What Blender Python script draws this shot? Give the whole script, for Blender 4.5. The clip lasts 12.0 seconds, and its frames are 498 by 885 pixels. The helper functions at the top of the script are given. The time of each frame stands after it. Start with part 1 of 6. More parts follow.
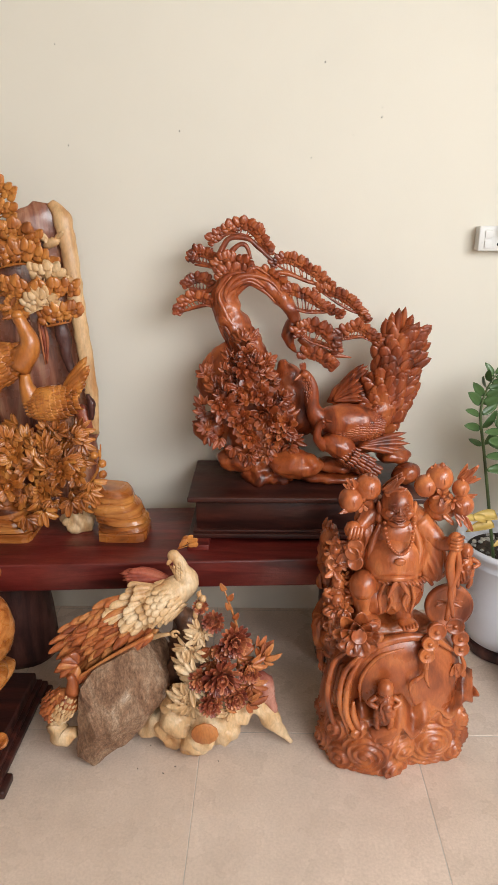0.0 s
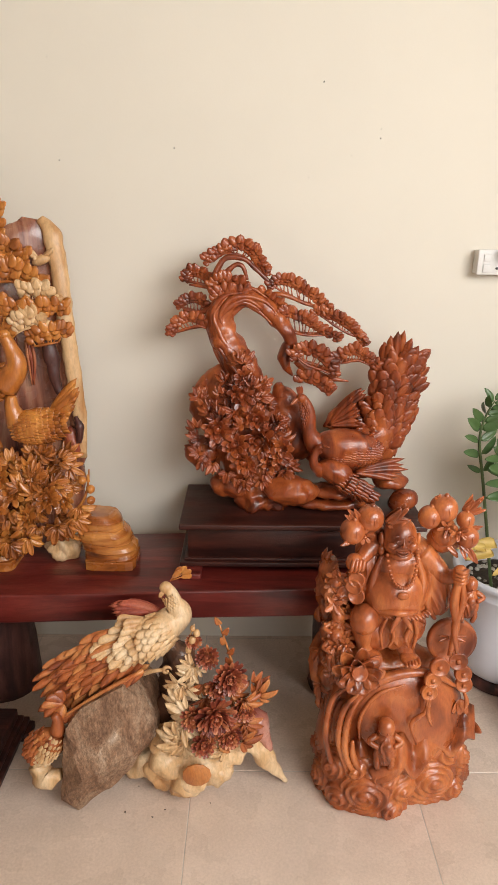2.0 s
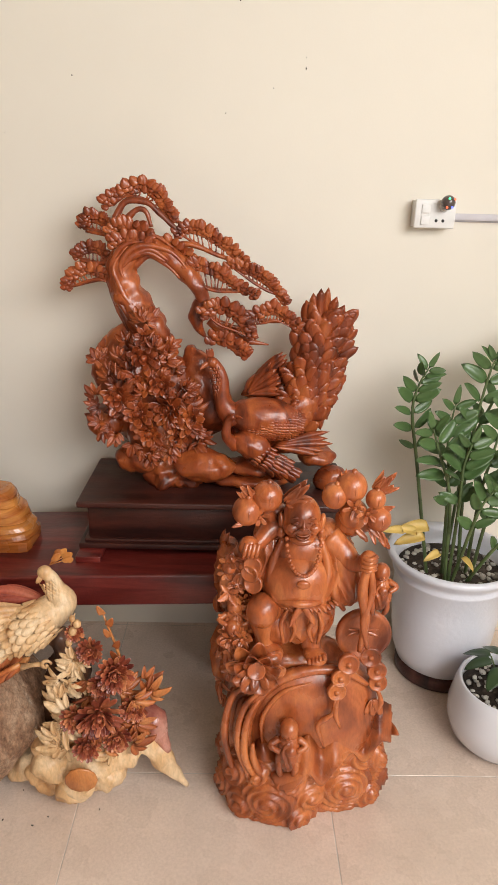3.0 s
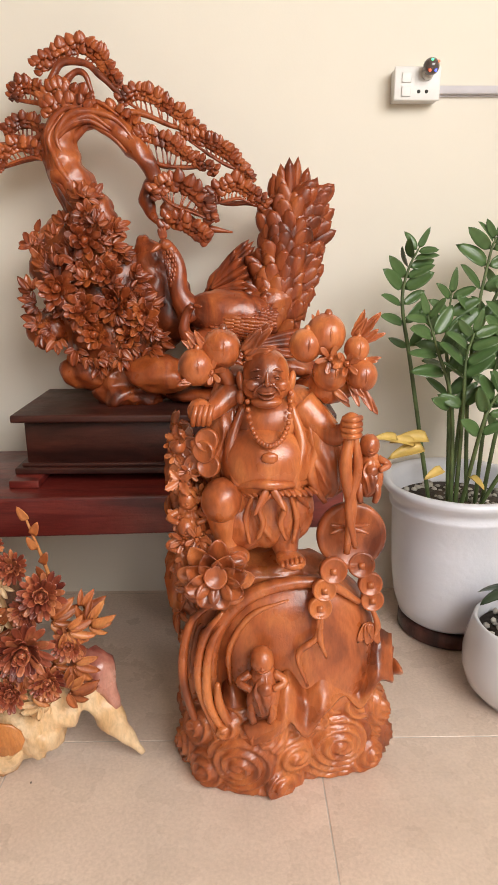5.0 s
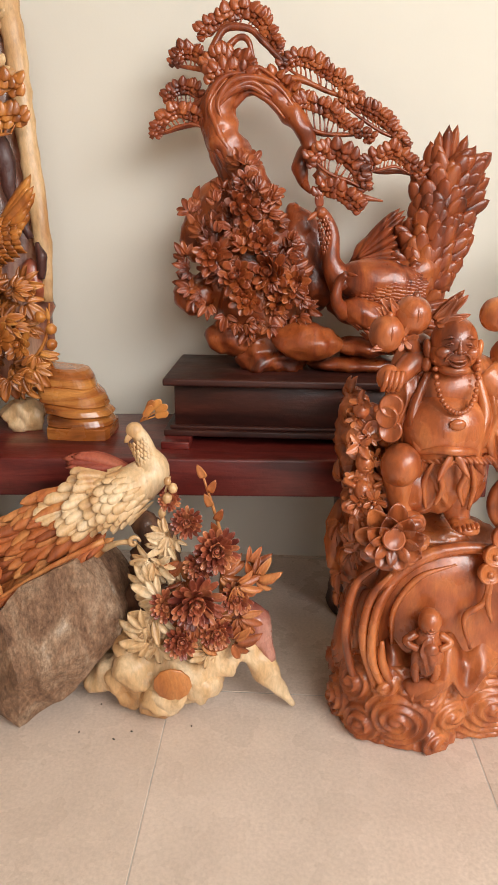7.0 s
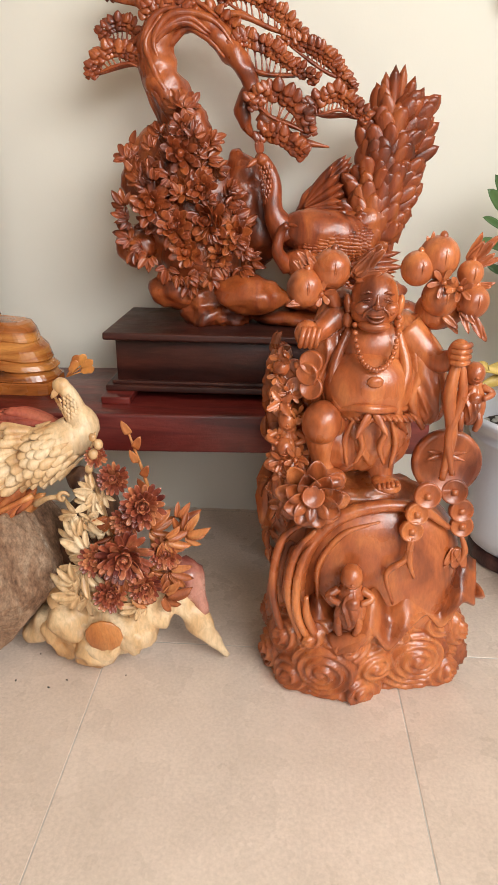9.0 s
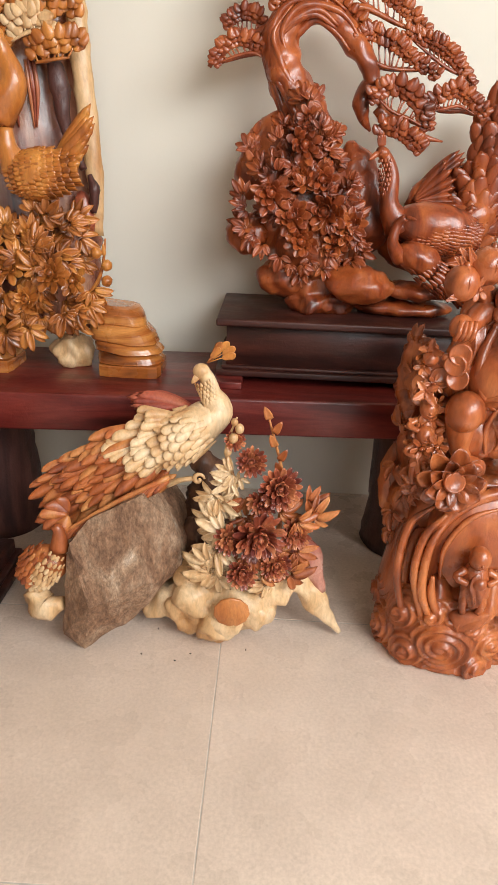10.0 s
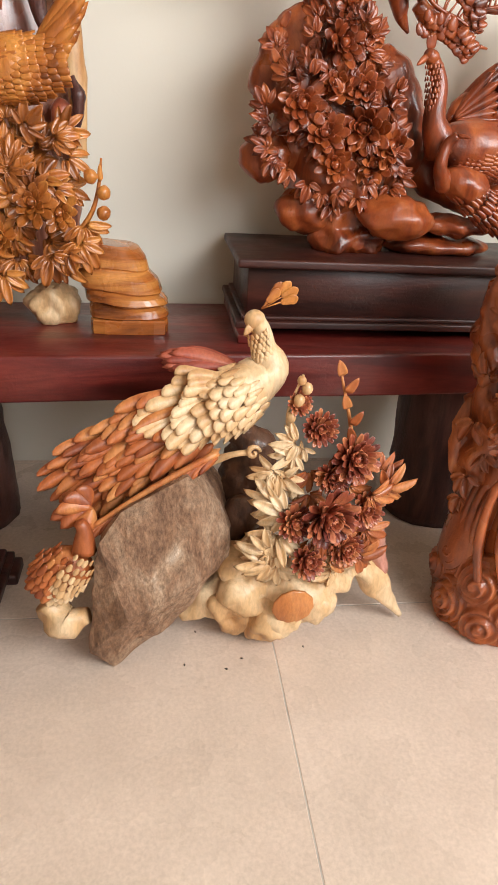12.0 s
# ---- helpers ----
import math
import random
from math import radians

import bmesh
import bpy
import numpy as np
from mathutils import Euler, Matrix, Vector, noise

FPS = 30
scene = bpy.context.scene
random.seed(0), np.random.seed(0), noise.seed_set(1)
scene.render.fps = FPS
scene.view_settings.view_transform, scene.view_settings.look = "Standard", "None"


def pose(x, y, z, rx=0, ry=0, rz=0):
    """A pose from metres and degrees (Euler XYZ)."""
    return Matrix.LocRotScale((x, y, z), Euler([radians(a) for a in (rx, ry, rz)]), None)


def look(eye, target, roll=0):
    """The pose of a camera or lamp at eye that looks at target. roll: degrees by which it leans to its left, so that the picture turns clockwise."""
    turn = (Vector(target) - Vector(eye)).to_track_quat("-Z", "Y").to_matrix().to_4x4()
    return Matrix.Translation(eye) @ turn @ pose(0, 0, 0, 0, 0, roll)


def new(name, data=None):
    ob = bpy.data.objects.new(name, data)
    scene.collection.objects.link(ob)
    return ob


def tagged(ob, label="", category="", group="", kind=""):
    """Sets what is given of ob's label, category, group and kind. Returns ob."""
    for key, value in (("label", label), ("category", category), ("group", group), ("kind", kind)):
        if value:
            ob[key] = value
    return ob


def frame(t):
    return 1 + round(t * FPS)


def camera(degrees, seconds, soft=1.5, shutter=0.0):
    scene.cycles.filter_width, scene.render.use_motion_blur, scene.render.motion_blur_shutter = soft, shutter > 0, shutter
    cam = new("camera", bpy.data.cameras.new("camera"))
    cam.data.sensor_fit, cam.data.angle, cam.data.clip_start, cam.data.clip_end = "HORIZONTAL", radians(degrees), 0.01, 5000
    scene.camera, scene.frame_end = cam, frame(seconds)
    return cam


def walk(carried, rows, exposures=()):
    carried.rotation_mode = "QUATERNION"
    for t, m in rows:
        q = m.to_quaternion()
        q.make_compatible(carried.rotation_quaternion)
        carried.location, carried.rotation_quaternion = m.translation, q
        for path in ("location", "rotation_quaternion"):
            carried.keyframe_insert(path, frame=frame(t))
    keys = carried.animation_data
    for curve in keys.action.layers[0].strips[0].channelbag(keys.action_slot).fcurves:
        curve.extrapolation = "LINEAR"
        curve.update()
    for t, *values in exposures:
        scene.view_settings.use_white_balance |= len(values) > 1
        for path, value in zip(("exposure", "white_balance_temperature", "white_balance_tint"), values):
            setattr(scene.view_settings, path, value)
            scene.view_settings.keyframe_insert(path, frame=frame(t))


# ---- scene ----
cam = camera(42.6, 12.0)
PATH = [
    (0, (0.042, 0.713, 1.412), (-0.014, 2.593, 0.732), -0.4),
    (0.5, (0.027, 0.716, 1.417), (-0.081, 2.608, 0.778), -1.6),
    (1, (0.0, 0.724, 1.445), (-0.109, 2.612, 0.793), 2.0),
    (1.5, (-0.01, 0.726, 1.442), (-0.126, 2.624, 0.821), 0.9),
    (2, (-0.001, 0.779, 1.424), (0.005, 2.674, 0.784), 0.6),
    (2.5, (0.068, 0.875, 1.381), (0.172, 2.735, 0.653), 0.1),
    (2.8, (0.159, 0.916, 1.359), (0.232, 2.787, 0.653), -0.0),
    (3, (0.217, 0.946, 1.343), (0.254, 2.82, 0.644), 1.6),
    (3.2, (0.277, 0.982, 1.313), (0.344, 2.892, 0.723), 3.2),
    (4.8, (0.305, 1.079, 0.961), (0.359, 3.005, 0.424), -0.6),
    (5, (0.308, 1.076, 0.938), (0.335, 2.999, 0.389), -0.2),
    (5.5, (0.298, 1.076, 0.928), (0.329, 2.995, 0.365), 1.0),
    (6, (0.202, 1.072, 0.92), (0.154, 2.978, 0.316), 2.0),
    (6.5, (0.095, 1.06, 0.918), (-0.026, 2.952, 0.28), 1.3),
    (7, (0.067, 1.038, 0.929), (-0.021, 2.936, 0.303), 0.6),
    (7.5, (0.2, 1.032, 0.929), (0.136, 2.923, 0.283), 1.4),
    (7.7, (0.27, 1.04, 0.931), (0.213, 2.918, 0.245), 1.7),
    (9.3, (0.154, 1.056, 0.935), (0.043, 2.899, 0.167), 0.6),
    (9.5, (0.095, 1.05, 0.936), (-0.029, 2.89, 0.162), 0.8),
    (10, (-0.074, 1.002, 0.954), (-0.118, 2.826, 0.135), 2.4),
    (10.5, (-0.148, 1.003, 0.96), (-0.189, 2.839, 0.168), 1.9),
    (11, (-0.214, 1.097, 0.881), (-0.132, 2.909, 0.039), 2.9),
    (11.5, (-0.269, 1.188, 0.866), (-0.191, 2.996, 0.015), 3.7),
    (11.6, (-0.27, 1.2, 0.861), (-0.168, 3.014, 0.024), 3.7),
    (12, (-0.34, 1.21, 0.852), (-0.071, 2.974, -0.052), 3.6),
]
walk(cam, [(t, look(eye, target, roll)) for t, eye, target, roll in PATH], [(0, -0.24, 6100, 7), (0.9, -0.24, 6500, 10), (1.6, -0.24, 6500, 10), (2.5, -0.27, 6300, 9), (3.2, -0.26, 6400, 10), (5, -0.15, 6500, 10), (6.5, -0.1, 6400, 9), (7.5, -0.1, 6250, 7), (9.5, 0.01, 6150, 6), (10.5, 0.09, 6100, 6), (12, 0.2, 6150, 7)])

# ---- light ----
world = bpy.data.worlds.new("sky")
scene.world = world
world.use_nodes = True
wn = world.node_tree.nodes
sky = wn.new("ShaderNodeTexSky")
sky.sky_type, sky.sun_disc = "NISHITA", False
sky.sun_elevation, sky.sun_rotation = radians(48), radians(-60)
world.node_tree.links.new(sky.outputs[0], wn["Background"].inputs[0])
wn["Background"].inputs[1].default_value = 0.1


def area_lamp(name, m, sx, sy, watts, colour):
    lamp = bpy.data.lights.new(name, "AREA")
    lamp.shape, lamp.size, lamp.size_y, lamp.energy, lamp.color = "RECTANGLE", sx, sy, watts, colour
    ob = new(name, lamp)
    ob.matrix_world = m
    return ob


# area lamps in two unseen openings: daylight from the right, and added front fill
area_lamp("daylight_side", look((1.88, 0.0, 2.2), (0.1, 2.2, 0.2)), 2.4, 1.3, 126, (1.0, 0.965, 0.925))
area_lamp("front_fill", look((0.85, -2.3, 2.0), (0.2, 2.2, 0.3)), 1.8, 1.4, 42, (1.0, 0.95, 0.9))


# ---- materials ----
def mat(name):
    m = bpy.data.materials.new(name)
    m.use_nodes = True
    nt = m.node_tree
    return m, nt, nt.nodes["Principled BSDF"]


def node(nt, kind, **values):
    n = nt.nodes.new("ShaderNode" + kind)
    for key, value in values.items():
        n.inputs[key.replace("_", " ")].default_value = value
    return n


def ramp(nt, source, stops):
    r = nt.nodes.new("ShaderNodeValToRGB")
    e = r.color_ramp.elements
    while len(e) < len(stops):
        e.new(0.5)
    for el, (p, c) in zip(e, stops):
        el.position, el.color = p, (*c, 1)
    nt.links.new(source, r.inputs[0])
    return r


def mix(nt, fac, a, b, kind="MIX"):
    n = nt.nodes.new("ShaderNodeMix")
    n.data_type, n.blend_type = "RGBA", kind
    for socket, value in ((n.inputs[0], fac), (n.inputs[6], a), (n.inputs[7], b)):
        if isinstance(value, (float, int)):
            socket.default_value = value
        elif isinstance(value, tuple):
            socket.default_value = (*value, 1)
        else:
            nt.links.new(value, socket)
    return n.outputs[2]


def bump(nt, bsdf, height, strength, distance):
    b = node(nt, "Bump", Strength=strength, Distance=distance)
    nt.links.new(height, b.inputs["Height"])
    nt.links.new(b.outputs[0], bsdf.inputs["Normal"])


def coords(nt, scale, turn=(0, 0, 0)):
    c = nt.nodes.new("ShaderNodeTexCoord")
    m = nt.nodes.new("ShaderNodeMapping")
    m.inputs["Scale"].default_value, m.inputs["Rotation"].default_value = scale, turn
    nt.links.new(c.outputs["Object"], m.inputs[0])
    return m.outputs[0]


def noise_at(nt, vector, scale, detail=4.0, rough=0.55, distortion=0.0):
    n = node(nt, "TexNoise", Scale=scale, Detail=detail, Roughness=rough, Distortion=distortion)
    nt.links.new(vector, n.inputs["Vector"])
    return n.outputs[0]


def wood(name, dark, mid, light, grain=(9, 9, 1.6), turn=(0, 0, 0), rough=0.33, coat=0.35, island=0.35, relief=0.25, veins=1.0):
    """Carved, varnished wood: broad heartwood bands, fine grain and a tone of its own for each carved leaf."""
    m, nt, bsdf = mat(name)
    at = coords(nt, grain, turn)
    bands = noise_at(nt, at, 2.2, 3.0, 0.5, 1.2)
    fine = noise_at(nt, at, 26.0 * veins, 5.0, 0.6, 0.4)
    geo = nt.nodes.new("ShaderNodeNewGeometry")
    add = nt.nodes.new("ShaderNodeMath")
    add.operation = "MULTIPLY_ADD"
    info = nt.nodes.new("ShaderNodeObjectInfo")
    both = nt.nodes.new("ShaderNodeMath")
    both.operation = "ADD"
    nt.links.new(geo.outputs["Random Per Island"], both.inputs[0])
    nt.links.new(info.outputs["Random"], both.inputs[1])
    one = nt.nodes.new("ShaderNodeMath")
    one.operation = "FRACT"
    nt.links.new(both.outputs[0], one.inputs[0])
    nt.links.new(one.outputs[0], add.inputs[0])
    add.inputs[1].default_value = island
    nt.links.new(bands, add.inputs[2])
    c = ramp(nt, add.outputs[0], [(0.3 + island * 0.2, dark), (0.48 + island * 0.5, mid), (0.68 + island * 0.8, light)])
    f = ramp(nt, fine, [(0.3, (0.72, 0.7, 0.68)), (0.62, (1.06, 1.06, 1.06))])
    nt.links.new(mix(nt, 0.75, c.outputs[0], f.outputs[0], "MULTIPLY"), bsdf.inputs["Base Color"])
    wear = noise_at(nt, coords(nt, (1, 1, 1)), 14.0, 3.0)
    r = ramp(nt, wear, [(0.3, (rough - 0.08,) * 3), (0.7, (rough + 0.12,) * 3)])
    nt.links.new(r.outputs[0], bsdf.inputs["Roughness"])
    bsdf.inputs["Coat Weight"].default_value, bsdf.inputs["Coat Roughness"].default_value = coat, 0.18
    chisel = noise_at(nt, coords(nt, (1, 1, 1)), 75.0, 2.0, 0.5, 1.5)
    both_h = mix(nt, 0.5, fine, chisel)
    bump(nt, bsdf, both_h, relief * 1.6, 0.0022)
    return m


def plain(name, colour, rough, spread=0.12, scale=6.0, relief=0.1, metal=0.0, coat=0.0, fine=90.0, depth=0.0008):
    m, nt, bsdf = mat(name)
    at = coords(nt, (1, 1, 1))
    n = noise_at(nt, at, scale, 5.0)
    lo, hi = tuple(v * (1 - spread) for v in colour), tuple(min(1, v * (1 + spread)) for v in colour)
    nt.links.new(ramp(nt, n, [(0.3, lo), (0.7, hi)]).outputs[0], bsdf.inputs["Base Color"])
    bsdf.inputs["Roughness"].default_value, bsdf.inputs["Metallic"].default_value = rough, metal
    bsdf.inputs["Coat Weight"].default_value = coat
    bump(nt, bsdf, noise_at(nt, at, fine, 3.0), relief, depth)
    return m


M_WALL = plain("wall_paint", (0.78, 0.735, 0.64), 0.75, 0.035, 1.3, 0.2, fine=160)
# ceiling and unseen walls, toned down to cut the room's bounce light
M_CEIL = plain("bounce_cut_ceiling", (0.55, 0.47, 0.36), 0.8, 0.03)
M_FAR = plain("bounce_cut_tan", (0.42, 0.36, 0.28), 0.8, 0.05)
M_GROUT = plain("grout", (0.5, 0.45, 0.4), 0.9, 0.2, 20)
M_BUD = wood("camphor_wood", (0.13, 0.026, 0.009), (0.4, 0.1, 0.029), (0.58, 0.185, 0.055), (7, 7, 2.2), island=0.1, rough=0.3, coat=0.42)
M_RED = wood("rosewood", (0.08, 0.014, 0.005), (0.28, 0.054, 0.014), (0.46, 0.12, 0.03), (8, 8, 3), island=0.13, rough=0.32, coat=0.3)
M_GOLD = wood("golden_wood", (0.18, 0.046, 0.009), (0.46, 0.145, 0.026), (0.64, 0.265, 0.055), (7, 7, 2), island=0.22, rough=0.32, coat=0.4)
M_SAP = wood("sapwood", (0.46, 0.22, 0.075), (0.7, 0.45, 0.225), (0.82, 0.62, 0.39), (6, 6, 2), island=0.2, rough=0.45, coat=0.15)
M_TAIL = wood("heartwood_feathers", (0.22, 0.048, 0.015), (0.46, 0.13, 0.036), (0.64, 0.28, 0.09), (8, 5, 3), island=0.4, rough=0.42, coat=0.15)
M_FLOWER = wood("purple_heartwood", (0.13, 0.024, 0.016), (0.36, 0.085, 0.04), (0.6, 0.22, 0.09), (8, 8, 4), island=0.45, rough=0.36, coat=0.3)
M_BENCH = wood("red_bench_wood", (0.055, 0.007, 0.006), (0.125, 0.014, 0.011), (0.2, 0.03, 0.022), (1.2, 9, 9), island=0.0, rough=0.36, coat=0.25)
M_DARK = wood("black_wood", (0.018, 0.005, 0.004), (0.042, 0.011, 0.008), (0.08, 0.02, 0.013), (1.2, 8, 8), island=0.0, rough=0.42, coat=0.08)
M_LOG = wood("dark_log", (0.026, 0.009, 0.008), (0.062, 0.02, 0.016), (0.12, 0.045, 0.035), (9, 9, 1.5), island=0.0, rough=0.45, coat=0.1, relief=0.6)
M_WHITE = plain("white_glaze", (0.75, 0.76, 0.81), 0.22, 0.03, 5, 0.1, coat=0.4)
M_POT = plain("white_relief_glaze", (0.74, 0.76, 0.83), 0.3, 0.04, 7, 0.35, coat=0.3, fine=55, depth=0.004)
M_FOOT = wood("layered_golden_wood", (0.09, 0.02, 0.005), (0.36, 0.105, 0.021), (0.58, 0.235, 0.055), (1.5, 1.5, 13), (0.2, 0.25, 0), island=0.0, rough=0.22, coat=0.5)
M_PLASTIC = plain("white_plastic", (0.75, 0.74, 0.72), 0.4, 0.04, 20, 0.05)
M_HOLE = plain("black_plastic", (0.02, 0.02, 0.02), 0.5)
M_SOIL = plain("potting_soil", (0.05, 0.036, 0.026), 0.95, 0.5, 60, 1.0, depth=0.004)
M_SPECK = plain("dark_speck", (0.06, 0.05, 0.04), 0.8)
M_STEM = plain("green_stem", (0.09, 0.13, 0.045), 0.45, 0.4, 25)


def leafy(name, a, b, rough=0.32):
    m, nt, bsdf = mat(name)
    geo = nt.nodes.new("ShaderNodeNewGeometry")
    c = ramp(nt, geo.outputs["Random Per Island"], [(0.1, a), (0.9, b)])
    n = noise_at(nt, coords(nt, (1, 1, 1)), 30, 4)
    f = ramp(nt, n, [(0.3, (0.75, 0.75, 0.7)), (0.7, (1.1, 1.1, 1.1))])
    nt.links.new(mix(nt, 0.8, c.outputs[0], f.outputs[0], "MULTIPLY"), bsdf.inputs["Base Color"])
    bsdf.inputs["Roughness"].default_value = rough
    bump(nt, bsdf, noise_at(nt, coords(nt, (1, 1, 1)), 120, 2), 0.15, 0.0006)
    return m


M_LEAF = leafy("glossy_leaf", (0.016, 0.038, 0.014), (0.075, 0.14, 0.045))
M_YELLOW = leafy("yellow_leaf", (0.55, 0.36, 0.08), (0.7, 0.55, 0.2), 0.5)
M_PEBBLE = leafy("pale_pebble", (0.25, 0.22, 0.19), (0.6, 0.57, 0.52), 0.7)


def floor_tile():
    m, nt, bsdf = mat("cream_tile")
    at = nt.nodes.new("ShaderNodeNewGeometry").outputs["Position"]
    info = nt.nodes.new("ShaderNodeObjectInfo")
    a = ramp(nt, noise_at(nt, at, 5.0, 6.0, 0.65), [(0.3, (0.63, 0.515, 0.43)), (0.7, (0.75, 0.62, 0.525))])
    b = ramp(nt, noise_at(nt, at, 150.0, 3.0, 0.7), [(0.35, (0.86, 0.84, 0.82)), (0.65, (1.08, 1.08, 1.08))])
    d = ramp(nt, info.outputs["Random"], [(0, (0.97, 0.96, 0.95)), (1, (1.02, 1.02, 1.02))])
    c = mix(nt, 0.7, a.outputs[0], b.outputs[0], "MULTIPLY")
    nt.links.new(mix(nt, 1.0, c, d.outputs[0], "MULTIPLY"), bsdf.inputs["Base Color"])
    r = ramp(nt, noise_at(nt, at, 8.0, 4.0), [(0.3, (0.22,) * 3), (0.7, (0.36,) * 3)])
    nt.links.new(r.outputs[0], bsdf.inputs["Roughness"])
    bump(nt, bsdf, noise_at(nt, at, 60.0, 3.0), 0.08, 0.0006)
    return m


def stone():
    m, nt, bsdf = mat("rough_stone")
    at = coords(nt, (7, 7, 4), (0.5, 0.3, 0.2))
    a = ramp(nt, noise_at(nt, at, 2.0, 8.0, 0.7, 0.8), [(0.3, (0.12, 0.058, 0.03)), (0.46, (0.27, 0.15, 0.085)), (0.6, (0.4, 0.27, 0.175)), (0.74, (0.66, 0.55, 0.44))])
    b = ramp(nt, noise_at(nt, at, 22.0, 6.0, 0.7), [(0.32, (0.45, 0.42, 0.4)), (0.66, (1.35, 1.32, 1.3))])
    nt.links.new(mix(nt, 0.9, a.outputs[0], b.outputs[0], "MULTIPLY"), bsdf.inputs["Base Color"])
    bsdf.inputs["Roughness"].default_value = 0.72
    bump(nt, bsdf, noise_at(nt, at, 14.0, 8.0, 0.75), 0.8, 0.006)
    return m


M_TILE, M_STONE = floor_tile(), stone()


# ---- shapes ----
def part(name, bm, material, parent=None, label="", smooth=True):
    """Links a bmesh, in world metres, as one mesh object, under a thing where one is given."""
    bmesh.ops.recalc_face_normals(bm, faces=bm.faces)
    me = bpy.data.meshes.new(name)
    bm.to_mesh(me)
    bm.free()
    me.materials.append(material)
    if smooth:
        me.polygons.foreach_set("use_smooth", [True] * len(me.polygons))
    ob = new(name, me)
    if parent:
        ob.parent = parent
        ob.matrix_parent_inverse = parent.matrix_basis.inverted()
    if label:
        ob["label"] = label
    return ob


def pieces(name, bm, material, parent, label=""):
    """Links every separate piece of a bmesh as a part of its own."""
    bmesh.ops.recalc_face_normals(bm, faces=bm.faces)
    bm.verts.index_update()
    seen = [False] * len(bm.verts)
    bm.verts.ensure_lookup_table()
    for v in bm.verts:
        if seen[v.index]:
            continue
        stack, island = [v], []
        seen[v.index] = True
        while stack:
            w = stack.pop()
            island.append(w)
            for e in w.link_edges:
                o = e.other_vert(w)
                if not seen[o.index]:
                    seen[o.index] = True
                    stack.append(o)
        index = {w: k for k, w in enumerate(island)}
        faces = {f for w in island for f in w.link_faces}
        me = bpy.data.meshes.new(name)
        me.from_pydata([w.co[:] for w in island], [], [[index[w] for w in f.verts] for f in sorted(faces, key=lambda f: f.index)])
        me.materials.append(material)
        me.polygons.foreach_set("use_smooth", [True] * len(me.polygons))
        ob = new(name, me)
        ob.parent = parent
        ob.matrix_parent_inverse = parent.matrix_basis.inverted()
        if label:
            ob["label"] = label
    bm.free()


def thing(name, base, label, category, group="", kind=""):
    ob = new(name)
    ob.empty_display_size = 0.02
    ob.matrix_basis = Matrix.Translation(base)
    return tagged(ob, label, category, group, kind)


def frame_at(p, along, up=(0, -1, 0)):
    """A matrix at p whose x runs along and whose z turns as near to up as it can."""
    x = Vector(along).normalized()
    y = Vector(up).cross(x)
    if y.length < 1e-5:
        y = Vector((0.3, 0.2, 1)).cross(x)
    y.normalize()
    z = x.cross(y)
    m = Matrix((x, y, z)).transposed().to_4x4()
    m.translation = p
    return m


def blade(bm, m, length, width, cup=0.15, bend=0.15, thick=0.0025, lobes=0, depth=0.3, tip=0.6, n=6, ridge=0.0, spoon=0.0):
    """A carved leaf, petal or feather: a closed thin shell, cupped across and bent along."""
    rows = []
    for i in range(n + 1):
        u = i / n
        if spoon:
            u = math.sin(u * math.pi / 2) ** 1.15
            w = width * 0.5 * (0.45 + 0.55 * u / spoon if u < spoon else math.sqrt(max(0.0, 1 - ((u - spoon) / (1 - spoon)) ** 2)))
        else:
            w = width * 0.5 * (math.sin(math.pi * min(1, u ** tip)) ** 0.6 if 0 < u < 1 else 0.0)
        if lobes:
            w *= 1 - depth * (0.5 + 0.5 * math.cos(2 * math.pi * lobes * u))
        row = []
        for v in (-1, -0.5, 0, 0.5, 1):
            z = length * bend * u * u + cup * w * v * v * 1.2 - ridge * width * (1 - abs(v)) * 0.15
            row.append((u * length, w * v, z))
        rows.append(row)
    def ring(row, s):
        return [bm.verts.new(m @ Vector((x, y, z + s * thick * (1 - abs(k - 2) / 2.2)))) for k, (x, y, z) in enumerate(row)]
    start, end = bm.verts.new(m @ Vector(rows[0][2])), bm.verts.new(m @ Vector(rows[-1][2]))
    tops = [ring(r, 1) for r in rows[1:-1]]
    lows = [ring(r, -1) for r in rows[1:-1]]
    for side, flip in ((tops, False), (lows, True)):
        for a, b in zip(side, side[1:]):
            for k in range(4):
                f = (a[k], b[k], b[k + 1], a[k + 1])
                bm.faces.new(f[::-1] if flip else f)
        for k in range(4):
            f, g = (start, side[0][k], side[0][k + 1]), (end, side[-1][k + 1], side[-1][k])
            bm.faces.new(f[::-1] if flip else f)
            bm.faces.new(g[::-1] if flip else g)
    for k in (0, 4):
        for a, b, c, d in zip(tops, tops[1:], lows, lows[1:]):
            f = (a[k], c[k], d[k], b[k])
            bm.faces.new(f if k == 0 else f[::-1])
        bm.faces.new((start, lows[0][k], tops[0][k]) if k == 0 else (start, tops[0][k], lows[0][k]))
        bm.faces.new((end, tops[-1][k], lows[-1][k]) if k == 0 else (end, lows[-1][k], tops[-1][k]))


def curve_points(pts, per=5):
    """Points along a smooth line through pts (Catmull-Rom)."""
    p = [Vector(q) for q in pts]
    if len(p) < 3:
        return [p[0].lerp(p[-1], i / per) for i in range(per + 1)]
    p = [p[0] * 2 - p[1]] + p + [p[-1] * 2 - p[-2]]
    out = []
    for a, b, c, d in zip(p, p[1:], p[2:], p[3:]):
        for i in range(per):
            t = i / per
            out.append(0.5 * (2 * b + (c - a) * t + (2 * a - 5 * b + 4 * c - d) * t * t + (3 * b - a - 3 * c + d) * t ** 3))
    return out + [p[-2]]


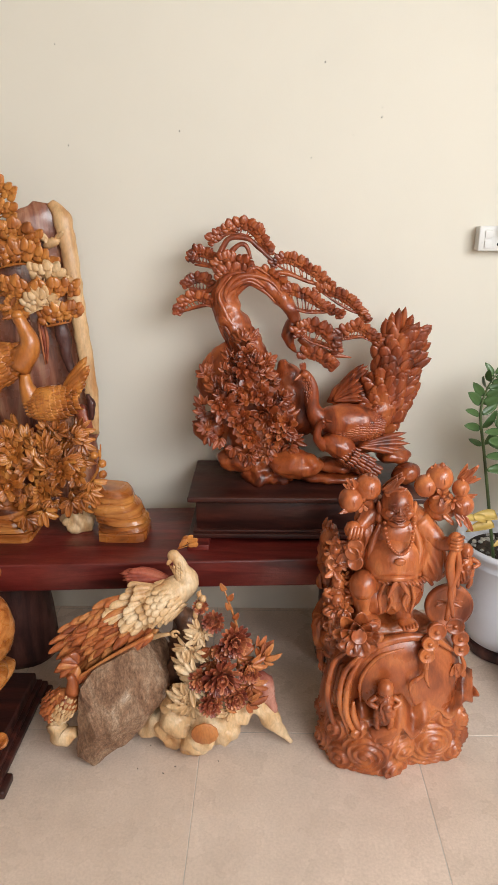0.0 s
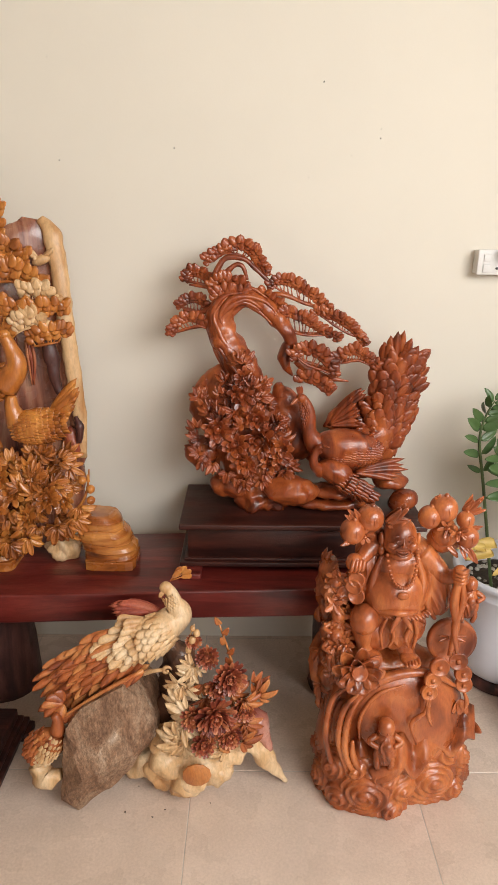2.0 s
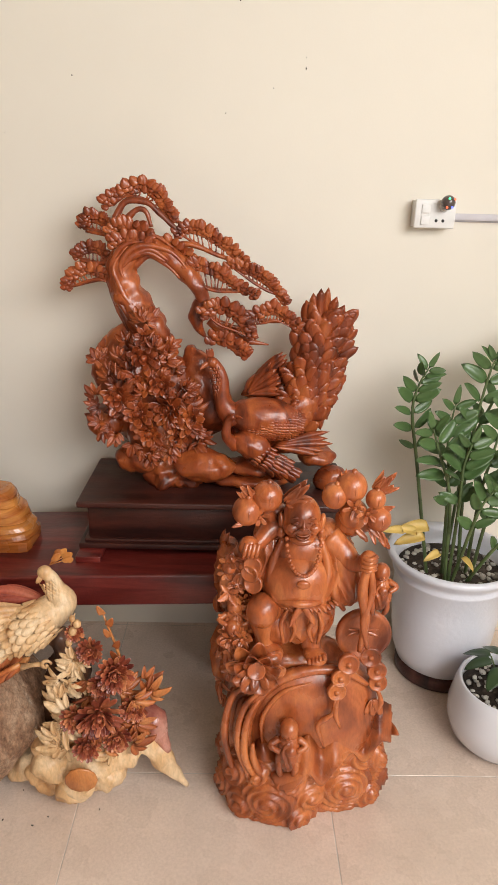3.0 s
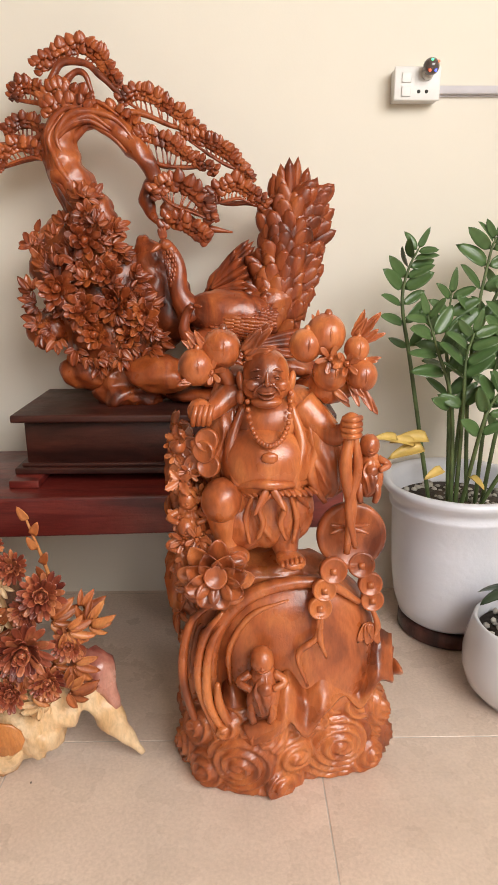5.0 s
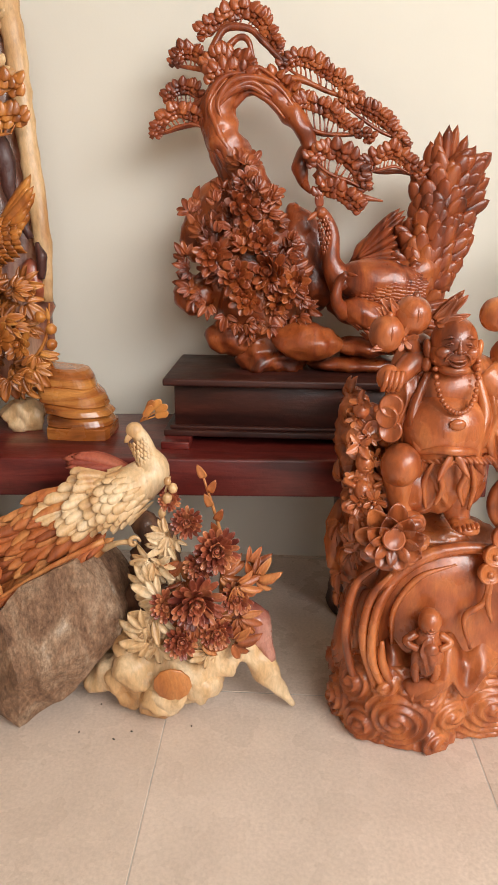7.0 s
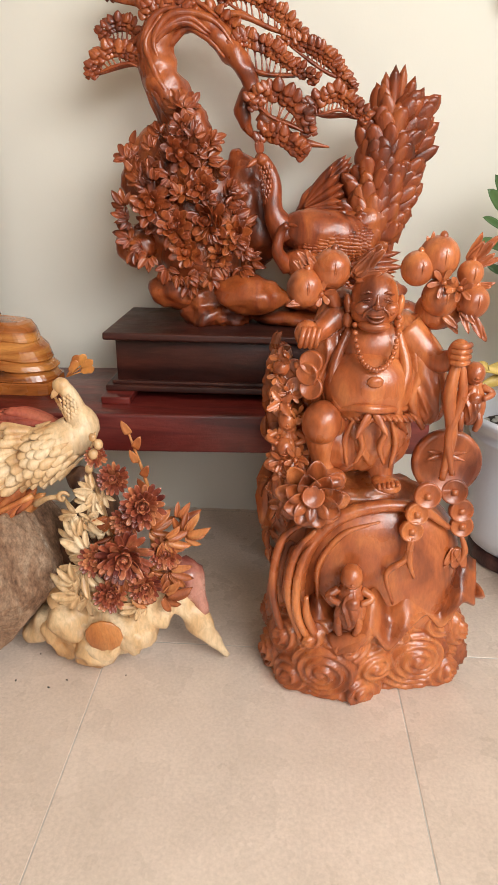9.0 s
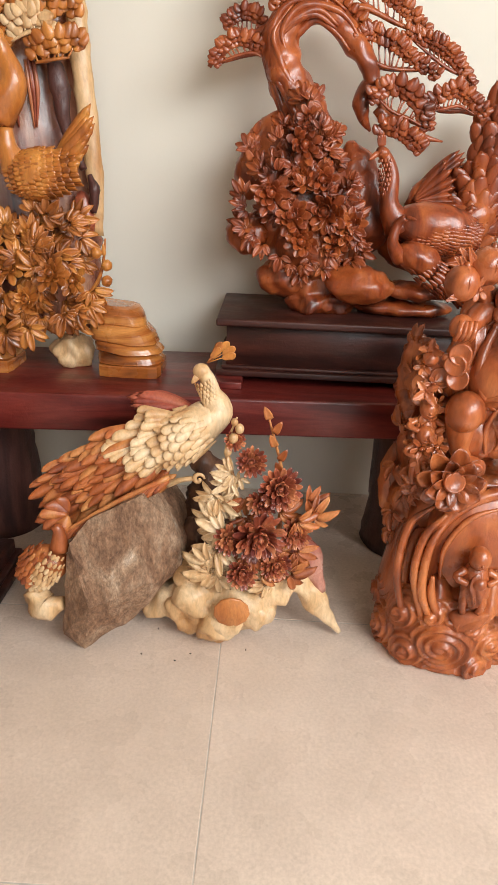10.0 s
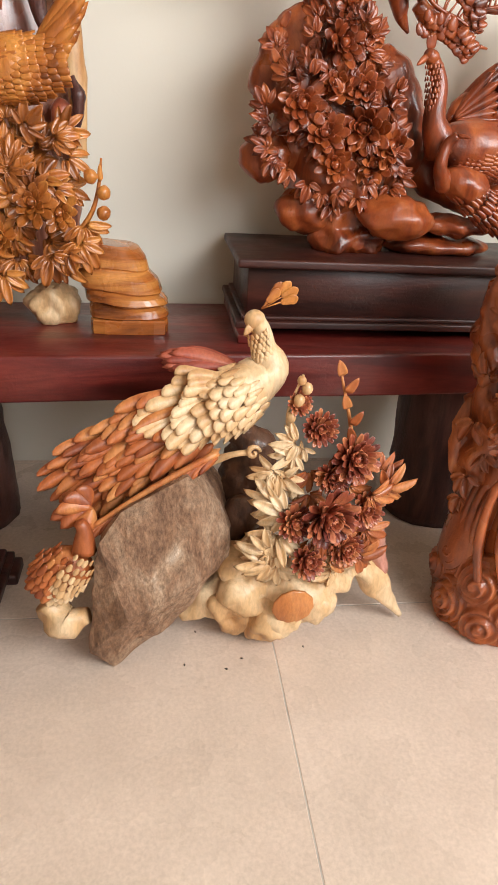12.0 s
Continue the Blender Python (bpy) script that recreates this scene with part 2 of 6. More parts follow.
def tube(bm, pts, radii, seg=8, per=5, rough=0.0, flat=1.0):
    """A limb along pts with the radius running through radii; rough swells it unevenly."""
    line = curve_points(pts, per)
    if not isinstance(radii, (tuple, list)):
        radii = (radii, radii)
    rings, side = [], Vector((0.31, -0.9, 0.2))
    for i, q in enumerate(line):
        d = (line[min(i + 1, len(line) - 1)] - line[max(i - 1, 0)]).normalized()
        side = (side - d * side.dot(d)).normalized()
        other = d.cross(side)
        k = i / (len(line) - 1) * (len(radii) - 1)
        j = min(int(k), len(radii) - 2)
        r = radii[j] + (radii[j + 1] - radii[j]) * (k - j)
        ring = []
        for s in range(seg):
            a = 2 * math.pi * s / seg
            v = side * math.cos(a) * flat + other * math.sin(a)
            g = 1 + rough * noise.noise((q + v * r) * 38) if rough else 1
            ring.append(bm.verts.new(q + v * r * g))
        rings.append(ring)
    for a, b in zip(rings, rings[1:]):
        for s in range(seg):
            bm.faces.new((a[s], a[(s + 1) % seg], b[(s + 1) % seg], b[s]))
    bm.faces.new(rings[0][::-1])
    bm.faces.new(rings[-1])


def blob(bm, p, r, turn=(0, 0, 0), amp=0.0, freq=20.0, sub=3):
    """A rounded lump with uneven skin; r is one radius or three."""
    if not isinstance(r, (tuple, list)):
        r = (r, r, r)
    m = pose(*p, *turn)
    got = bmesh.ops.create_icosphere(bm, subdivisions=sub, radius=1.0)["verts"]
    for v in got:
        c = v.co.copy()
        w = Vector((c.x * r[0], c.y * r[1], c.z * r[2]))
        if amp:
            w += c * amp * noise.fractal(((m @ w) * freq), 0.9, 2.1, 3)
        v.co = m @ w


def draped(bm, p, r, turn=(0, 0, 0), folds=12, amp=0.1, flare=0.2, twist=1.5):
    """Carved cloth: a rounded form whose lower part falls in folds and flares out."""
    m = pose(*p, *turn)
    for v in bmesh.ops.create_icosphere(bm, subdivisions=5, radius=1.0)["verts"]:
        c = v.co.copy()
        w = (1 - c.z) / 2
        a = math.atan2(c.y, c.x)
        f = 1 - abs(math.sin(folds * 0.5 * a + twist * c.z + 2.2 * noise.noise(c * 1.6)))
        k = 1 + amp * (f * 2 - 1) * w ** 0.5 + flare * w * w
        v.co = m @ Vector((c.x * r[0] * k, c.y * r[1] * k, c.z * r[2]))


def disc(bm, p, r, thick, facing=(0, -1, 0), seg=20, hole=0.0, rim=0.0):
    """A coin or plate with bevelled rim, facing one way."""
    z = Vector(facing).normalized()
    m = frame_at(p, z.orthogonal(), z)
    h = thick / 2
    prof = [(hole, -h), (r * 0.94, -h), (r, -h * 0.5), (r, h * 0.5), (r * 0.94, h)]
    if rim:
        prof += [(r * 0.82, h), (r * 0.78, h - rim)]
        prof += [(hole, h - rim)]
    else:
        prof += [(hole, h)]
    lathe(bm, m, prof, seg, closed=hole > 0)


def lathe(bm, m, prof, seg=32, closed=False, rib=None):
    """Turns a profile of (radius, height) round the z of m."""
    rings = []
    for r, z in prof:
        if r < 1e-6:
            rings.append([bm.verts.new(m @ Vector((0, 0, z)))])
        else:
            rings.append([bm.verts.new(m @ Vector((r * math.cos(2 * math.pi * s / seg), r * math.sin(2 * math.pi * s / seg), z))) for s in range(seg)])
    pairs = list(zip(rings, rings[1:])) + ([(rings[-1], rings[0])] if closed else [])
    for a, b in pairs:
        for s in range(seg):
            t = (s + 1) % seg
            if len(a) == 1 and len(b) == 1:
                continue
            if len(a) == 1:
                bm.faces.new((a[0], b[t], b[s]))
            elif len(b) == 1:
                bm.faces.new((a[s], a[t], b[0]))
            else:
                bm.faces.new((a[s], a[t], b[t], b[s]))


def box(bm, lo, hi, bevel=0.004, segs=2):
    m = Matrix.Translation([(a + b) / 2 for a, b in zip(lo, hi)]) @ Matrix.Diagonal([b - a for a, b in zip(lo, hi)] + [1])
    got = bmesh.ops.create_cube(bm, size=1.0, matrix=m)["verts"]
    if bevel:
        edges = {e for v in got for e in v.link_edges}
        bmesh.ops.bevel(bm, geom=list(edges), offset=bevel, segments=segs, profile=0.6, affect="EDGES")


def flower(bm, p, r, facing=(0, -1, 0.2), rng=random, layers=4, petals=9):
    """A carved peony: rings of cupped petals round a knot."""
    z = Vector(facing).normalized()
    base = frame_at(p, z.orthogonal(), z)
    blob(bm, Vector(p) + z * r * 0.22, r * 0.24, amp=r * 0.08, freq=90, sub=2)
    for k in range(layers):
        open_up = k / max(1, layers - 1)
        count = max(5, petals - (layers - 1 - k) * 2)
        for i in range(count):
            a = 2 * math.pi * (i + 0.5 * (k % 2) + rng.uniform(-0.15, 0.15)) / count
            lift = radians(72 - 54 * open_up + rng.uniform(-12, 12))
            d = Vector((math.cos(a) * math.cos(lift), math.sin(a) * math.cos(lift), math.sin(lift)))
            n = Vector((-math.cos(a) * math.sin(lift), -math.sin(a) * math.sin(lift), math.cos(lift)))
            R = base.to_3x3()
            q = Vector(p) + R @ Vector((math.cos(a), math.sin(a), 0)) * r * 0.12
            blade(bm, frame_at(q, R @ d, R @ n), r * (0.5 + 0.55 * open_up) * rng.uniform(0.85, 1.15), r * (0.36 + 0.16 * open_up), cup=rng.uniform(0.1, 0.5), bend=rng.uniform(-0.15, 0.3), thick=r * 0.03, lobes=2, depth=0.14, n=7, spoon=0.6)


def mum(bm, p, r, facing=(0, -1, 0.2), rng=random):
    """A chrysanthemum of many narrow petals."""
    z = Vector(facing).normalized()
    R = frame_at(p, z.orthogonal(), z).to_3x3()
    for k, (count, lift, size) in enumerate(((18, 4, 1.0), (16, 26, 0.88), (13, 48, 0.7), (9, 68, 0.55), (5, 84, 0.45))):
        for i in range(count):
            a = 2 * math.pi * (i + 0.5 * k + rng.uniform(-0.2, 0.2)) / count
            e = radians(lift + rng.uniform(-8, 8))
            d = Vector((math.cos(a) * math.cos(e), math.sin(a) * math.cos(e), math.sin(e)))
            n = Vector((-math.cos(a) * math.sin(e), -math.sin(a) * math.sin(e), math.cos(e)))
            blade(bm, frame_at(p, R @ d, R @ n), r * size, r * 0.27, cup=0.6, bend=0.35, thick=r * 0.045, n=5, spoon=0.72)


def spray(bm, p, r, facing, rng, count=5, size=1.0, lobes=3):
    """A fan of lobed leaves round one stalk end."""
    z = Vector(facing).normalized()
    R = frame_at(p, z.orthogonal(), z).to_3x3()
    a0 = rng.uniform(0, 6.28)
    for i in range(count):
        a = a0 + 2 * math.pi * i / count + rng.uniform(-0.3, 0.3)
        e = radians(rng.uniform(5, 40))
        d = R @ Vector((math.cos(a) * math.cos(e), math.sin(a) * math.cos(e), math.sin(e)))
        n = R @ Vector((-math.cos(a) * math.sin(e), -math.sin(a) * math.sin(e), math.cos(e)))
        ln = r * rng.uniform(0.75, 1.1)
        blade(bm, frame_at(p, d, n), ln, ln * 0.68 * size, cup=rng.uniform(0.1, 0.45), bend=rng.uniform(-0.3, 0.2), thick=ln * 0.025, lobes=lobes + 1 if lobes else 0, depth=0.33, tip=1.0, n=(lobes + 1) * 4 if lobes else 7, ridge=0.9)


def feathers(bm, start, end, radius, rows, length, width, rng, span=(-75, 75), up=(0, -1, 0), lift=0.12, bulge=True):
    """Overlapping feathers on the near side of a body that runs from start (front) to end (rear)."""
    a, b = Vector(start), Vector(end)
    ax = (b - a).normalized()
    base = frame_at(a, ax, up).to_3x3()
    for i in range(rows):
        u = (i + 0.3) / rows
        rad = radius * (math.sin(math.pi * (0.12 + 0.8 * u)) ** 0.6 if bulge else 1)
        step = width * 0.72 / max(rad, 0.004)
        count = max(3, int(radians(span[1] - span[0]) / step))
        for k in range(count):
            ang = radians(span[0]) + (k + 0.5 * (i % 2) + rng.uniform(-0.12, 0.12)) * radians(span[1] - span[0]) / count
            nrm = base @ Vector((0, math.sin(ang), math.cos(ang)))
            q = a.lerp(b, u) + nrm * rad
            s = rng.uniform(0.85, 1.15) * (0.7 + 0.5 * u)
            d = ax + nrm * lift
            blade(bm, frame_at(q, d, nrm), length * s, width * s, cup=-0.22, bend=0.04, thick=width * 0.07, n=6, spoon=0.66, ridge=-0.35)


def fan(bm, root, tips, count, width, rng, up=(0, -1, 0), thick=0.003, bend=0.08, short=0.0, spoon=0.0):
    """Long feathers that spread from root to points along the line of tips."""
    line = curve_points(tips, 8)
    for i in range(count):
        k = i / max(1, count - 1) * (len(line) - 1)
        j = min(int(k), len(line) - 2)
        t = line[j].lerp(line[j + 1], k - j)
        d = t - Vector(root)
        q = Vector(root) + d * short
        blade(bm, frame_at(q + Vector(up) * 0.004 * (i % 3), d, up), d.length * (1 - short) * rng.uniform(0.93, 1.04), width * rng.uniform(0.85, 1.1), cup=-0.25, bend=bend, thick=thick, tip=1.3, n=8, ridge=-0.6, spoon=spoon)


def pad(bm, pts, size, rng, drop=0.03, rib=None, strut=0.0024):
    """A pine pad: shingled needle tufts along a line, and an openwork of twigs down to a rib beneath."""
    line = curve_points(pts, 8)
    length = sum((b - a).length for a, b in zip(line, line[1:]))
    count = max(4, int(length / (size * 0.44)))
    last = len(line) - 1

    def along(way, u):
        t = min(0.9999, max(0.0, u)) * (len(way) - 1)
        return way[int(t)].lerp(way[int(t) + 1], t - int(t))

    for k in (2, 1, 0):
        for i in range(count + 1):
            u = (i + 0.5 * (k % 2)) / count
            q = along(line, u)
            j = min(int(min(u, 1) * last), last - 1)
            d = (line[j + 1] - line[j]).normalized()
            n = Vector((-d.z, 0, d.x)) * (1 if d.x >= 0 else -1)
            s = size * rng.uniform(0.85, 1.2) * (0.75 + 0.25 * math.sin(math.pi * min(1, max(0, u))))
            c = q - n * size * (0.75 + 0.42 * k) + Vector((0, rng.uniform(-0.003, 0.003) - 0.004 * (2 - k), 0))
            lean = (u - 0.5) * 1.3 + rng.uniform(-0.6, 0.6)
            blade(bm, frame_at(c, d * lean + n + Vector((0, -0.12, 0)), (rng.uniform(-0.25, 0.25), -1, rng.uniform(0.15, 0.5))), s * 1.2, s * 0.98, cup=-0.12, bend=-0.05, thick=s * 0.055, tip=0.75, n=6, ridge=-0.5)
    core = [q - Vector((0, -0.006, size * 0.95)) for q in line]
    tube(bm, core[::4] + ([core[-1]] if last % 4 else []), (size * 0.25, size * 0.6, size * 0.25), 8, 3, 0.25, flat=0.4)
    if rib is None and drop > 0:
        rib = [q - Vector((0, 0, drop + size * 1.5)) for q in line][1:-1:4]
    if rib:
        low = curve_points(rib, 6)
        tube(bm, low[::3] + ([low[-1]] if (len(low) - 1) % 3 else []), (strut * 0.9, strut * 1.7, strut * 1.5, strut * 0.8), 6, 3, 0.3)
        steps = max(4, int(length / 0.0125))
        for i in range(steps):
            u = (i + 0.5) / steps
            a, b = along(core, u), along(low, u + rng.uniform(-0.03, 0.03))
            m = a.lerp(b, 0.5) + Vector((rng.uniform(-0.003, 0.003), -0.002, 0))
            tube(bm, [a, m, b], (strut * 1.3, strut * 0.75, strut * 1.1), 5, 2)
            if i % 2:
                tube(bm, [m, a + Vector((rng.choice((-1, 1)) * 0.008, 0, 0))], (strut * 0.6, strut * 0.6), 4, 1)


def leaf_fan(bm, p, way, r, rng, count=5, spread=62, facing=(0, -1, 0.25), slim=0.36, curl=0.2):
    """One divided leaf: pointed leaflets spread from a stalk end, each with a keel."""
    n = Vector(facing).normalized()
    d0 = Vector(way)
    d0 = (d0 - n * d0.dot(n)).normalized()
    side = n.cross(d0)
    for i in range(count):
        a = radians(spread) * (2 * i / max(1, count - 1) - 1) + rng.uniform(-0.12, 0.12)
        d = d0 * math.cos(a) + side * math.sin(a) + n * rng.uniform(-0.1, 0.3)
        ln = r * (1 - 0.3 * abs(a) / radians(spread)) * rng.uniform(0.9, 1.1)
        blade(bm, frame_at(Vector(p) + d * r * 0.08, d, n + side * math.sin(a) * 0.4), ln, ln * slim * rng.uniform(0.85, 1.15), cup=rng.uniform(0.3, 0.7), bend=-curl * rng.random(), thick=ln * 0.022, tip=0.85, n=7, ridge=0.9)


def boulder(bm, p, r, turn=(0, 0, 0), power=2.6, amp=0.0, freq=8.0):
    """A smooth block between an egg and a box."""
    m = pose(*p, *turn)
    for v in bmesh.ops.create_icosphere(bm, subdivisions=5, radius=1.0)["verts"]:
        c = v.co.copy()
        k = (abs(c.x) ** power + abs(c.y) ** power + abs(c.z) ** power) ** (-1 / power)
        w = Vector((c.x * r[0], c.y * r[1], c.z * r[2])) * k
        v.co = m @ (w + c * amp * noise.noise((m @ w) * freq) if amp else w)


def spiral(bm, p, r, rng, facing=(0, -1, 0), turns=2.6, thick=0.006, hand=1, rise=0.45):
    """A carved wave curl lying on the side it faces: a ridge that winds inwards and rises."""
    z = Vector(facing).normalized()
    m = frame_at(p, Vector((0, 0, 1)).cross(z), z)
    pts, steps = [], int(turns * 12)
    a0 = rng.uniform(0, 6.28)
    for i in range(steps + 1):
        u = i / steps
        a = u * turns * 2 * math.pi * hand + a0
        pts.append(m @ Vector((math.cos(a) * r * (1 - u * 0.93), math.sin(a) * r * (1 - u * 0.93), rise * r * u)))
    tube(bm, pts, (thick * 0.5, thick, thick * 0.9, thick * 0.6), 6, 1)


def loft(bm, sections, seg=32, power=3.5, amp=0.0):
    """A block through level rounded sections (x, y, half width, half depth, z)."""
    rings = []
    for cx, cy, a, b, z in sections:
        ring = []
        for s in range(seg):
            t = 2 * math.pi * (s + 0.5) / seg
            c, d = math.cos(t), math.sin(t)
            k = (abs(c) ** power + abs(d) ** power) ** (-1 / power)
            v = Vector((cx + a * c * k, cy + b * d * k, z))
            ring.append(bm.verts.new(v + Vector((1, 1, 0.5)) * amp * noise.noise(v * 22) if amp else v))
        rings.append(ring)
    for a, b in zip(rings, rings[1:]):
        for s in range(seg):
            bm.faces.new((a[s], a[(s + 1) % seg], b[(s + 1) % seg], b[s]))
    bm.faces.new(rings[0][::-1])
    bm.faces.new(rings[-1])


# ---- structure ----
FLOOR = thing("floor", (0, 0, 0), "cream speckled ceramic floor laid in large square tiles", "floor", kind="structure")
bm = bmesh.new()
box(bm, (-2.9, -2.6, -0.12), (2.9, 3.0, -0.0008), 0)
part("floor_bed", bm, M_GROUT, FLOOR, smooth=False)


def wall(name, lo, hi, holes=(), material=M_WALL, axis=0, label="cream painted plaster wall with small marks"):
    """A thick wall with real openings; axis is the one it runs along, a hole is (from, to, bottom, top)."""
    bm = bmesh.new()
    cuts = sorted(holes)
    at = lo[axis]
    for a, b, z0, z1 in cuts + [(hi[axis], hi[axis], 0, 0)]:
        l, h = list(lo), list(hi)
        l[axis], h[axis] = at, a
        if a > at:
            box(bm, l, h, 0)
        if b > a:
            l[axis], h[axis] = a, b
            if z0 > lo[2]:
                box(bm, l, (h[0], h[1], z0), 0)
            box(bm, (l[0], l[1], z1), h, 0)
        at = b
    return tagged(part(name, bm, material, smooth=False), label, "wall", kind="structure")


wall("wall_north", (-2.6, 2.775, 0), (1.9, 2.95, 3.3))
# unseen walls that close the room and limit its fill light
wall("wall_west", (-2.75, -2.4, 0), (-2.6, 2.95, 3.3), material=M_FAR, axis=1, label="unseen tan wall toned down to cut bounce light")
wall("wall_east", (1.9, -2.4, 0), (2.05, 2.95, 3.3), [(-1.25, 1.25, 1.4, 2.95)], axis=1)
# doorway added out of view for the front fill lamp
wall("wall_south", (-2.6, -2.4, 0), (1.9, -2.25, 3.3), [(-0.15, 1.8, 0.0, 2.8)], material=M_FAR, label="unseen tan wall, toned down, with an added wide doorway")
# ceiling out of view, darkened against bounce
bm = bmesh.new()
box(bm, (-2.75, -2.4, 3.3), (2.05, 2.95, 3.45), 0)
tagged(part("ceiling", bm, M_CEIL, smooth=False), "unseen tan ceiling toned down to cut bounce light", "ceiling", kind="structure")

# ---- bench, plinth and fixtures ----
def uneven_slab(bm, lo, hi, cuts, amp):
    """A thick plank with softly uneven edges."""
    box(bm, lo, hi, 0.006, 2)
    for k in range(1, cuts):
        x = lo[0] + (hi[0] - lo[0]) * k / cuts
        bmesh.ops.bisect_plane(bm, geom=bm.verts[:] + bm.edges[:] + bm.faces[:], plane_co=(x, 0, 0), plane_no=(1, 0, 0))
    for v in bm.verts:
        v.co.y += amp * noise.noise((v.co.x * 2.5, 0, v.co.z * 3))
        if v.co.z < (lo[2] + hi[2]) / 2:
            v.co.z += amp * noise.noise((v.co.x * 2.1 + 9, v.co.y, 4))


bench = thing("bench", (-0.75, 2.46, 0), "long dark red lacquered plank bench on log legs", "bench")
bm = bmesh.new()
uneven_slab(bm, (-2.1, 2.335, 0.374), (0.53, 2.7, 0.462), 14, 0.005)
for v in bm.verts:
    v.co.y += 0.055 * v.co.x
part("seat_plank", bm, M_BENCH, bench)
for x in (-0.785, 0.318):
    bm = bmesh.new()
    tube(bm, [(x, 2.525, 0.0), (x + 0.004, 2.525, 0.13), (x - 0.004, 2.522, 0.27), (x, 2.525, 0.392)], (0.112, 0.104, 0.102, 0.106), 28, 5, 0.05)
    part("log_leg", bm, M_LOG, bench, "dark bark-stripped log leg")

plinth = thing("display_plinth", (0.165, 2.58, 0.462), "low black-brown moulded wooden plinth on the red bench", "plinth")
bm = bmesh.new()
box(bm, (-0.195, 2.435, 0.597), (0.52, 2.742, 0.614), 0.005, 3)
part("top_board", bm, M_DARK, plinth)
bm = bmesh.new()
box(bm, (-0.172, 2.458, 0.5), (0.497, 2.72, 0.598), 0.002, 1)
part("plinth_body", bm, M_DARK, plinth)
bm = bmesh.new()
box(bm, (-0.182, 2.446, 0.493), (0.508, 2.73, 0.502), 0.003, 2)
box(bm, (-0.195, 2.435, 0.479), (0.52, 2.742, 0.4935), 0.003, 2)
part("base_moulding", bm, M_DARK, plinth)
for x in (-0.195, 0.45):
    bm = bmesh.new()
    box(bm, (x, 2.39, 0.4622), (x + 0.065, 2.69, 0.4795), 0.003, 2)
    part("runner_foot", bm, M_BENCH, plinth, "reddish wooden runner foot")

# wall socket with its conduit and a small light ball
socket = thing("wall_socket", (0.721, 2.764, 1.329), "white surface-mounted wall switch and socket box", "wall socket")
bm = bmesh.new()
box(bm, (0.674, 2.736, 1.298), (0.778, 2.775, 1.366), 0.003, 2)
part("back_box", bm, M_PLASTIC, socket)
bm = bmesh.new()
box(bm, (0.672, 2.727, 1.296), (0.78, 2.7365, 1.368), 0.003, 2)
part("cover_plate", bm, M_PLASTIC, socket)
for z in (1.344, 1.315):
    bm = bmesh.new()
    box(bm, (0.689, 2.7235, z - 0.011), (0.711, 2.728, z + 0.011), 0.0015, 2)
    part("switch_key", bm, M_PLASTIC, socket)
for x in (0.73, 0.748):
    bm = bmesh.new()
    disc(bm, (x, 2.7272, 1.315), 0.004, 0.003)
    part("pin_hole", bm, M_HOLE, socket, "dark socket pin hole")
ball = thing("light_ball", (0.748, 2.704, 1.36), "small dark plug-in light ball with coloured diodes", "night light")
bm = bmesh.new()
blob(bm, (0.748, 2.699, 1.36), 0.0185, sub=3)
part("globe", bm, plain("smoked_plastic", (0.09, 0.07, 0.065), 0.15, coat=0.5), ball)
bm = bmesh.new()
lathe(bm, frame_at((0.748, 2.7275, 1.351), (1, 0, 0), (0, -1, 0)), [(0, 0), (0.014, 0), (0.012, 0.014), (0, 0.016)], 20)
part("plug_neck", bm, M_PLASTIC, ball)


def glow(name, colour, power):
    m, nt, bsdf = mat(name)
    bsdf.inputs["Base Color"].default_value = (*colour, 1)
    bsdf.inputs["Emission Color"].default_value = (*colour, 1)
    bsdf.inputs["Emission Strength"].default_value = power
    return m


for name, dx, dz, c in (("green", -0.002, 0.01, (0.1, 0.9, 0.35)), ("red", 0.0135, 0.008, (1.0, 0.12, 0.05)), ("red_low", -0.006, -0.011, (1.0, 0.12, 0.05)), ("blue", 0.007, -0.011, (0.1, 0.15, 1.0))):
    bm = bmesh.new()
    dy = math.sqrt(max(0, 0.0185 ** 2 - dx * dx - dz * dz))
    blob(bm, (0.748 + dx, 2.699 - dy, 1.36 + dz), 0.0032, sub=2)
    part("diode", bm, glow("diode_" + name, c, 2.0), ball, "glowing coloured diode")
conduit = thing("cable_conduit", (1.2, 2.77, 1.323), "grey-white plastic cable conduit along the wall", "conduit")
bm = bmesh.new()
box(bm, (0.7785, 2.769, 1.313), (1.899, 2.775, 1.334), 0.002, 2)
part("channel", bm, plain("conduit_plastic", (0.62, 0.6, 0.64), 0.45), conduit)
bm = bmesh.new()
box(bm, (0.7785, 2.7665, 1.317), (1.899, 2.7555, 1.3345), 0.001, 1)
part("snap_lid", bm, plain("conduit_plastic_lid", (0.66, 0.64, 0.68), 0.4), conduit)

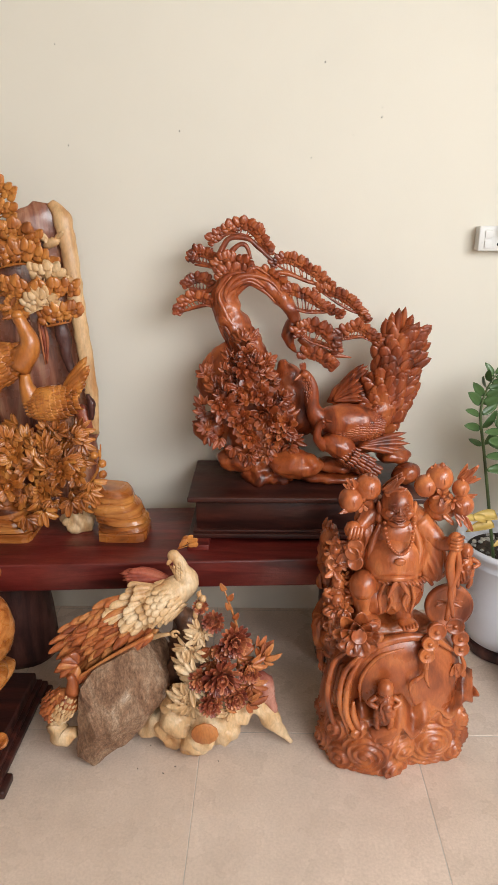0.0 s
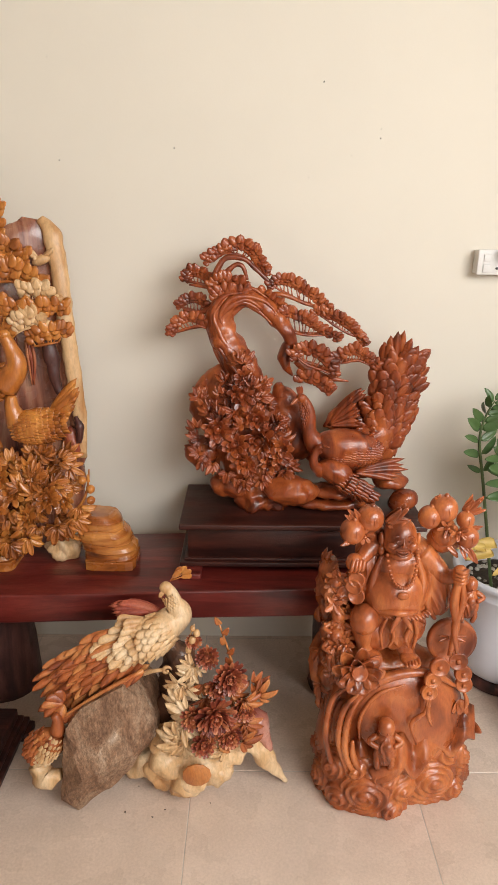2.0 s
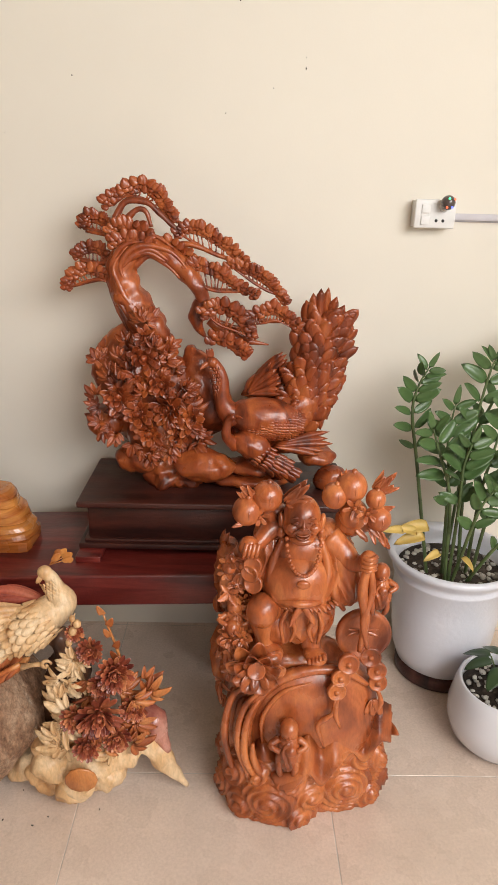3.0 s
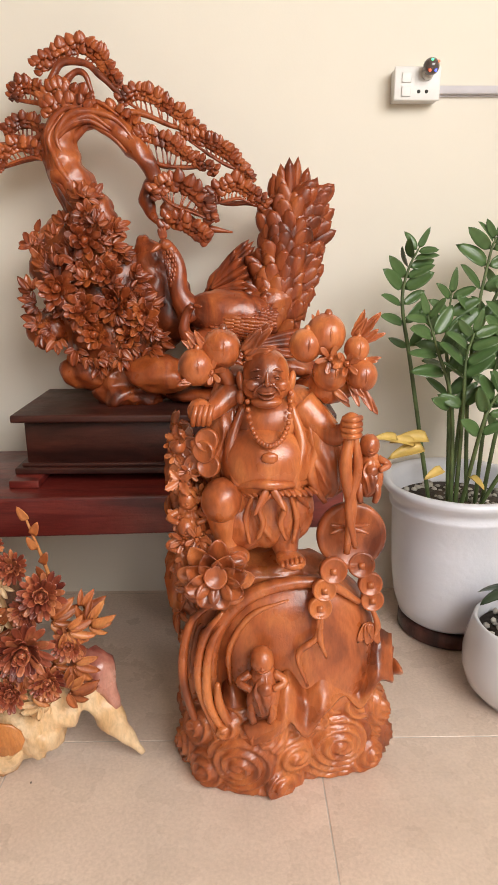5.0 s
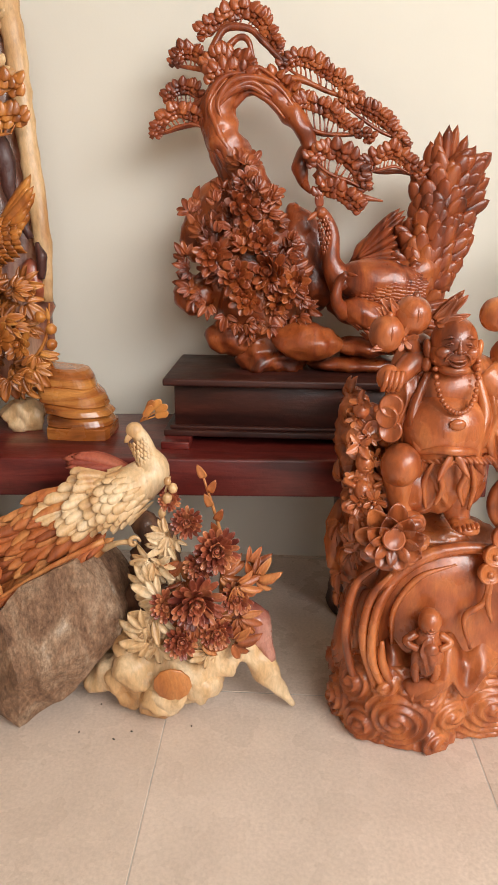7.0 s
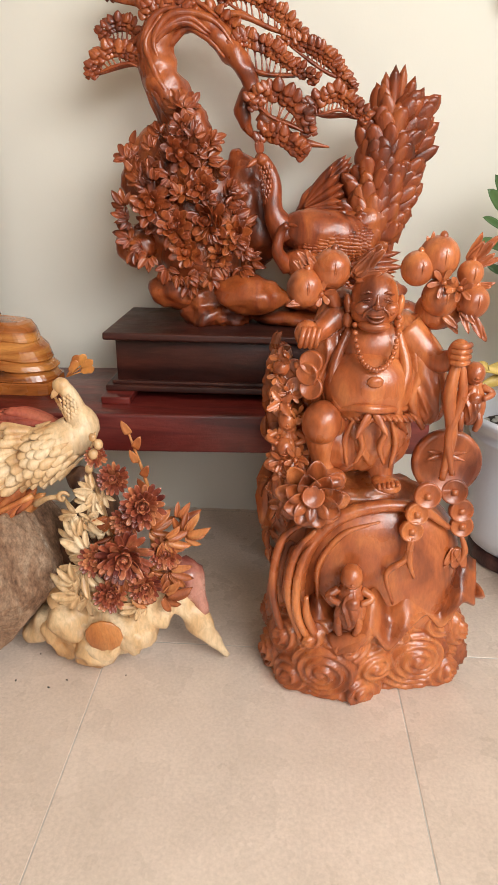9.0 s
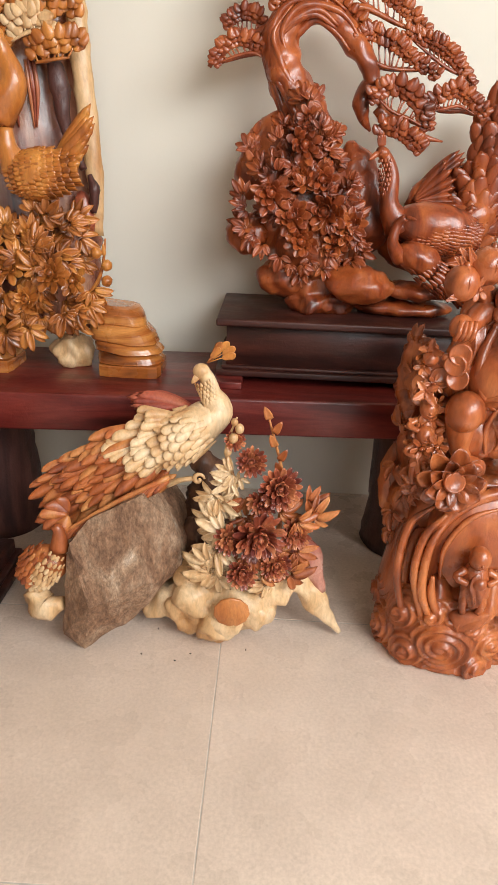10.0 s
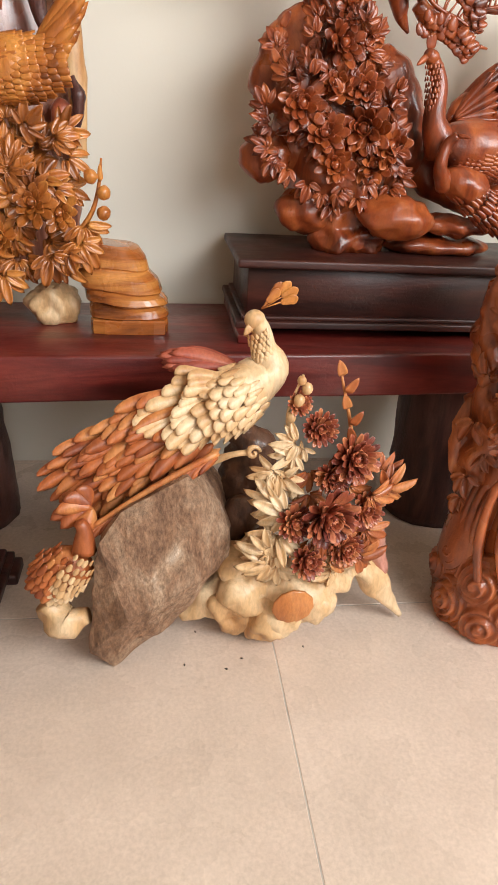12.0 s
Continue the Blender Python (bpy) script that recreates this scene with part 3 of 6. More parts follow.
# small dark marks on the wall and crumbs on the tiles
for k, (x, z, s) in enumerate(((-0.217, 1.635, 2.0), (0.203, 1.807, 2.2), (0.371, 1.666, 2.2), (-0.548, 1.6, 1.8), (0.37, 1.69, 1.2), (0.17, 1.56, 1.4), (-0.56, 1.86, 1.4), (0.29, 1.62, 1.0), (-0.4, 1.5, 1.0))):
    bm = bmesh.new()
    blob(bm, (x, 2.775, z), (0.0008 * s, 0.001, 0.0014 * s), amp=0.0006, freq=900, sub=1)
    tagged(part("wall_mark", bm, M_SPECK), "tiny dark nail mark on the cream wall", "mark", "marks on the wall")
for p in ((-0.232, 2.012, 0.000), (-0.088, 2.055, 0.000), (-0.282, 2.105, 0.000), (-0.203, 2.034, 0.000), (-0.233, 2.012, 0.000), (-0.304, 2.026, 0.000)):
    bm = bmesh.new()
    blob(bm, (p[0], p[1], 0.0008), (0.0028, 0.0016, 0.0012), (0, 0, p[0] * 900), amp=0.001, freq=600, sub=1)
    tagged(part("crumb", bm, M_SPECK), "tiny dark wood crumb on the floor tiles", "crumb", "crumbs on the floor")

# ---- potted plants ----
def zz_stem(bm_s, bm_l, pts, pairs, size, rng):
    """An arching stem with two ranks of glossy leaves, largest in the middle."""
    line = curve_points(pts, 8)
    tube(bm_s, pts, (0.0055, 0.0042, 0.002), 7, 6)
    n = len(line)
    for i in range(pairs):
        u = 0.34 + 0.64 * i / (pairs - 1)
        k = int(u * (n - 1))
        q = line[k]
        d = (line[min(k + 1, n - 1)] - line[max(k - 1, 0)]).normalized()
        s = d.cross(Vector((0.25, -1, 0.1))).normalized()
        for side in (-1, 1):
            ln = size * (0.75 + 0.45 * math.sin(math.pi * min(1, 0.15 + i / pairs))) * rng.uniform(0.85, 1.1)
            way = s * side * rng.uniform(0.75, 1.0) + d * rng.uniform(0.45, 0.75) + Vector((0, rng.uniform(-0.5, 0.15), 0))
            blade(bm_l, frame_at(q + s * side * 0.003, way, Vector((rng.uniform(-0.8, 0.8), -0.75, rng.uniform(0.0, 1.0)))), ln, ln * rng.uniform(0.34, 0.46), cup=0.3, bend=rng.uniform(-0.25, 0.1), thick=0.0009, tip=0.85, n=7)
    blade(bm_l, frame_at(line[-1], line[-1] - line[-3], (0, -1, 0.3)), size * 0.8, size * 0.25, cup=0.3, thick=0.0009)


def pebbles(bm, c, r, z, count, rng, size):
    for i in range(count):
        a, d = rng.uniform(0, 6.28), r * math.sqrt(rng.random())
        s = size * rng.uniform(0.6, 1.3)
        blob(bm, (c[0] + d * math.cos(a), c[1] + d * math.sin(a), z + s * 0.25), (s, s * 0.8, s * 0.6), (rng.uniform(0, 60), 0, rng.uniform(0, 180)), amp=s * 0.2, freq=120, sub=1)


rng = random.Random(4)
PX, PY = 0.852, 2.575
saucer = thing("plant_stand", (PX, PY, 0), "round dark wooden disc under the large white pot", "plant stand")
bm = bmesh.new()
lathe(bm, pose(PX, PY, 0), [(0, 0), (0.118, 0), (0.126, 0.006), (0.126, 0.034), (0.12, 0.04), (0, 0.04)], 40)
part("disc", bm, M_LOG, saucer)
pot = thing("flower_pot", (PX, PY, 0.04), "large white glazed pot with low relief pattern on a dark disc", "flower pot")
bm = bmesh.new()
lathe(bm, pose(PX, PY, 0.04) @ Matrix.Diagonal((1.12, 1.12, 1.14, 1)), [(0, 0), (0.098, 0), (0.113, 0.012), (0.126, 0.05), (0.134, 0.11), (0.139, 0.19), (0.142, 0.262), (0.148, 0.27), (0.149, 0.277), (0.145, 0.282), (0.152, 0.296), (0.163, 0.308), (0.168, 0.317), (0.166, 0.325), (0.156, 0.327), (0.147, 0.32), (0.14, 0.30), (0.136, 0.26), (0, 0.255)], 64)
part("bowl", bm, M_POT, pot)
bm = bmesh.new()
lathe(bm, pose(PX, PY, 0.04), [(0, 0.318), (0.09, 0.32), (0.153, 0.311), (0.147, 0.294), (0, 0.294)], 32)
part("soil", bm, M_SOIL, pot, "dark potting soil")
bm = bmesh.new()
pebbles(bm, (PX, PY), 0.138, 0.356, 130, rng, 0.009)
tagged(part("gravel", bm, M_PEBBLE), "pale gravel on the soil of the large pot", "gravel", kind="stuff")
plant = thing("zz_plant", (PX, PY, 0.35), "green potted plant with arching stems of glossy leaves", "plant")
for pts, pairs, size in (
    ([(0.773, 2.540, 0.350), (0.705, 2.540, 0.693), (0.675, 2.540, 0.840), (0.683, 2.540, 0.914), (0.704, 2.540, 0.962)], 8, 0.062),
    ([(0.817, 2.540, 0.350), (0.798, 2.540, 0.632), (0.780, 2.540, 0.764), (0.785, 2.540, 0.865)], 6, 0.074),
    ([(0.870, 2.560, 0.350), (0.849, 2.560, 0.628), (0.854, 2.560, 0.813), (0.871, 2.560, 0.950), (0.882, 2.560, 0.986)], 8, 0.068),
    ([(0.812, 2.500, 0.350), (0.783, 2.470, 0.621), (0.741, 2.470, 0.748), (0.714, 2.470, 0.821)], 5, 0.074),
    ([(0.884, 2.540, 0.350), (0.890, 2.540, 0.604), (0.907, 2.540, 0.737), (0.925, 2.540, 0.864)], 7, 0.072),
    ([(0.822, 2.500, 0.350), (0.805, 2.460, 0.623), (0.802, 2.460, 0.724), (0.815, 2.460, 0.785)], 5, 0.074),
    ([(0.882, 2.500, 0.350), (0.903, 2.500, 0.560), (0.926, 2.500, 0.653), (0.954, 2.500, 0.743)], 6, 0.07),
    ([(0.832, 2.500, 0.350), (0.837, 2.430, 0.566), (0.854, 2.430, 0.629), (0.877, 2.430, 0.667)], 4, 0.07),
    ([(0.872, 2.500, 0.350), (0.916, 2.450, 0.493), (0.957, 2.450, 0.533), (0.986, 2.450, 0.559)], 5, 0.07),
    ([(0.849, 2.620, 0.350), (0.867, 2.620, 0.685), (0.919, 2.620, 0.860), (0.978, 2.620, 0.988), (1.006, 2.620, 1.025)], 8, 0.066),
):
    bs, bl = bmesh.new(), bmesh.new()
    zz_stem(bs, bl, pts, pairs, size, rng)
    stem = part("stem", bs, M_STEM, plant)
    pieces("leaf", bl, M_LEAF, stem)
for p, d, ln in (((0.720, 2.440, 0.531), (-1, -0.25, -0.05), 0.085), ((0.651, 2.410, 0.560), (-0.7, -0.3, 0.25), 0.06), ((0.769, 2.450, 0.478), (-0.8, -0.5, -0.1), 0.055), ((0.698, 2.440, 0.538), (-0.9, -0.2, 0.4), 0.07), ((0.833, 2.460, 0.457), (0.4, -0.8, -0.1), 0.05), ((0.735, 2.460, 0.545), (-0.9, -0.2, 0.15), 0.09)):
    bm = bmesh.new()
    blade(bm, frame_at(p, d, (0.2, -0.5, 0.8)), ln, ln * 0.42, cup=0.6, bend=-0.25, thick=0.0008, n=8)
    tagged(part("dry_leaf", bm, M_YELLOW), "curled yellow dry leaf lying on the pot soil", "leaf", "dry leaves in the pot")

QX, QY = 0.938, 2.29
pot2 = thing("small_pot", (QX, QY, 0), "small plain white rounded ceramic pot on the floor", "flower pot")
bm = bmesh.new()
lathe(bm, pose(QX, QY, 0) @ Matrix.Diagonal((1.16, 1.16, 1.02, 1)), [(0, 0), (0.075, 0), (0.09, 0.006), (0.108, 0.03), (0.118, 0.065), (0.119, 0.1), (0.112, 0.145), (0.104, 0.178), (0.1, 0.182), (0.096, 0.178), (0.1, 0.145), (0.1, 0.14), (0, 0.138)], 56)
part("bowl", bm, M_WHITE, pot2)
bm = bmesh.new()
lathe(bm, pose(QX, QY, 0), [(0, 0.154), (0.112, 0.15), (0.1, 0.13), (0, 0.13)], 32)
part("soil", bm, M_SOIL, pot2, "dark potting soil")
bm = bmesh.new()
pebbles(bm, (QX, QY), 0.104, 0.154, 90, rng, 0.0085)
tagged(part("gravel", bm, M_PEBBLE), "pale gravel in the small white pot", "gravel", kind="stuff")
small = thing("small_plant", (QX, QY, 0.15), "small dark green potted plant with a few drooping leaves", "plant")
for k in range(9):
    a = 2 * math.pi * k / 9 + 0.4
    bs, bl = bmesh.new(), bmesh.new()
    e = Vector((QX + math.cos(a) * 0.05, QY + math.sin(a) * 0.05, 0.2 + 0.06 * rng.random()))
    tube(bs, [(QX + math.cos(a) * 0.012, QY + math.sin(a) * 0.012, 0.148), (QX + math.cos(a) * 0.025, QY + math.sin(a) * 0.025, 0.19), e], (0.003, 0.002), 6)
    part("stem", bs, M_STEM, small)
    blade(bl, frame_at(e, (math.cos(a), math.sin(a), -0.1), (0, 0, 1)), 0.075, 0.04, cup=0.2, bend=-0.3, thick=0.0008, n=8)
    part("leaf", bl, M_LEAF, small)

# ---- pine and cranes carving on the plinth ----
rng = random.Random(11)
crane = thing("pine_crane_carving", (0.15, 2.58, 0.613), "dark red rosewood pine and crane carving on a black plinth", "wood carving")
bm = bmesh.new()
for p, r, turn in (
    ((0.012, 2.580, 0.763), (0.1, 0.065, 0.1), (0, 20, 0)),
    ((0.012, 2.585, 0.872), (0.1, 0.045, 0.11), (0, 0, 0)),
    ((-0.074, 2.600, 0.814), (0.055, 0.05, 0.085), (0, -10, 0)),
    ((0.102, 2.600, 0.915), (0.055, 0.045, 0.055), (0, 30, 0)),
    ((-0.046, 2.610, 0.953), (0.045, 0.04, 0.06), (0, 10, 0)),
    ((0.128, 2.520, 0.690), (0.085, 0.05, 0.04), (0, 4, 0)),
    ((0.275, 2.560, 0.675), (0.09, 0.05, 0.02), (0, 0, 0)),
    ((0.437, 2.600, 0.691), (0.05, 0.05, 0.028), (0, 0, 0)),
    ((0.142, 2.620, 0.811), (0.05, 0.045, 0.09), (0, 25, 0)),
    ((-0.119, 2.600, 0.939), (0.045, 0.035, 0.085), (0, 12, 0)),
    ((-0.129, 2.580, 0.786), (0.05, 0.045, 0.05), (0, 0, 0)),
    ((-0.045, 2.570, 0.693), (0.06, 0.05, 0.05), (0, 0, 0)),
    ((0.103, 2.600, 0.913), (0.035, 0.035, 0.08), (0, -12, 0)),
    ((0.302, 2.620, 0.757), (0.13, 0.04, 0.06), (0, 15, 0)),
    ((-0.09, 2.600, 0.95), (0.06, 0.045, 0.1), (0, 14, 0)),
    ((0.125, 2.600, 0.87), (0.06, 0.045, 0.12), (0, -18, 0)),
    ((0.02, 2.590, 0.83), (0.11, 0.05, 0.16), (0, -6, 0)),
):
    blob(bm, p, r, turn, amp=0.012, freq=18, sub=4)
blob(bm, (0.47, 2.55, 0.645), (0.045, 0.035, 0.03), (0, -20, 0), 0.008, 20)
blob(bm, (0.05, 2.575, 0.65), (0.08, 0.06, 0.06), (0, 0, 0), 0.03, 26, 4)
blob(bm, (0.25, 2.58, 0.63), (0.12, 0.055, 0.022), (0, 0, 0), 0.01, 20, 4)
for v in bm.verts:
    v.co.z = max(v.co.z, 0.6142)
part("rock_base", bm, M_RED, crane, "polished uneven rosewood rock")
bm = bmesh.new()
tube(bm, [(0.003, 2.600, 0.984), (-0.030, 2.600, 1.056), (-0.062, 2.600, 1.109), (-0.076, 2.600, 1.153), (-0.080, 2.600, 1.191), (-0.054, 2.600, 1.226), (-0.004, 2.600, 1.239), (0.043, 2.600, 1.216), (0.079, 2.600, 1.178), (0.109, 2.600, 1.143), (0.126, 2.600, 1.106)], (0.05, 0.045, 0.042, 0.04, 0.037, 0.03, 0.025, 0.026, 0.025, 0.021, 0.016), 22, 6, 0.28)
tube(bm, [(0.017, 2.570, 1.001), (0.005, 2.570, 1.045), (-0.006, 2.570, 1.077), (0.000, 2.570, 1.094)], (0.03, 0.026, 0.017, 0.006), 12, 5, 0.35)
tube(bm, [(0.127, 2.605, 1.121), (0.105, 2.605, 1.080), (0.106, 2.605, 1.048), (0.130, 2.605, 1.014)], (0.016, 0.02, 0.016, 0.003), 12, 6, 0.3)
tube(bm, [(-0.091, 2.605, 1.240), (-0.096, 2.605, 1.273), (-0.088, 2.605, 1.311), (-0.064, 2.605, 1.341), (-0.016, 2.605, 1.341), (0.015, 2.605, 1.317), (0.046, 2.605, 1.290), (0.069, 2.605, 1.270)], (0.018, 0.012, 0.009, 0.008, 0.007, 0.007, 0.006, 0.006), 12, 6, 0.3)
tube(bm, [(-0.084, 2.605, 1.246), (-0.071, 2.605, 1.290), (-0.042, 2.605, 1.322), (-0.018, 2.605, 1.320), (-0.005, 2.605, 1.284)], (0.012, 0.009, 0.007, 0.006, 0.005), 12, 6, 0.3)
tube(bm, [(0.043, 2.605, 1.229), (0.074, 2.605, 1.246), (0.110, 2.605, 1.240), (0.159, 2.605, 1.221), (0.207, 2.605, 1.205), (0.244, 2.605, 1.176), (0.330, 2.605, 1.123)], (0.014, 0.008, 0.006, 0.005, 0.005, 0.004, 0.002), 12, 6, 0.3)
tube(bm, [(0.054, 2.605, 1.207), (0.082, 2.605, 1.173), (0.131, 2.605, 1.142), (0.193, 2.605, 1.136), (0.268, 2.605, 1.141)], (0.014, 0.009, 0.006, 0.005, 0.003), 12, 6, 0.3)
tube(bm, [(0.117, 2.605, 1.121), (0.153, 2.605, 1.062), (0.203, 2.605, 1.044), (0.253, 2.605, 1.023)], (0.012, 0.008, 0.006, 0.003), 12, 6, 0.3)
tube(bm, [(0.192, 2.605, 1.097), (0.235, 2.605, 1.080), (0.279, 2.605, 1.062), (0.330, 2.605, 1.061), (0.375, 2.605, 1.049)], (0.008, 0.007, 0.006, 0.005, 0.003), 12, 6, 0.3)
tube(bm, [(0.140, 2.605, 1.062), (0.177, 2.605, 1.032), (0.221, 2.605, 1.011), (0.294, 2.605, 0.999)], (0.014, 0.018, 0.012, 0.002), 12, 6, 0.3)
tube(bm, [(-0.083, 2.605, 1.262), (-0.119, 2.605, 1.265), (-0.167, 2.605, 1.270)], (0.012, 0.006, 0.003), 12, 6, 0.3)
tube(bm, [(-0.097, 2.605, 1.210), (-0.138, 2.605, 1.194), (-0.186, 2.605, 1.201)], (0.012, 0.006, 0.003), 12, 6, 0.3)
tube(bm, [(-0.098, 2.605, 1.161), (-0.141, 2.605, 1.156), (-0.212, 2.605, 1.135)], (0.012, 0.006, 0.003), 12, 6, 0.3)
spine = [Vector(p) for p in ((0.003, 2.600, 0.984), (-0.030, 2.600, 1.056), (-0.062, 2.600, 1.109), (-0.076, 2.600, 1.153), (-0.080, 2.600, 1.191), (-0.054, 2.600, 1.226), (-0.004, 2.600, 1.239), (0.043, 2.600, 1.216), (0.079, 2.600, 1.178), (0.109, 2.600, 1.143), (0.126, 2.600, 1.106))]
for k in range(11):
    a0, pts = rng.uniform(2.4, 7.0), []
    for i, p in enumerate(spine):
        d = (spine[min(i + 1, len(spine) - 1)] - spine[max(i - 1, 0)]).normalized()
        out = d.cross(Vector((0, -1, 0))).normalized()
        a = a0 + 0.35 * i * (1 if k % 2 else -1) * 0.5
        pts.append(p + (out * math.cos(a) + Vector((0, -1, 0)) * abs(math.sin(a))) * (0.044 - 0.0026 * i) + Vector((rng.uniform(-0.004, 0.004), 0, rng.uniform(-0.004, 0.004))))
    start = rng.randrange(0, 5)
    tube(bm, pts[start:start + rng.choice((4, 5, 6))], (0.003, 0.009, 0.007, 0.003), 8, 5, 0.3)
part("trunk", bm, M_RED, crane, "twisted rosewood pine trunk")
for pts, rib, size in (
    ([(-0.127, 2.620, 1.353), (-0.083, 2.620, 1.379), (-0.028, 2.620, 1.395), (0.019, 2.620, 1.374), (0.046, 2.620, 1.337), (0.060, 2.620, 1.315)], [(-0.099, 2.620, 1.331), (-0.067, 2.620, 1.353), (-0.019, 2.620, 1.347), (0.009, 2.620, 1.320), (0.038, 2.620, 1.304)], 0.021),
    ([(-0.191, 2.630, 1.295), (-0.170, 2.630, 1.317), (-0.134, 2.630, 1.317), (-0.105, 2.630, 1.301)], [(-0.186, 2.630, 1.279), (-0.150, 2.630, 1.273), (-0.114, 2.630, 1.268)], 0.02),
    ([(-0.207, 2.620, 1.226), (-0.174, 2.620, 1.243), (-0.138, 2.620, 1.243), (-0.105, 2.620, 1.221)], [(-0.200, 2.620, 1.208), (-0.154, 2.620, 1.197), (-0.120, 2.620, 1.197)], 0.018),
    ([(-0.234, 2.600, 1.144), (-0.212, 2.600, 1.176), (-0.173, 2.600, 1.195), (-0.137, 2.600, 1.189), (-0.099, 2.600, 1.176)], [(-0.222, 2.600, 1.132), (-0.178, 2.600, 1.148), (-0.140, 2.600, 1.156), (-0.110, 2.600, 1.145)], 0.018),
    ([(-0.112, 2.590, 1.286), (-0.075, 2.590, 1.302), (-0.040, 2.590, 1.297), (-0.005, 2.590, 1.281), (0.003, 2.590, 1.259)], [(-0.104, 2.590, 1.248), (-0.055, 2.590, 1.256), (-0.007, 2.590, 1.252)], 0.022),
    ([(-0.102, 2.580, 1.265), (-0.069, 2.580, 1.271), (-0.028, 2.580, 1.271), (0.005, 2.580, 1.256)], None, 0.022),
    ([(0.051, 2.610, 1.285), (0.082, 2.610, 1.300), (0.118, 2.610, 1.296), (0.160, 2.610, 1.274), (0.196, 2.610, 1.252), (0.238, 2.610, 1.219)], [(0.065, 2.610, 1.269), (0.098, 2.610, 1.251), (0.146, 2.610, 1.228), (0.189, 2.610, 1.215), (0.213, 2.610, 1.209)], 0.019),
    ([(0.190, 2.600, 1.220), (0.232, 2.600, 1.206), (0.275, 2.600, 1.189), (0.312, 2.600, 1.160), (0.345, 2.600, 1.123)], [(0.201, 2.600, 1.189), (0.250, 2.600, 1.158), (0.287, 2.600, 1.138), (0.337, 2.600, 1.120)], 0.018),
    ([(0.072, 2.590, 1.201), (0.105, 2.590, 1.215), (0.159, 2.590, 1.198), (0.201, 2.590, 1.174), (0.262, 2.590, 1.142)], [(0.082, 2.590, 1.170), (0.132, 2.590, 1.142), (0.182, 2.590, 1.134), (0.250, 2.590, 1.137)], 0.019),
    ([(0.015, 2.600, 1.256), (0.045, 2.600, 1.261), (0.081, 2.600, 1.239), (0.112, 2.600, 1.217)], None, 0.02),
    ([(0.115, 2.570, 1.100), (0.158, 2.570, 1.119), (0.207, 2.570, 1.105), (0.243, 2.570, 1.076), (0.261, 2.570, 1.041)], [(0.136, 2.570, 1.076), (0.168, 2.570, 1.053), (0.211, 2.570, 1.038), (0.252, 2.570, 1.019)], 0.023),
    ([(0.237, 2.570, 1.096), (0.274, 2.570, 1.107), (0.305, 2.570, 1.114), (0.342, 2.570, 1.093), (0.373, 2.570, 1.073)], [(0.249, 2.570, 1.056), (0.280, 2.570, 1.062), (0.311, 2.570, 1.068), (0.348, 2.570, 1.052)], 0.02),
    ([(0.150, 2.560, 1.044), (0.187, 2.560, 1.037), (0.220, 2.560, 1.021), (0.245, 2.560, 1.002)], None, 0.024),
):
    bm = bmesh.new()
    pad(bm, pts, size, rng, 0.0, rib)
    part("pine_pad", bm, M_RED, crane)
# large crane
bm = bmesh.new()
blob(bm, (0.284, 2.530, 0.824), (0.1, 0.05, 0.052), (0, 4, 0), 0.003, 40, 4)
tube(bm, [(0.208, 2.530, 0.818), (0.177, 2.520, 0.868), (0.176, 2.520, 0.928), (0.155, 2.520, 0.967), (0.141, 2.510, 0.975)], (0.036, 0.022, 0.015, 0.013, 0.009), 14, 6)
blob(bm, (0.151, 2.515, 0.970), (0.014, 0.012, 0.012), sub=3)
blade(bm, frame_at((0.142, 2.510, 0.972), (-0.7, -0.2, -0.55), (0, -1, 0)), 0.032, 0.012, thick=0.004)
part("crane_body", bm, M_RED, crane, "smooth crane body with a scaled neck")
bm = bmesh.new()
for k in range(3):
    blade(bm, frame_at((0.147, 2.515, 0.981), (-0.5 + 0.3 * k, 0, 1), (0, -1, 0)), 0.026, 0.013, thick=0.002)
part("crest", bm, M_RED, crane)
bm = bmesh.new()
feathers(bm, (0.208, 2.530, 0.823), (0.379, 2.540, 0.807), 0.0535, 17, 0.016, 0.011, rng, (-75, 88), lift=0.03)
feathers(bm, (0.158, 2.520, 0.963), (0.175, 2.520, 0.862), 0.0165, 11, 0.011, 0.0085, rng, (-85, 85), lift=0.06, bulge=False)
pieces("body_feather", bm, M_RED, crane)
bm = bmesh.new()
fan(bm, (0.224, 2.600, 0.864), [(0.336, 2.600, 0.989), (0.353, 2.600, 0.964), (0.363, 2.600, 0.914), (0.369, 2.600, 0.863)], 9, 0.026, rng, bend=0.05)
fan(bm, (0.238, 2.585, 0.871), [(0.304, 2.580, 0.964), (0.329, 2.580, 0.915), (0.329, 2.580, 0.877)], 6, 0.022, rng)
blob(bm, (0.277, 2.600, 0.889), (0.05, 0.02, 0.035), (0, -35, 0), 0.004, 30)
part("wing", bm, M_RED, crane)
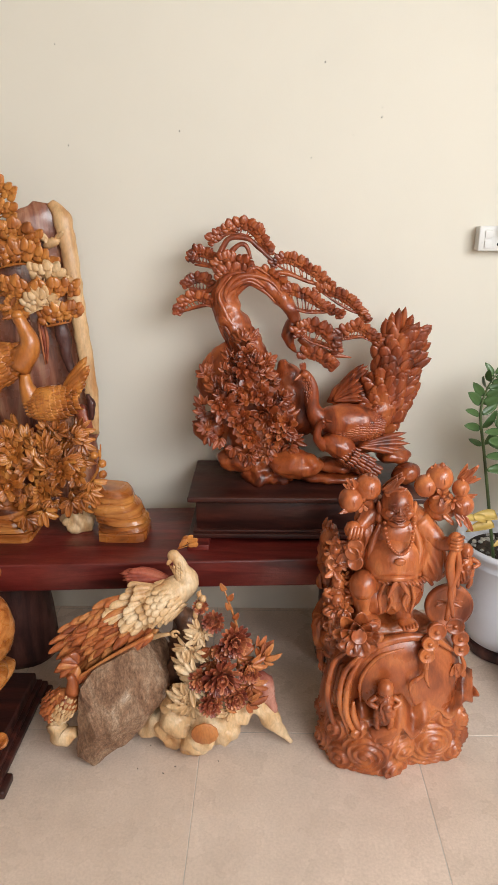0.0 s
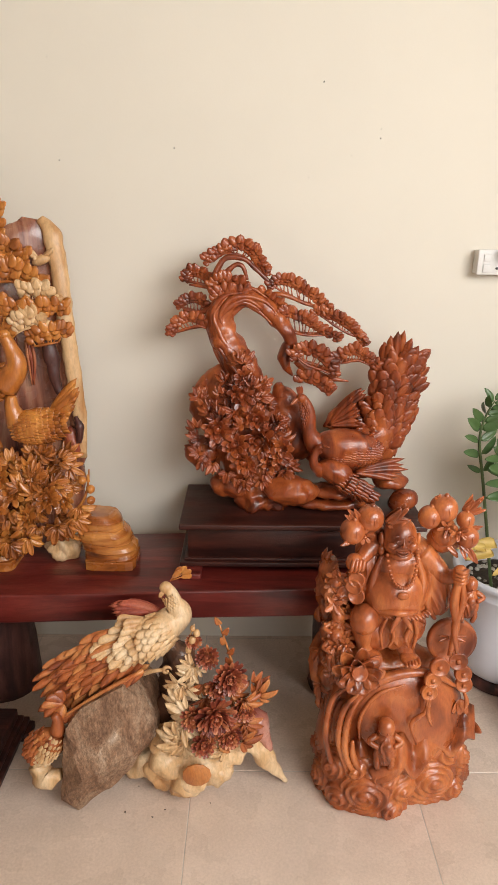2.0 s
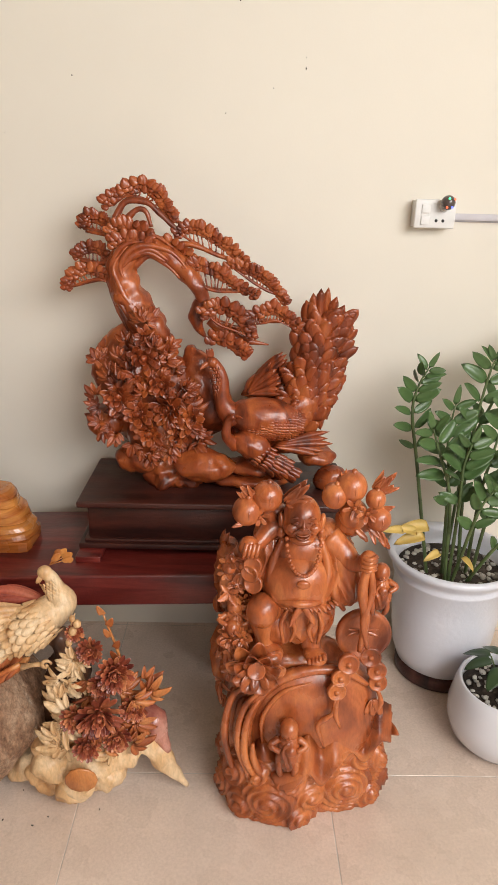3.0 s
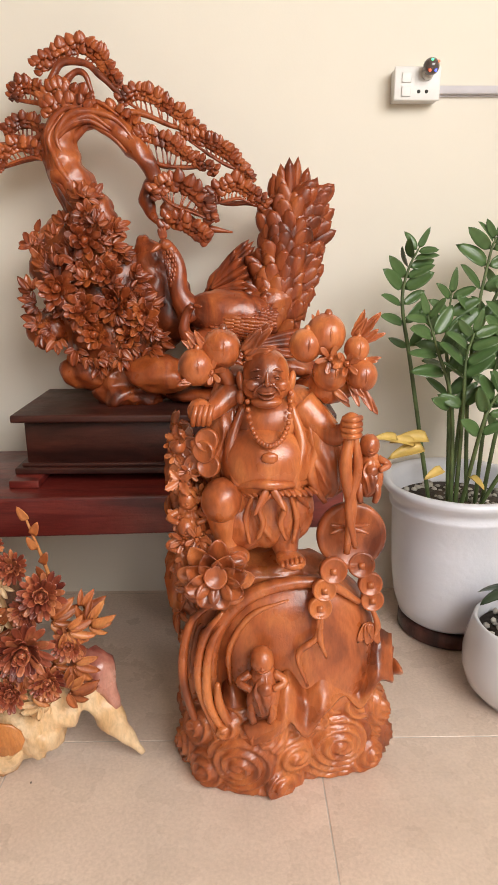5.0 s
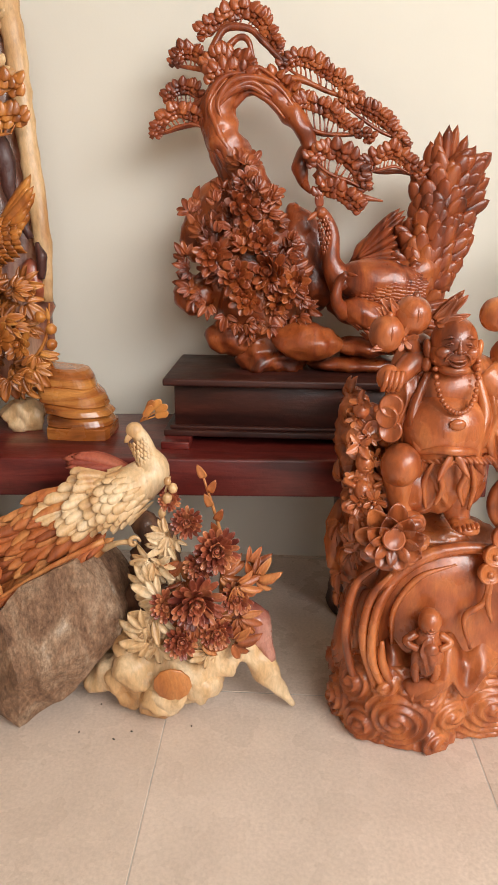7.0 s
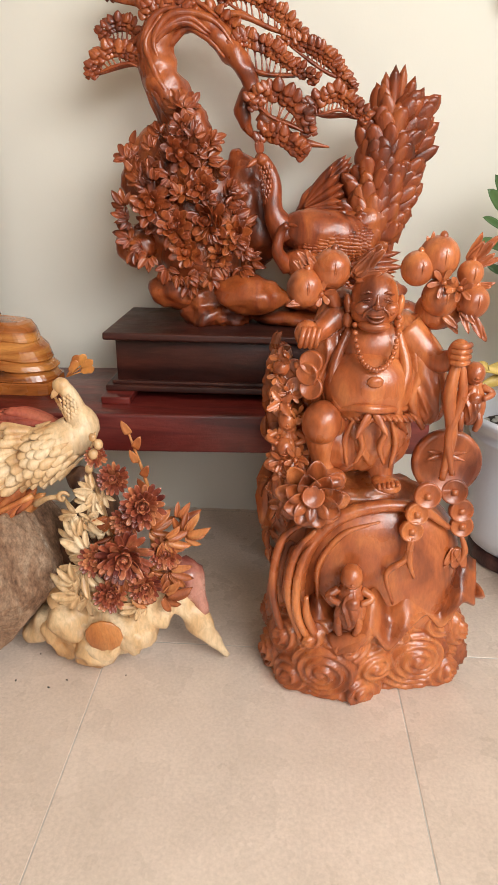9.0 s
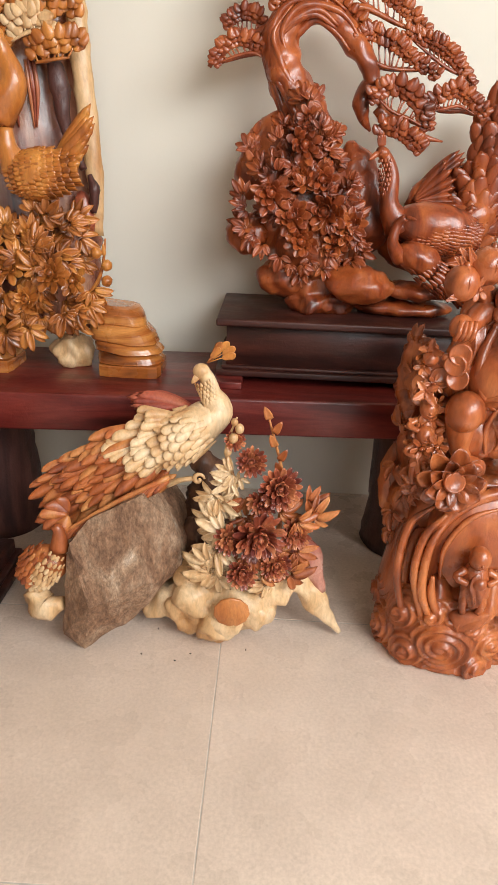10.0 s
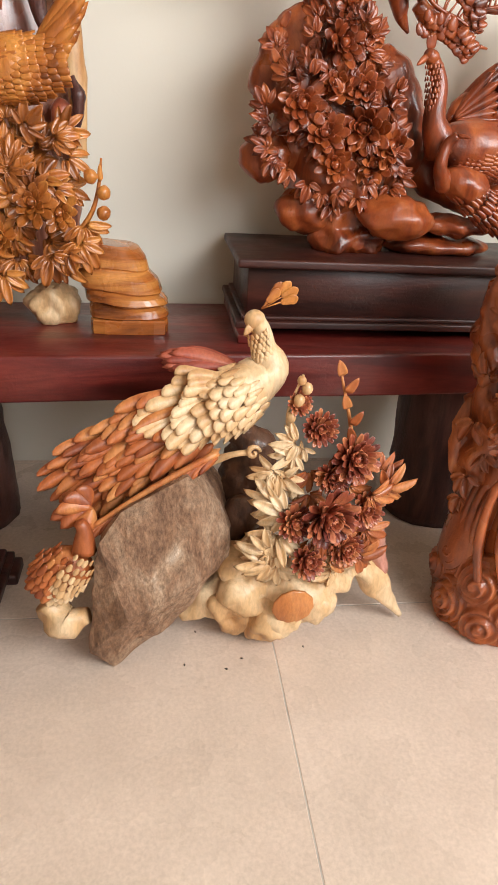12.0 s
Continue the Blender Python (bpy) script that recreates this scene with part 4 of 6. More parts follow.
# raised tail
bm = bmesh.new()
blob(bm, (0.408, 2.600, 0.914), (0.045, 0.022, 0.11), (0, 20, 0), 0.008, 25, 4)
blob(bm, (0.432, 2.600, 1.025), (0.036, 0.018, 0.07), (0, 10, 0), 0.006, 25, 4)
blob(bm, (0.368, 2.570, 0.833), (0.07, 0.03, 0.045), (0, -30, 0), 0.006, 25, 4)
part("tail_core", bm, M_RED, crane)
bm = bmesh.new()
for u in range(14):
    c = Vector((0.365, 2.575, 0.781)).lerp(Vector((0.438, 2.590, 1.054)), u / 13) + Vector((0.012 * math.sin(u * 0.28), 0, 0))
    for k in range(8):
        s = (k + 0.5 * (u % 2)) / 7.5 * 2 - 1
        d = Vector((0.22 + 0.6 * s + rng.uniform(-0.3, 0.3), rng.uniform(-0.2, 0.0), 1.0 - 0.35 * abs(s)))
        q = c + Vector((s * 0.05, -0.024 * (1 - s * s), rng.uniform(-0.01, 0.01)))
        blade(bm, frame_at(q, d, (s * 0.5 + rng.uniform(-0.3, 0.3), -1, rng.uniform(-0.2, 0.4))), rng.uniform(0.045, 0.065), rng.uniform(0.03, 0.042), cup=-0.1, bend=rng.uniform(-0.08, 0.02), thick=0.0015, n=6, ridge=-0.3, tip=0.9)
pieces("tail_feather", bm, M_RED, crane)
bm = bmesh.new()
fan(bm, (0.426, 2.590, 0.976), [(0.382, 2.590, 1.124), (0.411, 2.590, 1.144), (0.442, 2.590, 1.150), (0.479, 2.590, 1.121), (0.497, 2.590, 1.083), (0.503, 2.590, 1.030)], 9, 0.03, rng, short=0.2)
fan(bm, (0.420, 2.590, 0.889), [(0.506, 2.600, 1.013), (0.501, 2.600, 0.951), (0.493, 2.600, 0.888), (0.475, 2.600, 0.831), (0.443, 2.600, 0.772), (0.395, 2.580, 0.761)], 11, 0.03, rng, short=0.25)
pieces("tail_plume", bm, M_RED, crane)
# small crane below
bm = bmesh.new()
blob(bm, (0.255, 2.500, 0.756), (0.055, 0.035, 0.034), (0, 22, 0), 0.003, 40, 4)
tube(bm, [(0.214, 2.500, 0.756), (0.189, 2.480, 0.789), (0.195, 2.480, 0.829), (0.208, 2.470, 0.845)], (0.02, 0.013, 0.01, 0.008), 12)
blade(bm, frame_at((0.208, 2.470, 0.845), (1, -0.3, -0.1), (0, -1, 0)), 0.025, 0.009, thick=0.003)
feathers(bm, (0.213, 2.500, 0.774), (0.362, 2.510, 0.680), 0.034, 7, 0.03, 0.014, rng)
fan(bm, (0.308, 2.520, 0.749), [(0.453, 2.540, 0.787), (0.464, 2.540, 0.751), (0.430, 2.530, 0.727)], 6, 0.02, rng)
part("small_crane", bm, M_RED, crane)
# peonies and leaves over the rock
for p, r in (((-0.020, 2.505, 0.980), 0.04), ((-0.085, 2.505, 0.881), 0.042), ((0.041, 2.505, 0.847), 0.048), ((0.093, 2.505, 0.818), 0.04), ((-0.011, 2.505, 0.782), 0.038), ((-0.019, 2.505, 0.911), 0.036), ((0.024, 2.505, 0.913), 0.034), ((-0.038, 2.505, 0.834), 0.04), ((0.068, 2.505, 0.784), 0.034), ((-0.011, 2.505, 1.027), 0.03)):
    bm = bmesh.new()
    flower(bm, p, r, (rng.uniform(-0.5, 0.2), -1, rng.uniform(0.0, 0.6)), rng)
    part("peony", bm, M_RED, crane)
for p, (dx, dz) in (((-0.147, 2.520, 0.807), (-1, 0.2)), ((-0.142, 2.520, 0.878), (-1, 0.4)), ((0.053, 2.520, 0.741), (0.2, -1)), ((-0.014, 2.520, 0.713), (-0.3, -1)), ((0.066, 2.520, 0.939), (0.4, 1)), ((0.125, 2.520, 0.777), (1, -0.3)), ((-0.118, 2.520, 0.787), (-0.8, -0.5)), ((-0.101, 2.520, 0.942), (-0.6, 0.8)), ((-0.139, 2.520, 0.974), (-0.2, 1)), ((-0.118, 2.520, 0.913), (-0.9, 0.2)), ((-0.051, 2.520, 0.752), (-0.4, -1)), ((0.015, 2.520, 0.742), (0, -1)), ((0.093, 2.520, 0.746), (0.5, -1)), ((0.099, 2.520, 0.856), (1, 0.3)), ((0.083, 2.520, 0.897), (0.8, 0.6)), ((0.021, 2.520, 0.957), (0.5, 0.7)), ((-0.050, 2.520, 1.010), (-0.5, 0.9)), ((-0.036, 2.520, 1.064), (-0.3, 1)), ((-0.001, 2.520, 1.065), (0.3, 1)), ((0.028, 2.520, 1.013), (0.7, 0.6)), ((-0.064, 2.520, 0.943), (-0.5, 0.5)), ((-0.068, 2.520, 0.826), (-0.6, -0.4)), ((0.022, 2.520, 0.805), (0.1, -1)), ((-0.047, 2.520, 0.886), (0, 1)), ((0.068, 2.520, 0.861), (0.4, 0.4)), ((-0.007, 2.520, 0.846), (-0.2, -0.8)), ((-0.095, 2.520, 0.843), (-1, -0.1)), ((0.104, 2.520, 0.814), (0.9, 0.1)), ((-0.040, 2.520, 0.961), (-0.6, 0.3)), ((0.005, 2.520, 0.996), (0.6, 0.1)), ((-0.091, 2.520, 0.769), (-0.6, -0.9)), ((0.050, 2.520, 0.782), (0.3, -0.9)), ((-0.133, 2.520, 0.841), (-1, 0)), ((0.009, 2.520, 0.882), (0, 1)), ((-0.041, 2.520, 0.796), (-0.5, -0.8))):
    bm = bmesh.new()
    for k in range(2):
        q = Vector(p) + Vector((rng.uniform(-0.014, 0.014), 0.012 * k + rng.uniform(-0.008, 0.004), rng.uniform(-0.014, 0.014)))
        leaf_fan(bm, q, (dx + rng.uniform(-0.4, 0.4), -0.1, dz + rng.uniform(-0.4, 0.4)), rng.uniform(0.028, 0.042), rng, 5, 70, (rng.uniform(-0.5, 0.4), -1, rng.uniform(-0.2, 0.7)), 0.46, 0.4)
    part("leaf_spray", bm, M_RED, crane)
for k in range(46):
    a, f = rng.uniform(0, 6.28), math.sqrt(rng.random())
    p = Vector((0.0 + 0.1 * f * math.cos(a) - 0.12 * f * math.sin(a) * 0.2, 2.49 + rng.uniform(-0.012, 0.02), 0.865 + 0.16 * f * math.sin(a)))
    bm = bmesh.new()
    leaf_fan(bm, p, (math.cos(a) + rng.uniform(-0.8, 0.8), -0.3, math.sin(a) + rng.uniform(-0.8, 0.8)), rng.uniform(0.024, 0.036), rng, rng.choice((3, 4, 5)), 60, (rng.uniform(-0.5, 0.5), -1, rng.uniform(-0.2, 0.7)), 0.5, 0.5)
    part("leaf_spray", bm, M_RED, crane)
bm = bmesh.new()
for a, b in (((-0.097, 2.540, 0.819), (-0.128, 2.530, 0.999)), ((-0.086, 2.540, 0.868), (-0.137, 2.530, 0.959)), ((-0.072, 2.540, 0.893), (-0.076, 2.530, 0.964))):
    a, b = Vector(a), Vector(b)
    tube(bm, [a, a.lerp(b, 0.5) + Vector((0.005, 0, 0)), b], (0.005, 0.003), 6)
    for k in range(5):
        q = a.lerp(b, 0.35 + 0.16 * k)
        blade(bm, frame_at(q, (-0.7 if k % 2 else 0.5, -0.2, 1), (0, -1, 0.1)), 0.032, 0.015, cup=0.5, thick=0.003)
part("peony_leaves", bm, M_RED, crane, "carved lobed leaves")

# ---- golden carving with phoenixes at the end of the bench ----
rng = random.Random(23)
gold = thing("phoenix_pine_carving", (-0.62, 2.52, 0.462), "golden brown openwork carving of pine and phoenixes on the bench", "wood carving")
bm = bmesh.new()
tube(bm, [(-0.642, 2.570, 0.539), (-0.644, 2.580, 0.692), (-0.652, 2.590, 0.894), (-0.656, 2.600, 1.136), (-0.629, 2.605, 1.301), (-0.594, 2.610, 1.396), (-0.585, 2.610, 1.439)], (0.15, 0.15, 0.155, 0.145, 0.105, 0.075, 0.03), 28, 7, 0.1, flat=0.26)
part("slab_trunk", bm, wood("streaked_slab", (0.05, 0.016, 0.012), (0.27, 0.095, 0.055), (0.52, 0.28, 0.17), (9, 9, 0.9), island=0, rough=0.25, coat=0.5), gold, "streaked brown and violet trunk slab")
bm = bmesh.new()
tube(bm, [(-0.491, 2.575, 0.766), (-0.493, 2.580, 0.902), (-0.503, 2.585, 1.024), (-0.515, 2.590, 1.158), (-0.521, 2.595, 1.272), (-0.529, 2.600, 1.351), (-0.539, 2.605, 1.405), (-0.568, 2.610, 1.439)], (0.012, 0.02, 0.022, 0.024, 0.024, 0.026, 0.024, 0.012), 14, 6, 0.22, flat=0.6)
part("sapwood_edge", bm, M_SAP, gold, "pale sapwood edge")
bm = bmesh.new()
tube(bm, [(-0.569, 2.555, 1.162), (-0.550, 2.550, 1.081), (-0.543, 2.550, 0.996), (-0.507, 2.545, 0.911)], (0.012, 0.02, 0.014, 0.008), 10, 6, 0.5)
tube(bm, [(-0.496, 2.550, 0.901), (-0.486, 2.545, 0.868), (-0.493, 2.550, 0.821)], (0.006, 0.013, 0.008), 10, 5, 0.4)
part("bark_strip", bm, M_LOG, gold, "dark ragged bark strip")
bm = bmesh.new()
for k in range(7):
    x = rng.uniform(-0.05, 0.05)
    q = Vector((-0.604, 2.545, 1.130)) + Vector((x, 0, rng.uniform(-0.01, 0.01)))
    tube(bm, [q, q + Vector((0.004, 0, -0.06)), q + Vector((rng.uniform(-0.01, 0.01), 0.005, -0.13))], (0.004, 0.005, 0.002), 6)
blob(bm, (-0.515, 2.560, 0.817), (0.022, 0.02, 0.05), (0, -12, 0), 0.008, 30)
pieces("carved_strand", bm, M_FLOWER, gold)
bm = bmesh.new()
fan(bm, (-0.566, 2.570, 1.333), [(-0.598, 2.565, 1.366), (-0.579, 2.560, 1.339), (-0.519, 2.560, 1.365)], 5, 0.016, rng)
blob(bm, (-0.561, 2.565, 1.333), (0.026, 0.014, 0.013), (0, -20, 0))
part("tiny_bird", bm, M_SAP, gold, "pale carved little bird")
for pts, size, material in (
    ([(-0.789, 2.560, 1.495), (-0.725, 2.560, 1.528), (-0.646, 2.560, 1.488)], 0.03, M_GOLD),
    ([(-0.842, 2.550, 1.438), (-0.750, 2.550, 1.466), (-0.657, 2.550, 1.444)], 0.03, M_GOLD),
    ([(-0.924, 2.540, 1.392), (-0.807, 2.540, 1.416), (-0.705, 2.540, 1.395)], 0.032, M_GOLD),
    ([(-0.711, 2.530, 1.381), (-0.653, 2.530, 1.396), (-0.587, 2.540, 1.370)], 0.032, M_GOLD),
    ([(-0.995, 2.530, 1.307), (-0.860, 2.530, 1.335), (-0.717, 2.530, 1.307)], 0.033, M_GOLD),
    ([(-0.724, 2.510, 1.321), (-0.627, 2.510, 1.341), (-0.537, 2.520, 1.301)], 0.033, M_GOLD),
    ([(-0.596, 2.500, 1.286), (-0.540, 2.500, 1.283), (-0.505, 2.510, 1.256)], 0.03, M_SAP),
    ([(-0.945, 2.510, 1.231), (-0.794, 2.510, 1.266), (-0.651, 2.510, 1.238)], 0.033, M_GOLD),
    ([(-0.674, 2.490, 1.255), (-0.612, 2.490, 1.236), (-0.498, 2.510, 1.241)], 0.03, M_GOLD),
    ([(-0.631, 2.490, 1.194), (-0.573, 2.490, 1.218), (-0.538, 2.500, 1.187)], 0.028, M_SAP),
    ([(-0.588, 2.500, 1.162), (-0.539, 2.500, 1.171), (-0.496, 2.510, 1.178)], 0.028, M_GOLD),
    ([(-0.692, 2.500, 1.183), (-0.658, 2.500, 1.196), (-0.628, 2.500, 1.169)], 0.03, M_GOLD),
):
    bm = bmesh.new()
    pad(bm, pts, size, rng, 0.01)
    part("pine_pad", bm, material, gold)
bm = bmesh.new()
tube(bm, [(-0.900, 2.550, 1.071), (-0.851, 2.550, 1.205), (-0.791, 2.550, 1.301), (-0.753, 2.560, 1.394), (-0.729, 2.560, 1.484)], (0.03, 0.028, 0.02, 0.014, 0.006), 12, 6, 0.25)
tube(bm, [(-0.806, 2.540, 1.271), (-0.685, 2.530, 1.305), (-0.559, 2.530, 1.245)], (0.014, 0.01, 0.005), 8, 5, 0.2)
part("pine_branch", bm, M_GOLD, gold)
# standing phoenix
bm = bmesh.new()
blob(bm, (-0.717, 2.460, 1.009), (0.085, 0.055, 0.062), (0, -25, 0), 0.003, 30, 4)
tube(bm, [(-0.657, 2.455, 1.015), (-0.614, 2.450, 1.066), (-0.626, 2.450, 1.117), (-0.638, 2.445, 1.148)], (0.042, 0.028, 0.019, 0.016), 12, 6)
blob(bm, (-0.638, 2.445, 1.152), (0.017, 0.013, 0.014))
blade(bm, frame_at((-0.649, 2.440, 1.152), (-1, -0.2, -0.35), (0, -1, 0)), 0.032, 0.012, thick=0.004)
tube(bm, [(-0.718, 2.450, 0.948), (-0.740, 2.450, 0.888), (-0.736, 2.450, 0.836)], (0.009, 0.006, 0.004), 8)
part("phoenix_body", bm, M_GOLD, gold)
bm = bmesh.new()
feathers(bm, (-0.624, 2.460, 1.044), (-0.825, 2.470, 0.964), 0.06, 10, 0.034, 0.022, rng, (-90, 85))
fan(bm, (-0.763, 2.450, 0.996), [(-0.933, 2.450, 1.089), (-0.929, 2.450, 0.991), (-0.954, 2.460, 0.834), (-0.855, 2.460, 0.802)], 12, 0.026, rng)
pieces("wing_feather", bm, M_GOLD, gold)
bm = bmesh.new()
spray(bm, (-0.651, 2.450, 1.172), 0.03, (0, -1, 0.4), rng, 5)
part("phoenix_crest", bm, M_GOLD, gold)
# lower bird with spread tail
bm = bmesh.new()
blob(bm, (-0.573, 2.450, 0.902), (0.072, 0.05, 0.052), (0, -8, 0), 0.003, 30, 4)
tube(bm, [(-0.625, 2.450, 0.909), (-0.637, 2.445, 0.952), (-0.637, 2.445, 0.988)], (0.034, 0.02, 0.014), 12)
blade(bm, frame_at((-0.636, 2.440, 0.990), (-0.8, -0.2, 0.5), (0, -1, 0)), 0.022, 0.009, thick=0.003)
feathers(bm, (-0.648, 2.450, 0.891), (-0.500, 2.455, 0.912), 0.052, 11, 0.018, 0.014, rng, (-85, 85), lift=0.04)
fan(bm, (-0.568, 2.460, 0.899), [(-0.458, 2.460, 1.036), (-0.453, 2.460, 1.004), (-0.465, 2.460, 0.970), (-0.484, 2.460, 0.928)], 9, 0.026, rng)
part("small_phoenix", bm, M_GOLD, gold)
# peonies
bm = bmesh.new()
for p, r in (((-0.562, 2.430, 0.698), 0.04), ((-0.661, 2.440, 0.706), 0.04), ((-0.623, 2.430, 0.639), 0.036), ((-0.519, 2.440, 0.684), 0.034), ((-0.721, 2.420, 0.656), 0.045), ((-0.700, 2.450, 0.752), 0.04), ((-0.763, 2.440, 0.700), 0.045), ((-0.611, 2.460, 0.756), 0.034), ((-0.786, 2.420, 0.622), 0.045)):
    bm = bmesh.new()
    flower(bm, p, r, (rng.uniform(-0.2, 0.3), -1, rng.uniform(0, 0.5)), rng)
    part("peony", bm, M_GOLD, gold)
for k in range(130):
    p = Vector((-0.625, 2.455, 0.696)) + Vector((rng.uniform(-0.26, 0.12), rng.uniform(-0.03, 0.03), rng.uniform(-0.1, 0.13)))
    bm = bmesh.new()
    way = (p - Vector((-0.64, 2.46, 0.72))) * 6 + Vector((rng.uniform(-0.5, 0.5), -0.2, rng.uniform(-0.6, 0.4)))
    leaf_fan(bm, p, way, rng.uniform(0.038, 0.056), rng, rng.choice((5, 6, 7)), 72, (rng.uniform(-0.4, 0.5), -1, rng.uniform(-0.3, 0.5)), 0.4, 0.35)
    part("leaf_spray", bm, M_GOLD, gold)
bm = bmesh.new()
for p in ((-0.478, 2.440, 0.666), (-0.539, 2.420, 0.614), (-0.625, 2.420, 0.578), (-0.487, 2.430, 0.636), (-0.676, 2.410, 0.567)):
    leaf_fan(bm, p, (0.3, -0.1, -1), 0.06, rng, 7, 75, (0.2, -1, -0.1), 0.4)
part("peony_leaves", bm, M_GOLD, gold, "carved lobed leaves")
bm = bmesh.new()
for p, r in (((-0.462, 2.440, 0.746), 0.0125), ((-0.440, 2.440, 0.720), 0.0125), ((-0.442, 2.440, 0.686), 0.0125)):
    blob(bm, p, r, amp=0.0015, freq=120)
tube(bm, [(-0.502, 2.450, 0.632), (-0.463, 2.450, 0.686), (-0.448, 2.450, 0.737), (-0.443, 2.450, 0.776)], (0.006, 0.004, 0.002), 6)
blade(bm, frame_at((-0.445, 2.440, 0.738), (0, 0, 1), (0, -1, 0)), 0.03, 0.01, thick=0.003)
part("bud_sprig", bm, M_GOLD, gold)
# ledged rock feet
for cx, cy in ((-0.402, 2.5), (-0.755, 2.49)):
    bm = bmesh.new()
    loft(bm, [(cx, cy, 0.074, 0.066, 0.4622), (cx, cy, 0.075, 0.067, 0.465), (cx, cy, 0.075, 0.067, 0.487), (cx, cy, 0.073, 0.065, 0.49)], 28, 8)
    for z0, z1, dx, a, b in ((0.489, 0.519, -0.002, 0.077, 0.069), (0.516, 0.542, -0.006, 0.081, 0.071), (0.539, 0.584, -0.018, 0.08, 0.066), (0.58, 0.622, -0.028, 0.064, 0.056)):
        loft(bm, [(cx + dx + 0.004, cy, a * 0.95, b * 0.93, z0), (cx + dx + 0.002, cy, a, b, z0 + 0.004), (cx + dx - 0.003, cy, a * 0.96, b * 0.97, z0 * 0.4 + z1 * 0.6), (cx + dx - 0.01, cy, a * 0.84, b * 0.86, z1 - 0.003), (cx + dx - 0.012, cy, a * 0.7, b * 0.75, z1)], 48, 2.7, 0.005)
    for v in bm.verts:
        v.co.z += 0.1 * (cx - v.co.x) * max(0.0, min(1.0, (v.co.z - 0.5) / 0.05))
    part("rock_foot", bm, M_FOOT, gold, "ledged block of polished golden wood", smooth=False)
bm = bmesh.new()
blob(bm, (-0.554, 2.520, 0.501), (0.05, 0.04, 0.045), (0, 20, 0), 0.015, 25, 4)
for v in bm.verts:
    v.co.z = max(v.co.z, 0.4622)
part("burl", bm, M_SAP, gold, "pale pitted burl")

# ---- low dark stand with a round carving ----
low = thing("low_stand", (-0.9, 2.1, 0), "low dark wooden stand with carved cloud feet", "stand")
bm = bmesh.new()
box(bm, (-1.4, 1.945, 0.05), (-0.665, 2.3, 0.085), 0.006, 3)
part("stand_top", bm, M_DARK, low)
bm = bmesh.new()
box(bm, (-1.4, 1.925, 0.02), (-0.64, 2.32, 0.038), 0.004, 2)
box(bm, (-1.4, 1.935, 0.037), (-0.652, 2.31, 0.052), 0.005, 2)
part("moulding", bm, M_DARK, low)
for x, y in ((-0.645, 1.935), (-0.645, 2.27), (-1.37, 1.935), (-1.37, 2.27)):
    bm = bmesh.new()
    box(bm, (x - 0.05, y - 0.015, 0.0), (x + 0.02, y + 0.05, 0.024), 0.006, 2)
    part("foot", bm, M_DARK, low)
ballc = thing("round_carving", (-0.85, 2.12, 0.085), "round polished orange burl carving on a low dark stand", "wood carving")
M_BURL = wood("orange_burl", (0.26, 0.065, 0.015), (0.5, 0.165, 0.033), (0.64, 0.27, 0.075), (14, 14, 14), island=0.1, rough=0.25, coat=0.5)
bm = bmesh.new()
blob(bm, (-0.742, 2.120, 0.368), (0.11, 0.1, 0.12), (0, 10, 0), 0.006, 12, 4)
part("bowl_body", bm, M_BURL, ballc)
bm = bmesh.new()
blob(bm, (-0.779, 2.080, 0.217), (0.13, 0.11, 0.03), (0, -12, 0), 0.008, 15, 4)
blob(bm, (-0.720, 2.120, 0.206), (0.07, 0.09, 0.022), (0, -20, 0), 0.006, 15, 4)
blob(bm, (-0.676, 2.130, 0.538), (0.03, 0.025, 0.025), (0, 0, 0), 0.006, 40)
blob(bm, (-0.719, 2.130, 0.552), (0.05, 0.03, 0.02), (0, 20, 0), 0.006, 40)
pieces("lotus_leaf", bm, M_BURL, ballc)
for p in ((-0.665, 2.020, 0.211), (-0.703, 2.000, 0.171), (-0.746, 2.020, 0.200)):
    bm = bmesh.new()
    disc(bm, (p[0], p[1], 0.093), 0.022, 0.014, (0.1, -0.5, 1), rim=0.0006)
    part("coin", bm, M_BURL, ballc)

# ---- root and stone with the pale phoenix, on the floor ----
rng = random.Random(31)
root = thing("phoenix_root_carving", (-0.2, 2.1, 0), "pale and brown phoenix carving with flowers on driftwood and stone", "wood carving")
bm = bmesh.new()
corners = [(-0.457, 2.030, 0.091), (-0.438, 2.030, 0.260), (-0.405, 2.050, 0.301), (-0.302, 2.075, 0.348), (-0.286, 2.075, 0.336), (-0.282, 2.045, 0.239), (-0.295, 2.020, 0.178), (-0.395, 1.990, 0.139)]
edges = [(-0.463, 2.020, 0.045), (-0.424, 2.030, 0.002), (-0.325, 2.065, 0.063), (-0.291, 2.065, 0.107), (-0.229, 2.095, 0.179), (-0.229, 2.095, 0.225), (-0.246, 2.100, 0.278), (-0.280, 2.110, 0.325)]
for c in corners + edges:
    bm.verts.new(c)
    bm.verts.new(Vector(c) * 1.0 + Vector((0.012, 0.11, -0.012)))
hull = bmesh.ops.convex_hull(bm, input=bm.verts[:])
bmesh.ops.delete(bm, geom=[v for v in bm.verts if not v.link_faces], context="VERTS")
bmesh.ops.triangulate(bm, faces=bm.faces[:])
for k in range(5):
    bmesh.ops.subdivide_edges(bm, edges=[e for e in bm.edges if e.calc_length() > 0.008], cuts=1, use_grid_fill=True)
bmesh.ops.triangulate(bm, faces=bm.faces[:])
bm.normal_update()
